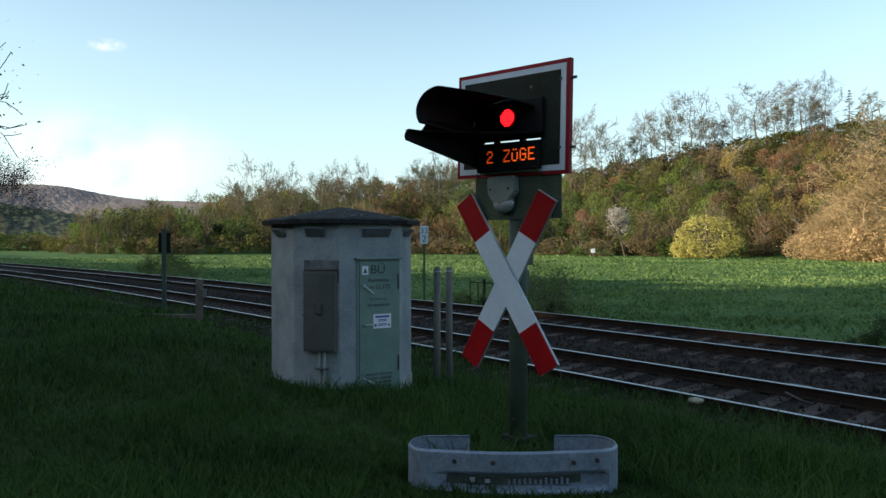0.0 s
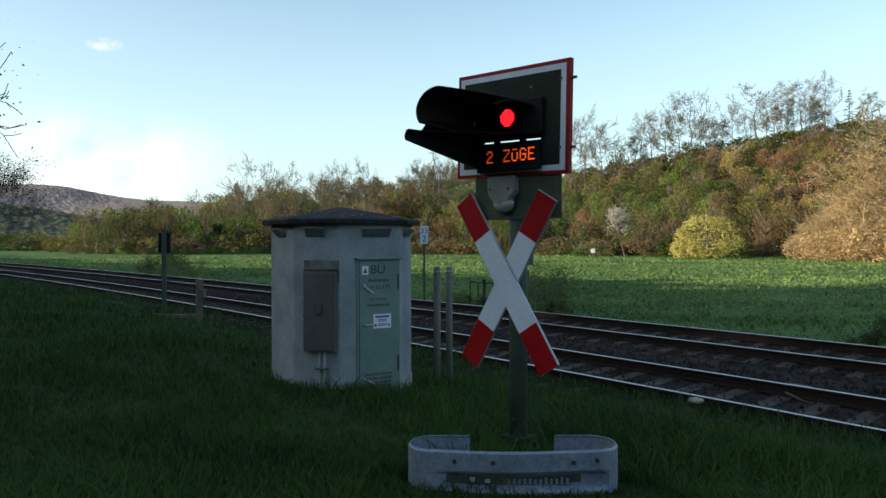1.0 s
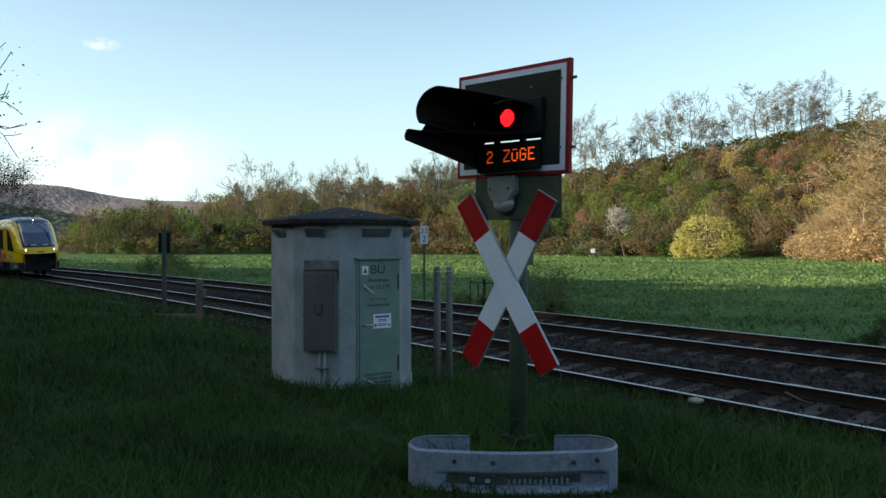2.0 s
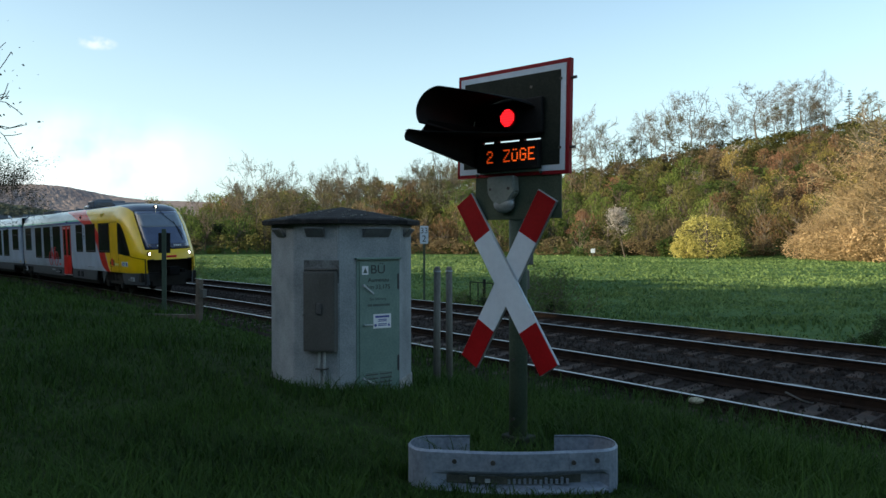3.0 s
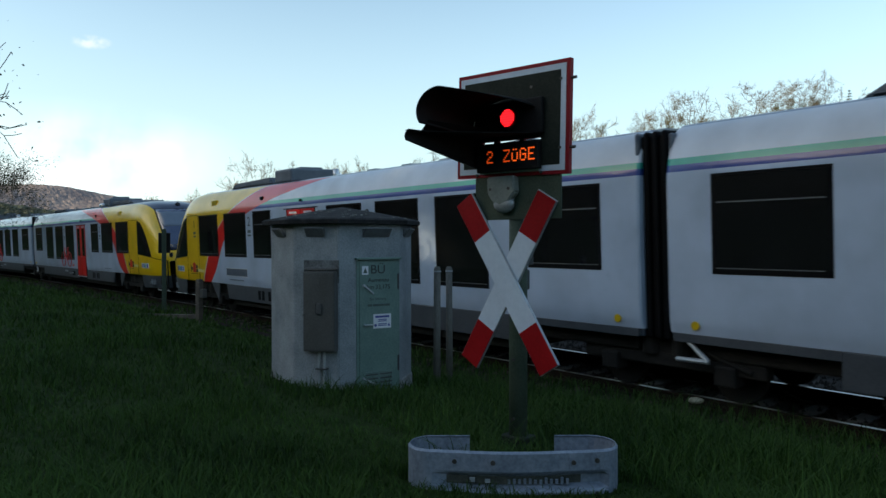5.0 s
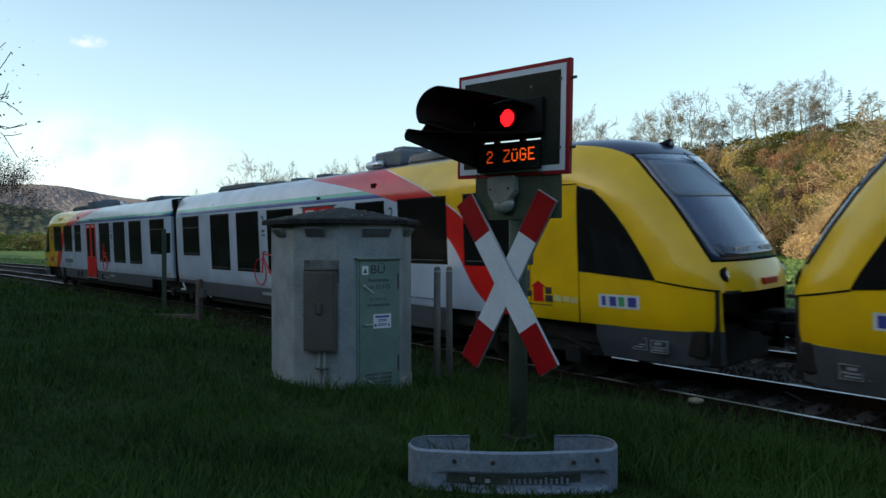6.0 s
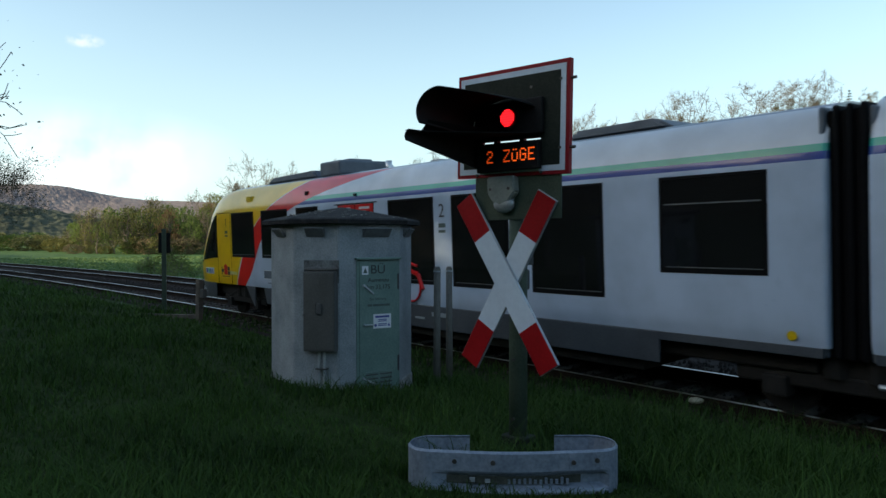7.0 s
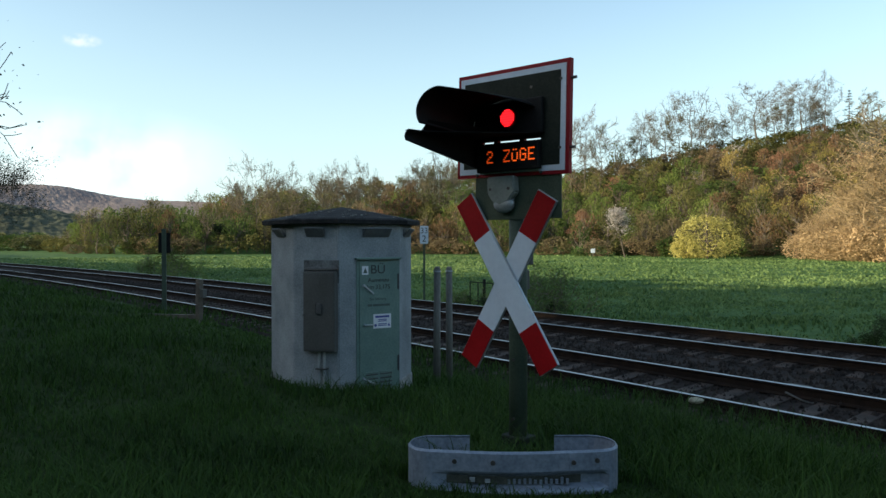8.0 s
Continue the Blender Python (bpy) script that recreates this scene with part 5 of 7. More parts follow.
def grow(rnd, h, levels, kids, wide=1.0, trunk=0.3, thick=0.02, shrink=0.72, up=0.25):
    """A branching skeleton of height about h: pieces and twig tips."""
    segs, tips = [], []

    def go(p, d, length, r, lvl):
        n = 3 if lvl > 0 else 2
        for i in range(n):
            d = (d + Vector((rnd.gauss(0, 0.13), rnd.gauss(0, 0.13), rnd.gauss(0.03, 0.08)))).normalized()
            q = p + d * (length / n)
            segs.append((p, q, r, r * 0.86))
            p, r = q, r * 0.86
            if lvl > 0 and i < n - 1 and rnd.random() < 0.45:
                side(p, d, length * 0.7, r * 0.5, lvl - 1)
        if lvl == 0:
            tips.append(p)
            return
        for k in range(kids if lvl > 1 else max(2, kids - 1)):
            side(p, d, length * shrink * rnd.uniform(0.8, 1.15), r * 0.62, lvl - 1)

    def side(p, d, length, r, lvl):
        a = rnd.uniform(0, 2 * math.pi)
        o = d.orthogonal().normalized()
        o = (o * math.cos(a) + d.cross(o) * math.sin(a))
        ang = radians(rnd.uniform(22, 55))
        nd = d * math.cos(ang) + o * math.sin(ang) * wide
        nd.z += up
        go(p, nd.normalized(), length, r, lvl)
    go(Vector((0, 0, -0.3)), Vector((rnd.gauss(0, 0.04), rnd.gauss(0, 0.04), 1)).normalized(), h * trunk, h * thick, levels)
    top = max(t.z for t in tips)
    k = h / top
    segs = [(p * k, q * k, r0, r1) for p, q, r0, r1 in segs]
    return segs, [t * k for t in tips]


def leaf_mesh(rnd, centres, per, spread, size, flat=0.7, slim=0.45):
    """Small folded leaves or sprays scattered round the given points."""
    verts, faces = [], []
    for c in centres:
        for _ in range(per):
            p = c + Vector((rnd.gauss(0, spread), rnd.gauss(0, spread), rnd.gauss(0, spread * flat)))
            a = Vector((rnd.gauss(0, 1), rnd.gauss(0, 1), rnd.gauss(0, 0.6))).normalized()
            b = a.orthogonal().normalized()
            s = size * rnd.uniform(0.6, 1.4)
            k = len(verts)
            verts += [p - a * s, p + b * s * slim, p + a * s, p - b * s * slim + Vector((0, 0, s * 0.2))]
            faces += [(k, k + 1, k + 2), (k, k + 2, k + 3)]
    return verts, faces


def raw(name, vf, material):
    me = bpy.data.meshes.new(name)
    me.from_pydata([tuple(v) for v in vf[0]], [], vf[1])
    me.materials.append(material)
    me.update()
    return me


L_OLIVE = leafy("olive_spring_leaves", (0.046, 0.056, 0.018), (0.165, 0.158, 0.048))
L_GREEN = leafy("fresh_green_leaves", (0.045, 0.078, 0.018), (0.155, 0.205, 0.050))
L_BROWN = leafy("brownish_buds", (0.095, 0.076, 0.044), (0.24, 0.185, 0.098))
L_BARE = leafy("grey_brown_twig_sprays", (0.075, 0.068, 0.042), (0.17, 0.15, 0.085))
# Brighter copy of the olive leaves, with low sunlight put into the colour.
L_SUNLIT = leafy("sunlit_olive_leaves", (0.115, 0.104, 0.030), (0.335, 0.275, 0.085))
L_RUST = leafy("reddish_brown_buds", (0.10, 0.062, 0.034), (0.25, 0.155, 0.085))
L_TAN = leafy("tan_twigs_and_buds", (0.26, 0.188, 0.10), (0.54, 0.395, 0.215), spread=0.12)
L_GOLD = leafy("yellow_green_willow_leaves", (0.28, 0.25, 0.06), (0.60, 0.53, 0.18), 0.5, spread=0.08)
L_WHITE = leafy("white_blossom", (0.34, 0.30, 0.28), (0.56, 0.52, 0.49), spread=0.2)
L_DARK = leafy("dark_green_leaves", (0.016, 0.028, 0.010), (0.04, 0.06, 0.018))
M_TWIG = mat("grey_brown_twigs", (0.07, 0.06, 0.046), (0.155, 0.13, 0.097), 0.95, 0, 2, 0.3, 15)
M_TWIGTAN = mat("sunny_tan_twigs", (0.19, 0.14, 0.08), (0.34, 0.25, 0.145), 0.95, 0, 2, 0.3, 15)


def template(seed, h, levels, kids, leaf, per, spread, size, bark=None, slim=0.45, fat=0.0, **kw):
    rnd = random.Random(seed)
    segs, tips = grow(rnd, h, levels, kids, **kw)
    segs = [(p, q, max(r0, fat), max(r1, fat)) for p, q, r0, r1 in segs]
    return (raw("trunk", tube_mesh(segs), bark or M_BARK), raw("crown", leaf_mesh(rnd, tips, per, spread, size, 0.7, slim), leaf) if per else None)


TREES = {}


def lumps(seed, h, leaf, bark=None, cards=32, size=0.31, lump=1.5, slim=0.5, levels=2, kids=4, **kw):
    """A leafy tree whose crown is many separate lumps of foliage on the limbs, with gaps between."""
    rnd = random.Random(seed)
    segs, tips = grow(rnd, h, levels, kids, **kw)
    verts, faces = [], []
    for c in tips:
        r = lump * rnd.uniform(0.55, 1.25)
        for _ in range(int(cards * rnd.uniform(0.7, 1.3))):
            d = Vector((rnd.gauss(0, 1), rnd.gauss(0, 1), rnd.gauss(0.25, 0.9))).normalized()
            p = c + Vector((d.x * r, d.y * r, d.z * r * 0.75)) * rnd.uniform(0.7, 1.1)
            nrm = (d + Vector((rnd.gauss(0, 0.45), rnd.gauss(0, 0.45), rnd.gauss(0, 0.45)))).normalized()
            a = nrm.orthogonal().normalized()
            t = rnd.uniform(0, 6.28)
            a = a * math.cos(t) + nrm.cross(a) * math.sin(t)
            b = nrm.cross(a)
            s = size * rnd.uniform(0.6, 1.4)
            k = len(verts)
            verts += [p - a * s, p + b * s * slim, p + a * s, p - b * s * slim + nrm * s * 0.25]
            faces += [(k, k + 1, k + 2), (k, k + 2, k + 3)]
    segs = [q for q in segs if q[2] > 0.045]
    return raw("trunk", tube_mesh(segs, 5), bark or M_BARK), raw("crown", (verts, faces), leaf)


def spring_tree(seed, h, r, leaf, bark=None, cards=1000, size=0.33, slim=0.32, base=0.12):
    """A leafing tree: limbs up through an oval crown of many lumps, with sprays that follow the limbs outwards and up."""
    rnd = random.Random(seed)
    segs = []
    p, rad = Vector((0, 0, -0.4)), h * 0.017
    spine = []
    for k in range(7):
        q = Vector((rnd.gauss(0, 0.10) * k * 0.6, rnd.gauss(0, 0.10) * k * 0.6, h * 0.88 * (k + 1) / 7))
        segs.append((p, q, rad, rad * 0.8))
        spine.append(q)
        p, rad = q, rad * 0.8
    centres = []
    for k in range(30):
        t = rnd.uniform(0.02, 1.0)
        wide = r * math.sin(math.pi * min(1.0, 0.12 + 0.86 * t) ** 0.85) ** 0.6
        a = rnd.uniform(0, 6.28)
        d = wide * rnd.uniform(0.45, 0.92)
        c = Vector((d * math.cos(a), d * math.sin(a), h * (base + (0.93 - base) * t)))
        centres.append((c, r * rnd.uniform(0.22, 0.42)))
        root = spine[max(0, min(6, int(c.z / h * 7) - 2))]
        m = root.lerp(c, 0.5) + Vector((0, 0, -0.05 * h))
        segs += [(root, m, 0.11, 0.08), (m, c, 0.08, 0.045)]
    verts, faces = [], []
    for _ in range(cards):
        c, lr = centres[rnd.randrange(len(centres))]
        d = Vector((rnd.gauss(0, 1), rnd.gauss(0, 1), rnd.gauss(0.3, 0.9))).normalized()
        q = c + d * lr * rnd.uniform(0.55, 1.08)
        ax = (q - Vector((0, 0, h * 0.25))).normalized() + Vector((rnd.gauss(0, 0.45), rnd.gauss(0, 0.45), 0.45 + rnd.gauss(0, 0.4)))
        ax.normalize()
        o = ax.orthogonal().normalized()
        t = rnd.uniform(0, 6.28)
        o = o * math.cos(t) + ax.cross(o) * math.sin(t)
        e = size * rnd.uniform(0.5, 1.4)
        k = len(verts)
        verts += [q - ax * e, q + o * e * slim, q + ax * e, q - o * e * slim + ax.cross(o) * e * 0.2]
        faces += [(k, k + 1, k + 2), (k, k + 2, k + 3)]
    return raw("trunk", tube_mesh(segs, 5), bark or M_BARK), raw("crown", (verts, faces), leaf)


def ridge_tree(seed, h, r, leaf, per, size, low=0.32, bark=None, fat=0.034):
    """A tall tree seen against the sky: a clear stem, limbs that spread into a rounded crown, fine twigs all through it."""
    rnd = random.Random(seed)
    segs, tips = [], []

    def limb(p, d, length, rad, lvl):
        n = 4 if lvl else 1
        for i in range(n):
            d = (d + Vector((rnd.gauss(0, 0.2), rnd.gauss(0, 0.2), 0.05 + rnd.gauss(0, 0.12)))).normalized()
            q = p + d * (length / n)
            segs.append((p, q, max(fat, rad), max(fat, rad * 0.8)))
            p, rad = q, rad * 0.8
            if lvl and i > 0:
                for _ in range(2):
                    a = Vector((rnd.gauss(0, 1), rnd.gauss(0, 1), rnd.gauss(0.2, 0.8))).normalized()
                    limb(p, (d * 0.55 + a * 0.8).normalized(), length * rnd.uniform(0.30, 0.48), rad * 0.55, lvl - 1)
            elif not lvl:
                tips.append(p)
    p, rad = Vector((0, 0, -0.5)), h * 0.019
    n = 12
    for k in range(n):
        q = Vector((p.x + rnd.gauss(0, 0.18), p.y + rnd.gauss(0, 0.18), h * 0.9 * (k + 1) / n))
        segs.append((p, q, rad, rad * 0.9))
        p, rad = q, rad * 0.9
        t = (k + 1) / n
        if t >= low:
            reach = r * math.sqrt(max(0.12, 1 - ((t - 0.62) / 0.48) ** 2))
            for _ in range(2):
                a = rnd.uniform(0, 6.28)
                limb(p, Vector((math.cos(a), math.sin(a), 0.1 + 0.75 * t * t)).normalized(), reach * rnd.uniform(0.65, 1.0), rad * 0.5, 2)
    return raw("trunk", tube_mesh(segs, 5), bark or M_TWIG), raw("crown", leaf_mesh(rnd, tips, per, 0.35, size, 0.7, 0.3), leaf)


for i in range(3):
    TREES["oak", i] = ridge_tree(140 + i, 16, 8.6, L_BARE, 5, 0.13, 0.36)
    TREES["budding", i] = ridge_tree(150 + i, 15, 6.0, L_OLIVE, 6, 0.14, 0.25)
    TREES["olive", i] = spring_tree(110 + i, 13, 4.6, L_OLIVE)
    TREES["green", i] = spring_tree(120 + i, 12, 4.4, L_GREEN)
    TREES["brown", i] = spring_tree(130 + i, 13, 4.4, L_BROWN, slim=0.22, size=0.40)
    TREES["rust", i] = spring_tree(160 + i, 12, 4.2, L_RUST, slim=0.22, size=0.40)
    TREES["bare", i] = template(40 + i, 16, 4, 3, L_BARE, 5, 0.6, 0.45, bark=M_TWIG, slim=0.08, fat=0.055, wide=1.05, trunk=0.30, thick=0.015, up=0.24)
    TREES["sparse", i] = template(50 + i, 15, 3, 4, L_OLIVE, 7, 0.7, 0.28, slim=0.3, fat=0.05, wide=0.85, trunk=0.34, thick=0.015, up=0.32)
    TREES["tan", i] = ridge_tree(60 + i, 9, 5.4, L_TAN, 9, 0.10, 0.06, M_TWIGTAN, 0.022)
    TREES["golden", i] = spring_tree(170 + i, 12, 4.6, L_SUNLIT)
    TREES["bush", i] = lumps(70 + i, 5, L_OLIVE, lump=0.9, size=0.3, cards=16, wide=1.5, trunk=0.16, thick=0.012, up=0.05)
TREES["shade", 0] = lumps(99, 13, L_GREEN, cards=9, size=1.0, lump=1.7, slim=0.7, wide=1.2, trunk=0.3, shrink=0.75)
TREES["blossom", 0] = template(80, 9, 4, 3, L_WHITE, 9, 0.5, 0.16, wide=0.75, trunk=0.16, shrink=0.66, up=0.4)
TREES["dark", 0] = template(85, 9, 3, 4, L_DARK, 14, 0.6, 0.3, wide=0.7, shrink=0.6)
TREES["shrub", 0] = template(90, 2.2, 4, 3, L_GREEN, 9, 0.16, 0.055, bark=M_TWIG, fat=0.007, wide=1.3, trunk=0.12, thick=0.008)
TREES["shrub", 1] = template(91, 2.4, 4, 3, L_GREEN, 8, 0.16, 0.055, bark=M_TWIG, fat=0.007, wide=1.3, trunk=0.12, thick=0.008)
TREES["twiggy", 1] = template(95, 10, 5, 3, L_DARK, 2, 0.3, 0.05, bark=M_BARK, fat=0.012, wide=1.2, trunk=0.16, thick=0.014)
TREES["twiggy", 0] = template(96, 10, 5, 3, L_DARK, 20, 0.42, 0.055, bark=M_BARK, fat=0.012, wide=1.2, trunk=0.16, thick=0.014)
TREES["bramble", 0] = template(92, 0.9, 4, 3, L_DARK, 14, 0.10, 0.035, bark=M_TWIG, wide=1.9, trunk=0.08, thick=0.012, up=-0.05)


def dome(seed, r, h, leaf, n, size):
    """A round, dense crown of hanging sprays, lumpy all over."""
    rnd = random.Random(seed)
    cs = []
    while len(cs) < n:
        d = Vector((rnd.gauss(0, 1), rnd.gauss(0, 1), rnd.gauss(0, 1))).normalized()
        k = 1 + 0.16 * noise.noise(d * 2.6) + 0.10 * noise.noise(d * 6)
        k *= rnd.uniform(0.82, 1.0)
        p = Vector((d.x * r * k, d.y * r * k, h * 0.5 + d.z * h * 0.5 * k))
        if p.z > 0.1:
            cs.append(p)
    return raw("crown", leaf_mesh(rnd, cs, 4, 0.28, size, 0.9), leaf)


TREES["willow", 0] = (TREES["olive", 0][0], dome(5, 6.2, 8.6, L_GOLD, 1200, 0.21))
TREES["willow", 1] = (TREES["olive", 1][0], dome(6, 4.5, 6.2, L_GOLD, 500, 0.26))
TREES["scrub", 0] = (TREES["bush", 0][0], dome(7, 4.0, 5.0, L_OLIVE, 330, 0.3))
TREES["scrub", 1] = (TREES["bush", 1][0], dome(8, 4.0, 4.6, L_GREEN, 330, 0.3))
TREES["scrub", 2] = (TREES["bush", 2][0], dome(9, 4.4, 5.2, L_BROWN, 330, 0.28))
TREES["scrub", 3] = (TREES["bush", 2][0], dome(29, 4.4, 5.4, L_TAN, 600, 0.17))
TREES["cover", 0] = (None, dome(17, 3.6, 4.4, L_OLIVE, 150, 0.36))
TREES["cover", 1] = (None, dome(18, 3.6, 4.2, L_GREEN, 150, 0.36))
TREES["cover", 2] = (None, dome(19, 3.8, 4.6, L_BROWN, 150, 0.36))
LABELS = {"golden": "olive leafing tree on the sunny slope, coloured brighter for the sun", "rust": "reddish brown budding tree on the wooded slope", "oak": "tall bare tree with a rounded crown against the sky", "budding": "tall tree with thin first leaves on the ridge",
          "olive": "olive green spring tree on the wooded slope", "green": "fresh green leafy tree on the wooded slope", "brown": "brownish budding tree on the wooded slope",
          "bare": "tall bare tree standing against the sky", "twiggy": "dark bare twiggy tree beside the line", "sparse": "tall tree with thin first leaves against the sky", "tan": "tan twiggy tree lit by low sun",
          "bush": "rounded olive bush at the meadow's edge", "blossom": "tree in white blossom at the slope's foot", "dark": "dark evergreen tree among the woods",
          "shrub": "thin twiggy shrub beside the far track", "bramble": "low dark bramble beside the far track", "willow": "round yellow-green willow at the meadow's edge", "scrub": "dense rounded scrub at the meadow's edge"}


def tree(kind, i, x, y, scale, turn, sx=1.0, group="woods round the meadow", z=None):
    """One tree or bush that stands on the ground."""
    t = new("bush" if kind in ("bush", "shrub", "bramble", "scrub") else "tree")
    t.empty_display_size = 0.5
    zz = (ground_z(x, y) if z is None else z) - 0.12
    t.matrix_world = Matrix.Translation((x, y, zz)) @ Matrix.Rotation(turn, 4, "Z") @ Matrix.Diagonal((scale * sx, scale * sx, scale, 1))
    tagged(t, LABELS[kind], "bush" if t.name.startswith("bush") else "tree", group)
    trunk, crown = TREES[kind, i]
    for nm, me in (("trunk", trunk), ("crown", crown)):
        if me:
            o = new(nm, me)
            o.parent = t
    return t


def joined(name, spots, label):
    """Many trees as one object, for a wood in which they cannot be counted."""
    slots = {}
    for kind, i, x, y, s, turn, sx in spots:
        m = np.array(Matrix.Translation((x, y, ground_z(x, y) - 0.12)) @ Matrix.Rotation(turn, 4, "Z") @ Matrix.Diagonal((s * sx, s * sx, s, 1)))
        for me in TREES[kind, i]:
            if me:
                slots.setdefault(me.name, (me, []))[1].append(m)
    verts, loops, starts, mats, tones, used = [], [], [], [], [], []
    rnd = random.Random(len(spots))
    nv = nl = 0
    for me, ms in slots.values():
        co = np.empty(len(me.vertices) * 3)
        me.vertices.foreach_get("co", co)
        co = co.reshape(-1, 3)
        li = np.empty(len(me.loops), np.int32)
        me.loops.foreach_get("vertex_index", li)
        st = np.empty(len(me.polygons), np.int32)
        me.polygons.foreach_get("loop_start", st)
        if me.materials[0] not in used:
            used.append(me.materials[0])
        k = used.index(me.materials[0])
        for m in ms:
            verts.append(co @ m[:3, :3].T + m[:3, 3])
            loops.append(li + nv)
            starts.append(st + nl)
            mats.append(np.full(len(st), k, np.int32))
            tones.append(np.full(len(co), rnd.random()))
            nv += len(co)
            nl += len(li)
    out_me = bpy.data.meshes.new(name)
    out_me.vertices.add(nv)
    out_me.vertices.foreach_set("co", np.concatenate(verts).reshape(-1))
    out_me.loops.add(nl)
    out_me.loops.foreach_set("vertex_index", np.concatenate(loops))
    st = np.concatenate(starts)
    out_me.polygons.add(len(st))
    out_me.polygons.foreach_set("loop_start", st)
    for mm in used:
        out_me.materials.append(mm)
    out_me.polygons.foreach_set("material_index", np.concatenate(mats))
    out_me.attributes.new("tone", "FLOAT", "POINT").data.foreach_set("value", np.concatenate(tones))
    out_me.update(calc_edges=True)
    tagged(new(name, out_me), label, "woods", "", "stuff")


def polar(px, depth):
    """A place by its bearing from the camera (as a slope to the right of the view's line) and its depth along it."""
    f = Vector((-math.sin(TURN), math.cos(TURN)))
    r = Vector((math.cos(TURN), math.sin(TURN)))
    p = f * depth + r * (depth * px)
    return p.x, p.y


def side_of(x):
    return (x - 784) / 1243.5


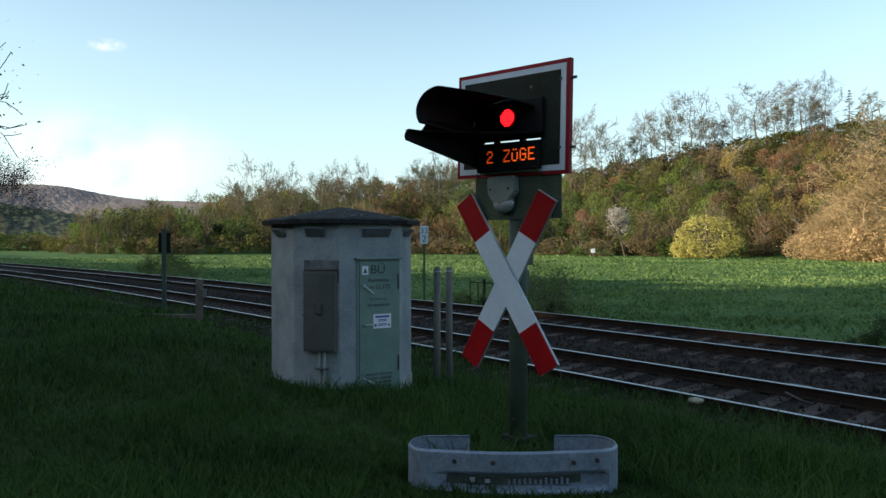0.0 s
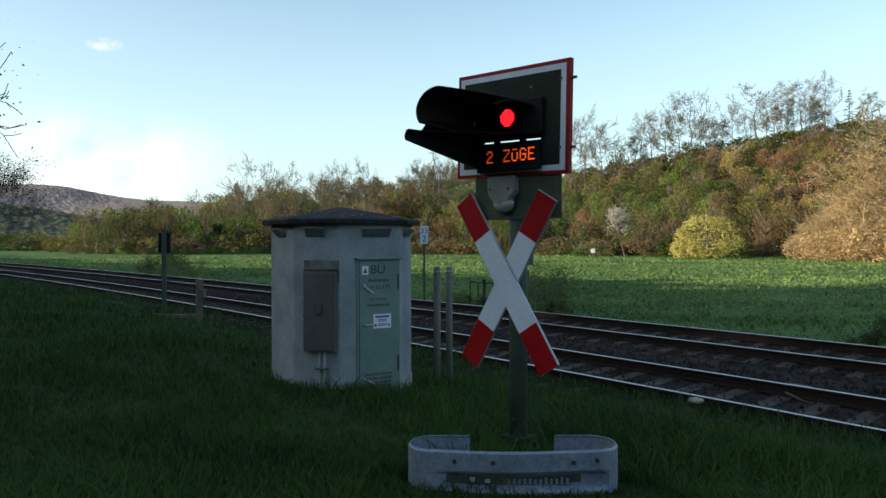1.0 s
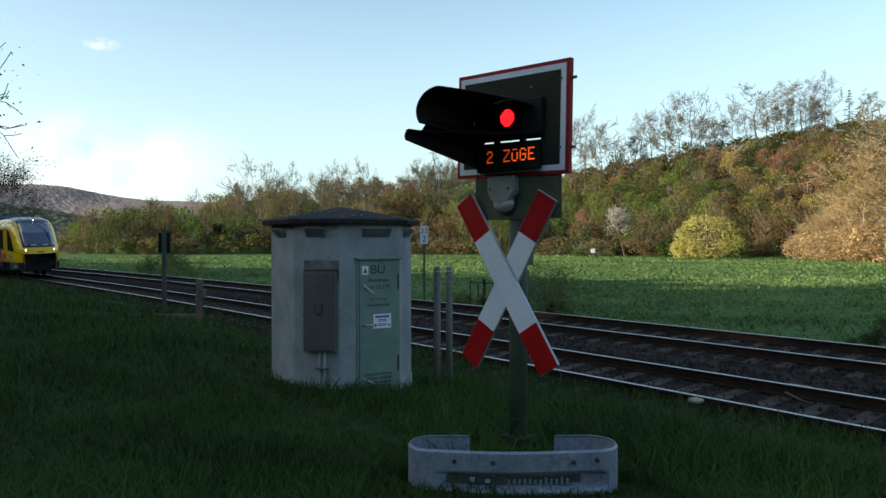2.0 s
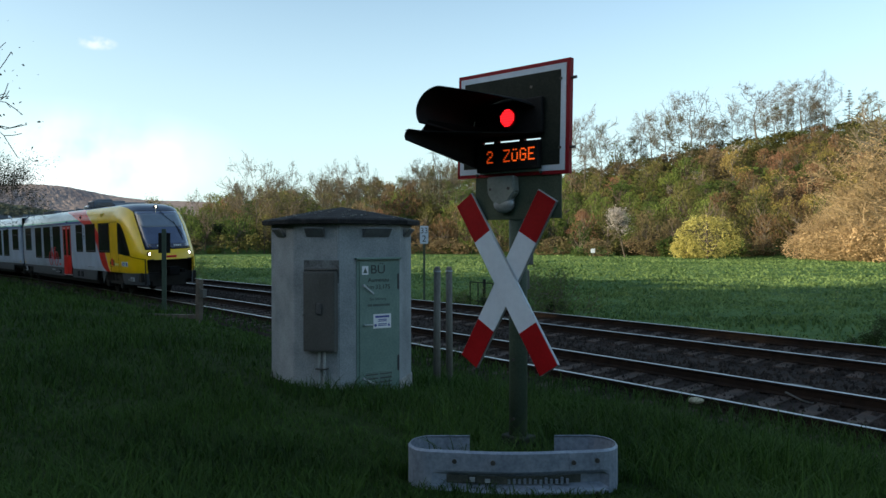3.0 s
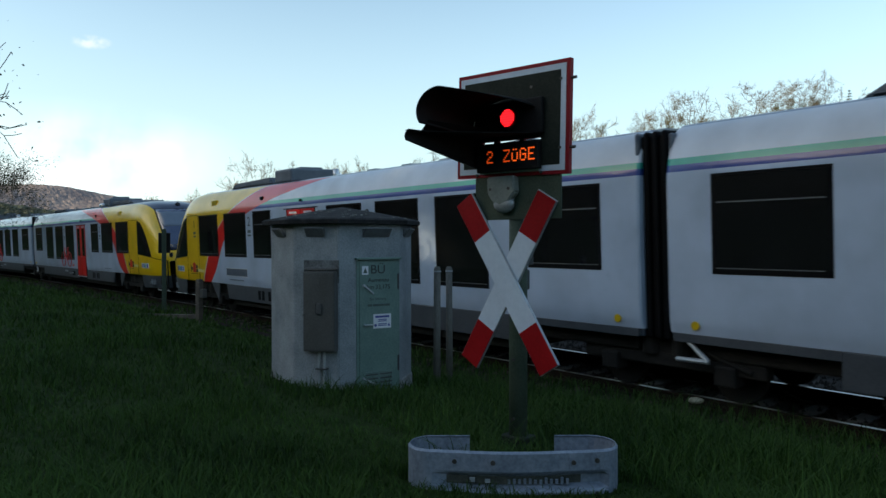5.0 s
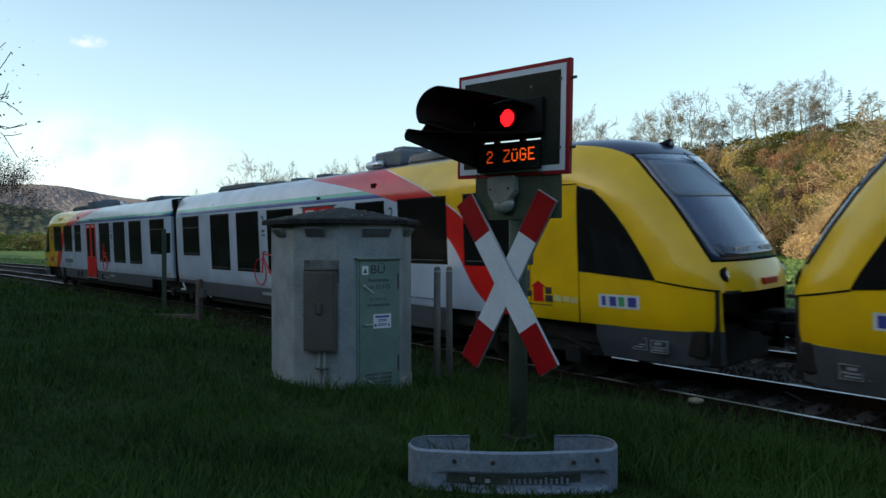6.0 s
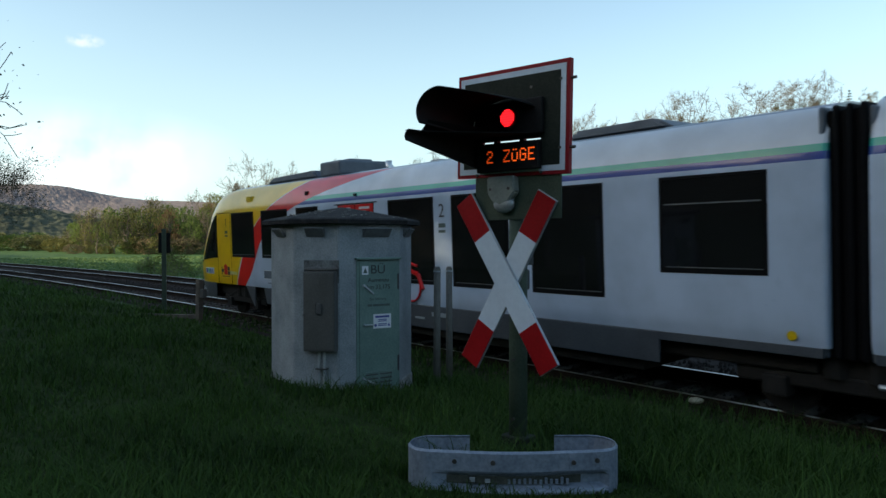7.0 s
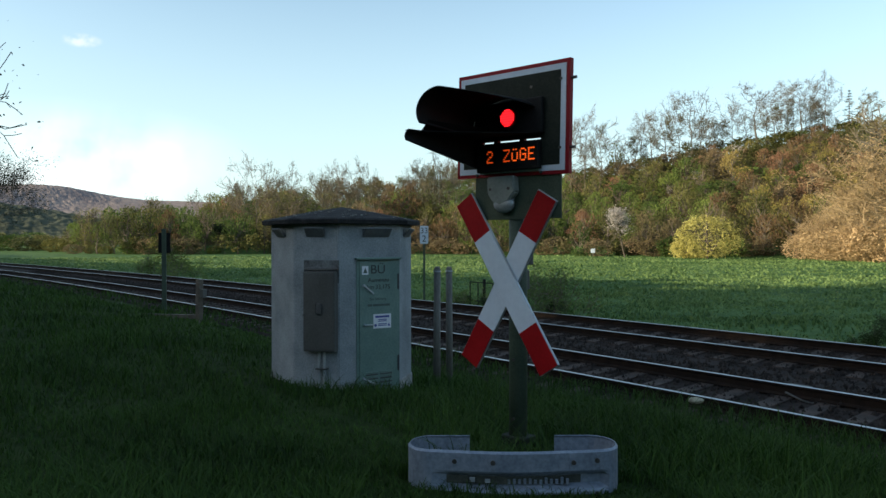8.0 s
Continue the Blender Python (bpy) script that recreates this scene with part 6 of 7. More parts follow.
def plant_woods():
    rnd = random.Random(77)
    # slope round the meadow: the nearest as trees of their own, the wood behind them as one
    spots, cells = [], {}
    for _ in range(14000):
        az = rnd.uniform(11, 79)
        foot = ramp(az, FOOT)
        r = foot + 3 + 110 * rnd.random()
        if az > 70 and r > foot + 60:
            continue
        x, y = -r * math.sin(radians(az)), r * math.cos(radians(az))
        gap = 5.6 if r < foot + 40 else 6.6
        key = (int(x // 6), int(y // 6))
        near = [q for i in (-1, 0, 1) for j in (-1, 0, 1) for q in cells.get((key[0] + i, key[1] + j), [])]
        if any((x - a) ** 2 + (y - b) ** 2 < gap * gap for a, b in near):
            continue
        cells.setdefault(key, []).append((x, y))
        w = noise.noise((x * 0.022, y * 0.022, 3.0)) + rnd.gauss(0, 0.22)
        # the right of the slope gets the leaves coloured as if sunlit
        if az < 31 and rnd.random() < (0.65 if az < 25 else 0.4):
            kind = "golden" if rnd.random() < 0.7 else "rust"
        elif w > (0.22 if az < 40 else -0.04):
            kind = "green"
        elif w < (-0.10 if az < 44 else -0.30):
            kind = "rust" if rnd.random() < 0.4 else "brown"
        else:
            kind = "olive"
        if az > 44 and rnd.random() < 0.15:
            kind = "sparse"
        if rnd.random() < 0.02:
            kind = "dark"
        i = 0 if kind == "dark" else rnd.randrange(3)
        s = rnd.uniform(0.6, 0.95) * (1.25 if az > 45 else 1.0)
        if az > 77:
            s *= 0.8
        if (r - foot) > 70 and az < 46:
            s *= 0.5
        spots.append((r - foot, kind, i, x, y, s, rnd.uniform(0, 6.28), rnd.uniform(0.95, 1.25)))
    spots.sort()
    # undergrowth that closes the upper slope
    low = []
    for _ in range(6000):
        az = rnd.uniform(9, 46)
        r = ramp(az, FOOT) + rnd.uniform(22, 112)
        x, y = -r * math.sin(radians(az)), r * math.cos(radians(az))
        if any((x - q[2]) ** 2 + (y - q[3]) ** 2 < 48 for q in low):
            continue
        w = noise.noise((x * 0.03, y * 0.03, 8.0)) + rnd.gauss(0, 0.2)
        low.append(("cover", 1 if w > 0.18 else 2 if w < -0.08 else 0, x, y, rnd.uniform(0.55, 1.1), rnd.uniform(0, 6.28), 1.2))
        if len(low) > 180:
            break
    joined("undergrowth", low, "dense olive and brown undergrowth on the slope")
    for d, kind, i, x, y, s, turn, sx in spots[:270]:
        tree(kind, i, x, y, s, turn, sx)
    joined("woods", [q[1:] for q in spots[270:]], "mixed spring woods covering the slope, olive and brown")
    # low growth along the meadow's edge
    az = 14.0
    while az < 80:
        r = ramp(az, FOOT) + rnd.uniform(-3, 8)
        x, y = -r * math.sin(radians(az)), r * math.cos(radians(az))
        if rnd.random() < 0.4:
            tree("bush", rnd.randrange(3), x, y, rnd.uniform(0.6, 1.1), rnd.uniform(0, 6.28), 1.2)
        else:
            tree("scrub", 2 if rnd.random() < 0.45 else rnd.randrange(2), x, y, rnd.uniform(0.45, 0.95), rnd.uniform(0, 6.28), 1.15)
        az += rnd.uniform(0.6, 1.3)
    # tall trees along the ridge, against the sky
    ridge = [(1035, 232, 25, "oak", 0.8), (1066, 236, 22, "budding", 0.55), (1092, 234, 17, "olive", 0.6), (1122, 240, 14, "budding", 0.9), (1153, 236, 19.5, "oak", 0.75), (1180, 238, 18, "budding", 0.9),
             (1222, 230, 22, "oak", 0.95), (1204, 240, 17, "budding", 0.8), (1262, 240, 13, "budding", 1.1), (1280, 242, 12, "budding", 0.9), (1295, 238, 15, "oak", 0.6), (1318, 242, 13, "budding", 0.8), (1340, 230, 19.5, "oak", 1.3), (1372, 236, 14, "budding", 1.0),
             (1392, 240, 12.5, "budding", 0.7), (1416, 230, 18, "oak", 1.05), (1436, 236, 14, "oak", 0.7), (1456, 230, 18.5, "oak", 0.85), (1478, 240, 9, "brown", 0.7), (1545, 226, 13, "budding", 0.9), (1010, 232, 24, "oak", 0.75), (1240, 236, 15, "budding", 0.9), (1135, 240, 16, "oak", 0.8),
             (1108, 238, 13, "budding", 0.8), (1250, 240, 12, "oak", 0.8), (1356, 240, 15, "oak", 0.8), (1405, 238, 15, "budding", 0.7), (1426, 240, 14, "budding", 0.6), (1446, 238, 14, "budding", 0.6), (1466, 240, 11, "budding", 0.6),
             (455, 213, 23.5, "oak", 0.72), (425, 216, 18, "oak", 0.5), (512, 212, 21.5, "oak", 0.6), (545, 222, 14, "budding", 1.0), (600, 226, 22.5, "oak", 0.55), (636, 226, 22.5, "oak", 0.55), (572, 226, 18, "oak", 0.5), (668, 228, 14, "brown", 1.0), (690, 232, 15, "rust", 1.0),
             (720, 228, 19, "rust", 1.0), (750, 230, 22, "budding", 0.9), (782, 226, 23.5, "oak", 0.65), (765, 228, 21, "budding", 0.8), (735, 230, 21, "oak", 0.6), (812, 228, 21, "oak", 0.6), (345, 240, 14, "oak", 0.6)]
    for px, depth, h, kind, sx in ridge:
        x, y = polar(side_of(px), depth)
        base = {"oak": 16, "budding": 15, "olive": 13, "brown": 13, "rust": 12}[kind]
        tree(kind, rnd.randrange(3), x, y, h / base * (0.93 if px > 900 else 1.0), rnd.uniform(0, 6.28), sx, "trees along the ridge")
    for px, depth, h in ((1502, 236, 17), (1520, 240, 10), (1447, 238, 13), (220, 205, 14)):
        x, y = polar(side_of(px), depth)
        conifer(x, y, h, rnd)
    # single trees that stand out
    x, y = polar(side_of(1252), 138)
    tree("willow", 0, x, y, 0.98, 0.4, 1.0, "single trees by the meadow")
    x, y = polar(side_of(1215), 141)
    tree("willow", 1, x, y, 0.7, 2.0, 1.0, "single trees by the meadow")
    x, y = polar(side_of(1107), 150)
    tree("blossom", 0, x, y, 1.15, 0.3, 0.8, "single trees by the meadow")
    x, y = polar(side_of(1300), 215)
    tree("blossom", 0, x, y, 0.75, 1.3, 1.1, "single trees by the meadow")
    for px, depth, k in ((1226, 207, 0.6), (1186, 205, 0.5)):
        x, y = polar(side_of(px), depth)
        tree("blossom", 0, x, y, k, rnd.uniform(0, 6.28), 1.2, "single trees by the meadow")
    x, y = polar(side_of(505), 205)
    tree("blossom", 0, x, y, 0.8, 1.0, 1.0, "single trees by the meadow")
    for px, depth, s in ((1455, 128, 0.75), (1500, 124, 1.0), (1545, 118, 1.25), (1575, 112, 1.5), (1600, 108, 1.9), (1560, 128, 1.4), (1520, 132, 1.2), (1475, 133, 0.95), (1440, 136, 0.6)):
        x, y = polar(side_of(px), depth)
        tree("tan", rnd.randrange(3), x, y, s, rnd.uniform(0, 6.28), 1.15, "single trees by the meadow")
    x, y = polar(side_of(1578), 116)
    tree("bare", 1, x, y, 1.8, 0.9, 0.9, "single trees by the meadow")
    for px, depth, s in ((1430, 130, 0.85), (1470, 124, 1.0), (1505, 120, 1.1), (1530, 116, 1.1), (1565, 112, 1.2), (1450, 134, 1.1), (1490, 130, 1.3)):
        x, y = polar(side_of(px), depth)
        tree("scrub", 3, x, y, s, rnd.uniform(0, 6.28), 1.2, "single trees by the meadow")
    # hedges out on the valley floor
    for px, depth, k, s in ((10, 250, "scrub", 1.2), (45, 245, "scrub", 1.0), (80, 250, "scrub", 1.1), (30, 330, "green", 0.55), (70, 340, "green", 0.5), (120, 300, "olive", 0.55), (100, 235, "scrub", 0.9), (150, 240, "olive", 0.7), (5, 320, "olive", 0.55), (170, 300, "green", 0.8), (60, 290, "scrub", 1.3), (-15, 260, "scrub", 1.3), (130, 232, "scrub", 1.0)):
        x, y = polar(side_of(px), depth)
        tree(k, rnd.randrange(2), x, y, s, rnd.uniform(0, 6.28), 1.2, "hedges in the valley")
    # by the line
    for px, depth, k, s in ((975, 23.0, 0, 0.95), (950, 24.5, 1, 0.7), (830, 27.0, 0, 0.55), (300, 50.5, 1, 1.2), (330, 49.0, 0, 0.9), (265, 53, 1, 0.9), (470, 42, 0, 0.35), (440, 43, 1, 0.3)):
        x, y = polar(side_of(px), depth)
        tree("shrub", k, x, y, s, rnd.uniform(0, 6.28), 1.0, "shrubs by the line")
    for px, depth, s in ((1545, 17.3, 0.5), (1585, 16.8, 0.7), (1510, 17.9, 0.35), (1562, 18.4, 0.5), (985, 23.5, 0.5), (860, 26.5, 0.5), (820, 27.5, 0.5)):
        x, y = polar(side_of(px), depth)
        tree("bramble", 0, x, y, s, rnd.uniform(0, 6.28), 1.1, "shrubs by the line")
    tree("twiggy", 0, -43.0, 3.3, 0.68, 0.6, 1.1, "trees near the line")
    x, y = polar(side_of(-352), 12)
    tree("twiggy", 1, x, y, 0.9, 1.0, 0.8, "trees near the line")
    # unseen wood added behind and beside the road, so that its shade lies over the line
    spots = []
    for _ in range(5000):
        x, y = rnd.uniform(-250, 110), rnd.uniform(-105, -9)
        if y > (-32 if x > -30 else -20 if x > -75 else -10):
            continue
        if -16 < x < 9 and y > -62:
            continue
        if any((x - q[2]) ** 2 + (y - q[3]) ** 2 < 90 for q in spots):
            continue
        spots.append(("shade", 0, x, y, rnd.uniform(0.5, 1.0) * (1 + 0.4 * noise.noise(((x * 0.925 - y * 0.38) * 0.16, 7.0, 1.0))), rnd.uniform(0, 6.28), 1.5))
    joined("near_woods", spots, "unseen leafy wood behind the crossing, added for its shade")


def conifer(x, y, h, rnd):
    t = new("conifer")
    t.matrix_world = Matrix.Translation((x, y, ground_z(x, y) - 0.1))
    tagged(t, "slim dark conifer on the ridge", "tree", "trees along the ridge")
    segs = [(Vector((0, 0, 0)), Vector((0, 0, h)), h * 0.014, 0.02)]
    tips = []
    z = h * 0.3
    while z < h * 0.98:
        n = 5
        L = (h - z) * 0.24 + 0.15
        for i in range(n):
            a = rnd.uniform(0, 6.28)
            e = Vector((L * math.cos(a), L * math.sin(a), z - L * 0.25))
            segs.append((Vector((0, 0, z)), e, 0.05, 0.015))
            for k in (0.5, 0.75, 1.0):
                tips.append(Vector((0, 0, z)).lerp(e, k))
        z += h * 0.05
    o = new("trunk", raw("trunk", tube_mesh(segs), M_BARK))
    o.parent = t
    o = new("crown", raw("crown", leaf_mesh(rnd, tips, 5, 0.2, 0.16, 0.5), L_DARK))
    o.parent = t


plant_woods()


def old_fence():
    f = thing("metal_fence", Matrix.Identity(4), "rusty dark metal fence panel beyond the far track", "fence")
    feet = [Vector((*polar(side_of(px), 27.5), 0)) for px in (832, 846, 857, 872)]
    for i, p in enumerate(feet):
        z = ground_z(p.x, p.y)
        part("post", rod(bmesh.new(), (p.x, p.y, z - 0.2), (p.x, p.y, z + (1.42 if i == 2 else 1.3)), 0.06 if i == 2 else 0.022, 8), M_UNDER, f)
    for h in (0.55, 1.28):
        for p, q in zip(feet, feet[1:]):
            part("rail", rod(bmesh.new(), (p.x, p.y, ground_z(p.x, p.y) + h), (q.x, q.y, ground_z(q.x, q.y) + h), 0.018, 6), M_UNDER, f)


old_fence()


def far_hill(name, dist, depth, heights, bump, material, label, seed):
    """A distant wooded ridge across the end of the valley; its canopy is lumpy."""
    verts, faces = [], []
    na, nr = 620, 60
    for j in range(nr + 1):
        for i in range(na + 1):
            az = 58 + 62 * i / na
            r = dist + depth * j / nr
            x, y = -r * math.sin(radians(az)), r * math.cos(radians(az))
            t = j / nr
            top = ramp(az, heights) * smooth01(t * 1.15)
            z = -2 + top + bump * (noise.noise((x / 12, y / 12, seed)) + 0.9 * noise.noise((x / 5, y / 5, seed))) * (1 if j else 0) + 0.12 * top * noise.noise((x / 160, y / 160, seed))
            verts.append((x, y, z))
    n = na + 1
    for j in range(nr):
        for i in range(na):
            a = j * n + i
            faces.append((a, a + 1, a + n + 1, a + n))
    ob = link_mesh(name, verts, faces, material, None, False)
    tagged(ob, label, "hill", "", "structure")


# Distance haze is put into the pale far colour, shade into the dark near one.
M_FAR = mat("hazed_bare_woods", (0.15, 0.125, 0.13), (0.30, 0.24, 0.215), 0.95, 0, 0.012, 0, 0.12, spec=0.1)
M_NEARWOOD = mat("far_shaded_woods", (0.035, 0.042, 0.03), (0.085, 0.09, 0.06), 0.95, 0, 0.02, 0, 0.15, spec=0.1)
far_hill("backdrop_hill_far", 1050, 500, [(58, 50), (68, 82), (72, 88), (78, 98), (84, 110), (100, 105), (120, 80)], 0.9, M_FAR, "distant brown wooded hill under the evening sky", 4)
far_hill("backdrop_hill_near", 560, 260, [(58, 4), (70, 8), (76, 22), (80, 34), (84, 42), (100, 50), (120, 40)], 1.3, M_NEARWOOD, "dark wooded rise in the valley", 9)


# ---- grass, stones ----
def grass():
    rnd = np.random.RandomState(4)
    N = 190000
    u = rnd.rand(N)
    r = 2.4 * (80 / 2.4) ** (u ** 1.15)
    az = np.radians(rnd.uniform(14, 90, N))
    x, y = -r * np.sin(az), r * np.cos(az)
    v = y - MID - BEND / 2 * x * x
    keep = (v < -0.81 + rnd.uniform(-0.35, 0.0, N)) & ~((np.abs(x + 8.383) < 0.8) & (np.abs(y - 4.878) < 0.8))
    x, y, r = x[keep], y[keep], r[keep]
    # a verge of rough growth beyond the far track
    M = 16000
    x2 = rnd.uniform(-60, 8, M)
    v2 = GAP + 1.9 + np.abs(rnd.normal(0, 1.3, M))
    y2 = MID + v2 + BEND / 2 * x2 * x2
    x, y = np.concatenate([x, x2]), np.concatenate([y, y2])
    r = np.concatenate([r, np.hypot(x2, y2)])
    # tufts out on the meadow
    K = 150000
    r3 = 24 * (175 / 24) ** rnd.rand(K)
    a3 = np.radians(rnd.uniform(12, 84, K))
    x3, y3 = -r3 * np.sin(a3), r3 * np.cos(a3)
    ok = (y3 - MID - BEND / 2 * x3 * x3 > GAP + 3)
    # they stand in long drifts across the meadow, which imitate its streaks of shade
    drift = np.array([noise.noise(((a * 0.62 + b * 0.78) * 0.035, (b * 0.62 - a * 0.78) * 0.30, 4.0)) for a, b in zip(x3.tolist(), y3.tolist())])
    ok &= drift > rnd.uniform(-0.75, 0.2, K)
    T = int(ok.sum())
    x, y, r = np.concatenate([x3[ok], x]), np.concatenate([y3[ok], y]), np.concatenate([r3[ok], r])
    n = len(x)
    verts = np.zeros((n, 5, 3))
    z = np.array([ground_z(float(a), float(b)) for a, b in zip(x, y)])
    off = y - MID - BEND / 2 * x * x
    edge = (off > -1.9) & (off < 0)
    z[edge] = np.maximum(z[edge], -0.15 + np.minimum(0.0, off[edge] + 1.35) * 0.2)
    patch = np.array([noise.noise((float(a) * 0.8, float(b) * 0.8, 1.0)) for a, b in zip(x, y)])
    wide_patch = np.array([noise.noise((float(a) * 0.22, float(b) * 0.22, 5.0)) for a, b in zip(x, y)])
    h = (0.09 + 0.15 * rnd.rand(n)) * np.clip(1 + 0.9 * patch + 0.9 * wide_patch, 0.35, 2.2) + 0.015
    hut = np.hypot(x + 8.383, y - 4.878)
    h *= np.clip(0.7 + (hut - 1.0) / 1.2, 0.7, 1.0) + 0.5 * np.exp(-((x + 8.55) ** 2 + (y - 3.95) ** 2) / 0.15)
    h[:T] *= 0.62 + 0.8 * np.maximum(0, patch[:T])
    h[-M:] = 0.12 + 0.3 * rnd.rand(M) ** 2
    gx, gy = (x + 3.385) * 0.6211 + (y - 3.285) * 0.7837, -(x + 3.385) * 0.7837 + (y - 3.285) * 0.6211
    h[(np.abs(gx) < 1.0) & (gy < 0.1) & (gy > -1.6)] *= 0.35
    worn = np.abs(y - 3.32 - 0.06 * np.sin(x * 2.0) - np.maximum(0, -7.0 - x) * 0.15) < 0.16 + 0.10 * patch
    h[worn & (x < -4.7) & (x > -12)] *= 0.4
    tall = rnd.rand(n) < 0.06
    h[tall] *= 1.8
    w = np.maximum(0.0042, r * 0.0006) * (0.7 + 0.6 * rnd.rand(n))
    w[:T] *= 1.9
    a = rnd.rand(n) * 2 * np.pi
    lean = h * (0.25 + 0.6 * rnd.rand(n))
    b = a + np.pi / 2 + rnd.normal(0, 0.5, n)
    dx, dy = np.cos(a) * w, np.sin(a) * w
    lx, ly = np.cos(b) * lean, np.sin(b) * lean
    for i, (t, k) in enumerate(((0, 1), (0, -1), (0.55, 0.8), (0.55, -0.8), (1, 0))):
        verts[:, i, 0] = x + dx * k + lx * t * t
        verts[:, i, 1] = y + dy * k + ly * t * t
        verts[:, i, 2] = z - 0.01 + h * t * (1 - 0.25 * t)
    blades("meadow_tufts", verts[:T], M_TUFT, "green tufts of grass on the open meadow")
    blades("grass", verts[T:], M_BLADE, "long green verge grass, coloured darker for the shade")


def blades(name, verts, material, label):
    n = len(verts)
    base = np.arange(n)[:, None] * 5
    tris = np.concatenate([base + np.array([[0, 1, 3]]), base + np.array([[0, 3, 2]]), base + np.array([[2, 3, 4]])], axis=0)
    me = bpy.data.meshes.new(name)
    me.vertices.add(n * 5)
    me.vertices.foreach_set("co", verts.reshape(-1))
    k = len(tris)
    me.loops.add(k * 3)
    me.loops.foreach_set("vertex_index", tris.reshape(-1).astype(np.int32))
    me.polygons.add(k)
    me.polygons.foreach_set("loop_start", np.arange(0, 3 * k, 3, dtype=np.int32))
    me.update(calc_edges=True)
    me.materials.append(material)
    tagged(new(name, me), label, "grass", "", "stuff")


grass()


def ballast():
    rnd = np.random.RandomState(9)
    oc = np.array([(1, 0, -0.5), (-1, 0, -0.5), (0, 1, -0.5), (0, -1, -0.5), (0, 0, 0.9)], float)
    tri = np.array([(0, 2, 4), (2, 1, 4), (1, 3, 4), (3, 0, 4)])
    n = 60000
    x = 12 - 80 * rnd.rand(n) ** 1.5
    off = rnd.uniform(-1.55, GAP + 1.9, n)
    cy = MID + BEND / 2 * x * x
    near = off < GAP / 2
    c = np.where(near, 0, GAP)
    d = off - c
    tilt = np.where(near, 0.0415, 0.0594)
    z = np.where(near, 0, 0.10) + d * tilt - 0.185 - np.maximum(0, np.abs(d) - 1.3) * 0.02 - np.where((off < -1.3) | (off > GAP + 1.3), (np.abs(d) - 1.3) * 0.5, 0)
    z += rnd.normal(0, 0.012, n)
    s = 0.036 * (0.6 + 0.9 * rnd.rand(n))
    v = oc[None] * (s[:, None, None] * (0.6 + 0.7 * rnd.rand(n, 5, 1)))
    v += rnd.normal(0, 0.007, (n, 5, 3))
    v += np.stack([x, cy + off, z], -1)[:, None]
    f = tri[None] + (np.arange(n) * 5)[:, None, None]
    me = bpy.data.meshes.new("ballast_stones")
    me.vertices.add(n * 5)
    me.vertices.foreach_set("co", v.reshape(-1))
    k = n * 4
    me.loops.add(k * 3)
    me.loops.foreach_set("vertex_index", f.reshape(-1).astype(np.int32))
    me.polygons.add(k)
    me.polygons.foreach_set("loop_start", np.arange(0, 3 * k, 3, dtype=np.int32))
    me.update(calc_edges=True)
    me.materials.append(M_BALLAST)
    tagged(new("ballast_stones", me), "loose dark crushed ballast stones", "ballast", "", "stuff")


ballast()


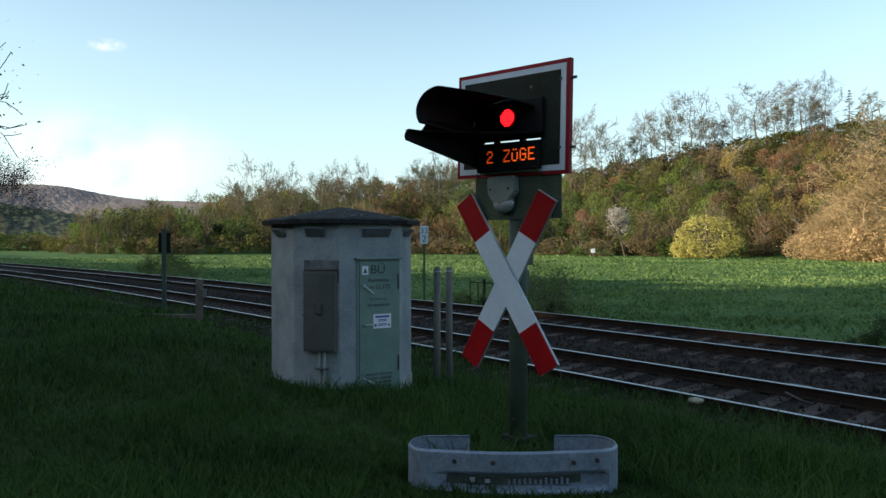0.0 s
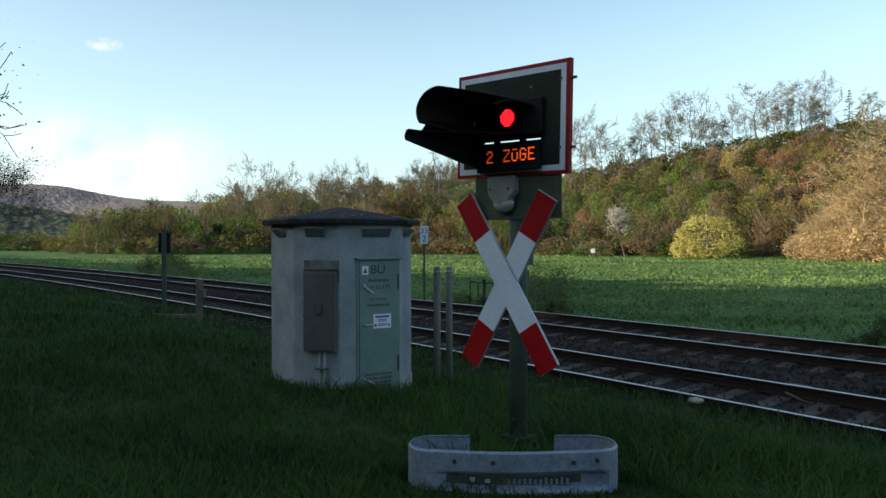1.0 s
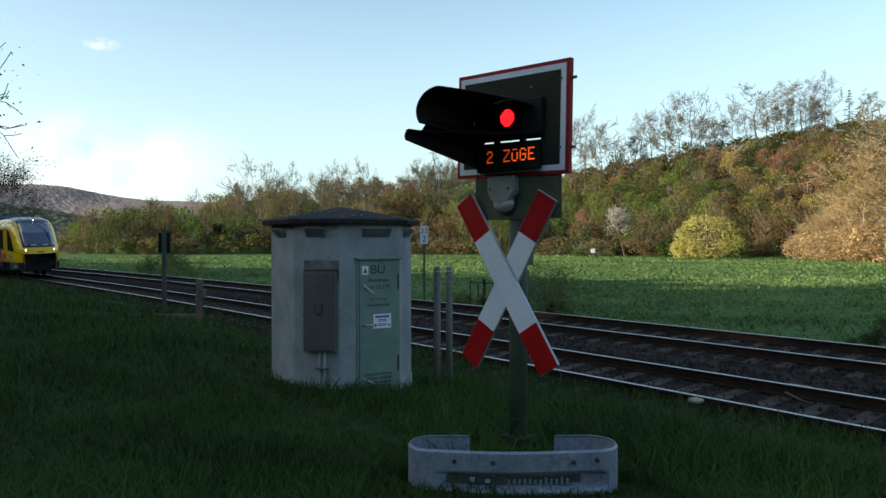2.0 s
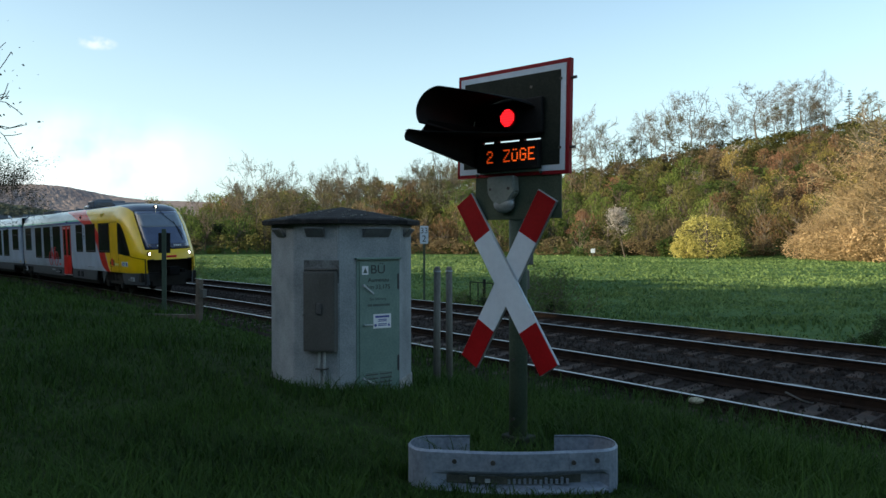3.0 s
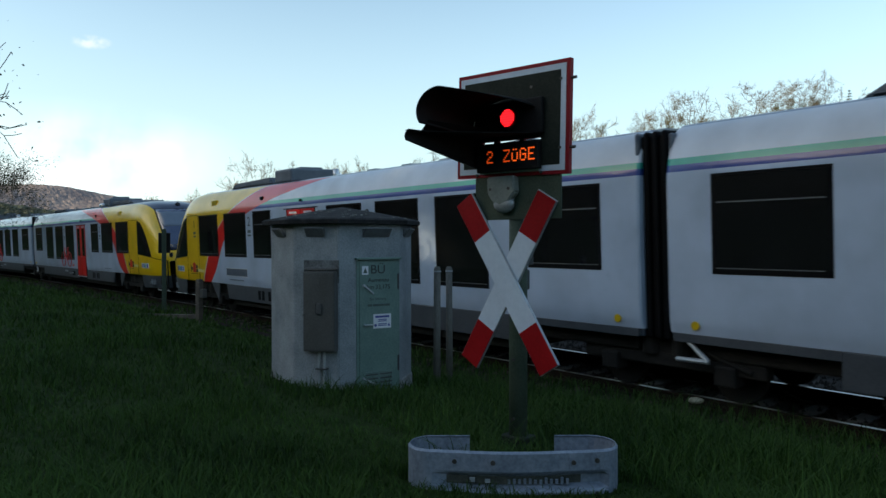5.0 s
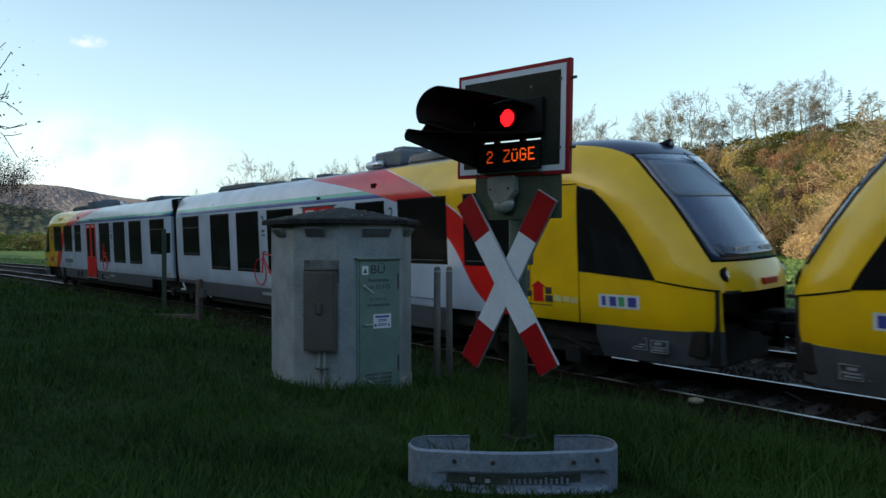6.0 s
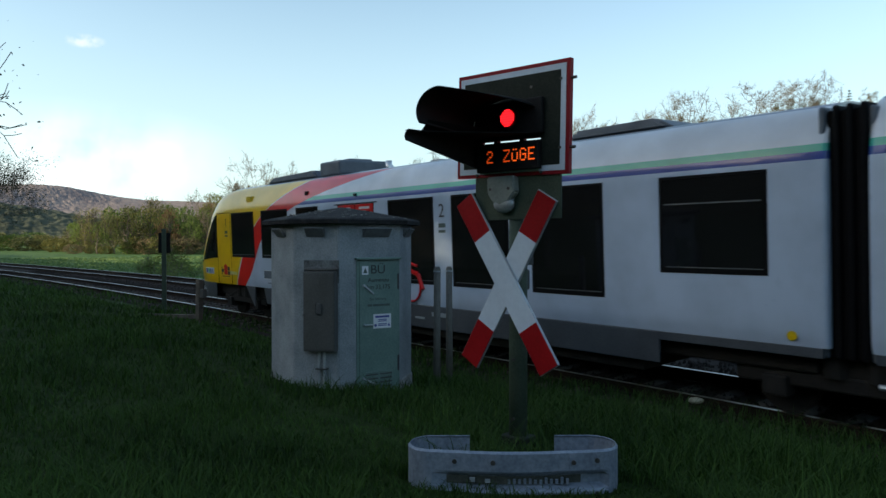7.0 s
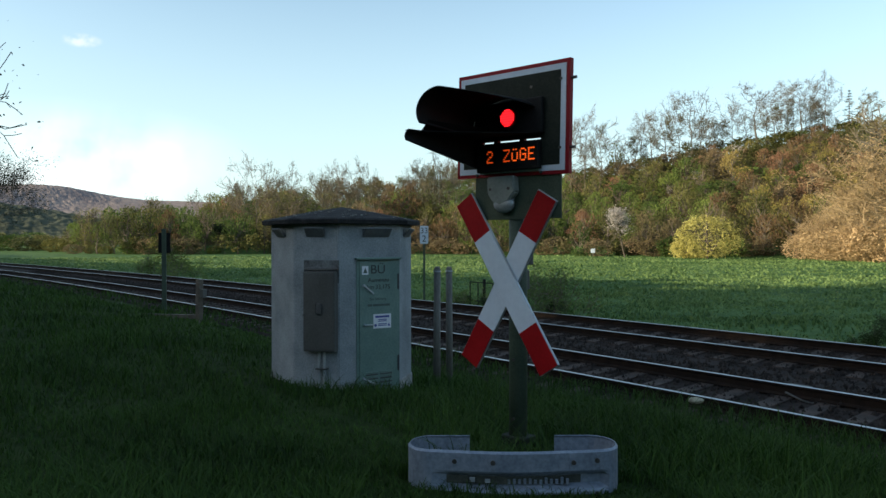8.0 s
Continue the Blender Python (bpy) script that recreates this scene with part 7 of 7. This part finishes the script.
# ---- a wisp of cloud that drifts ----
def cloud(name, sx, sz, grain, strength, label):
    m, n, l, b = nodes("thin_white_cloud")
    tc = n.new("ShaderNodeTexCoord")
    t = n.new("ShaderNodeTexNoise")
    t.inputs["Scale"].default_value, t.inputs["Detail"].default_value = grain, 6
    l.new(tc.outputs["Object"], t.inputs["Vector"])
    length = n.new("ShaderNodeVectorMath")
    length.operation = "LENGTH"
    sc = n.new("ShaderNodeMapping")
    sc.inputs["Scale"].default_value = (1 / sx, 1 / sx, 1 / sz)
    l.new(tc.outputs["Object"], sc.inputs[0])
    l.new(sc.outputs[0], length.inputs[0])
    fall = n.new("ShaderNodeMapRange")
    fall.interpolation_type = "SMOOTHSTEP"
    fall.inputs["From Min"].default_value, fall.inputs["From Max"].default_value = 1.0, 0.1
    l.new(length.outputs["Value"], fall.inputs["Value"])
    dens = n.new("ShaderNodeMapRange")
    dens.inputs["From Min"].default_value, dens.inputs["From Max"].default_value = 0.4, 0.7
    l.new(t.outputs["Fac"], dens.inputs["Value"])
    mul = n.new("ShaderNodeMath")
    mul.operation = "MULTIPLY"
    l.new(fall.outputs[0], mul.inputs[0])
    l.new(dens.outputs[0], mul.inputs[1])
    em = n.new("ShaderNodeEmission")
    em.inputs["Color"].default_value, em.inputs["Strength"].default_value = (0.95, 0.98, 1.0, 1), strength
    tr = n.new("ShaderNodeBsdfTransparent")
    ms = n.new("ShaderNodeMixShader")
    l.new(mul.outputs[0], ms.inputs[0])
    l.new(tr.outputs[0], ms.inputs[1])
    l.new(em.outputs[0], ms.inputs[2])
    l.new(ms.outputs[0], n["Material Output"].inputs["Surface"])
    bm = bmesh.new()
    bmesh.ops.create_icosphere(bm, subdivisions=4, radius=1.0)
    for v in bm.verts:
        v.co *= 1 + 0.2 * noise.noise(v.co * 2)
        v.co = Vector((v.co.x * sx, v.co.y * 4, v.co.z * sz))
    c = part(name, bm, m, None, "", True)
    c.visible_shadow = False
    return tagged(c, label, "cloud", "", "structure")


CLOUD = cloud("backdrop_cloud", 62, 24, 0.03, 0.6, "small thin white wisp of cloud drifting in the sky")
BANK = cloud("backdrop_cloud_bank", 1250, 420, 0.0012, 0.92, "bright white evening cloud bank low over the valley")
BANK.matrix_world = Matrix.Translation(Vector((*polar(side_of(60), 3600), 360))) @ pose(0, 0, 0, 0, 0, math.degrees(TURN))


# ---- what moves ----
RUN0, SPEED = -95.965, 22.184


def car_pose(t, back, flip):
    """Where a car's middle is when it lies that far behind the train's front."""
    x = RUN0 + SPEED * t - back
    p = along(x, 0.0, 0.0)
    return pose(p.x, p.y, 0, 0, 0, math.degrees(track_heading(x))) @ pose(0, 0, 0, math.degrees(CANT)) @ pose(0, 0, 0, 0, 0, 180 if flip else 0)


def motions():
    times = [0.5 * i for i in range(17)]
    for car, back, flip in CARS:
        walk(car, [(t, car_pose(t, back, flip)) for t in times])
    # the added plate turns edge-on in the dark half of each blink
    face, edge = pose(0.03, -0.180, 2.645), pose(0.03, -0.098, 2.645, 0, 0, 86)
    rows = [(0.0, face)]
    for k in range(9):
        mid = 0.05 + 0.963 * k
        for dt, m in ((0.27, face), (0.35, edge), (0.57, edge), (0.65, face)):
            if 0 < mid + dt < 7.95:
                rows.append((round(mid + dt, 3), m))
    rows.append((8.0, face))
    walk(FLASHER, rows)
    across, ahead = Vector((math.cos(TURN), math.sin(TURN), 0)), Vector((-math.sin(TURN), math.cos(TURN), 0))
    drift = []
    for t in (0.0, 4.0, 8.0):
        p = ahead * 2000 + across * (2000 * side_of(190 - 5.5 * t)) + Vector((0, 0, 2000 * (430 - 78 + t) / 1243.5))
        drift.append((t, Matrix.Translation(p) @ pose(0, 0, 0, 0, 0, math.degrees(TURN) + 20)))
    walk(CLOUD, drift)


motions()
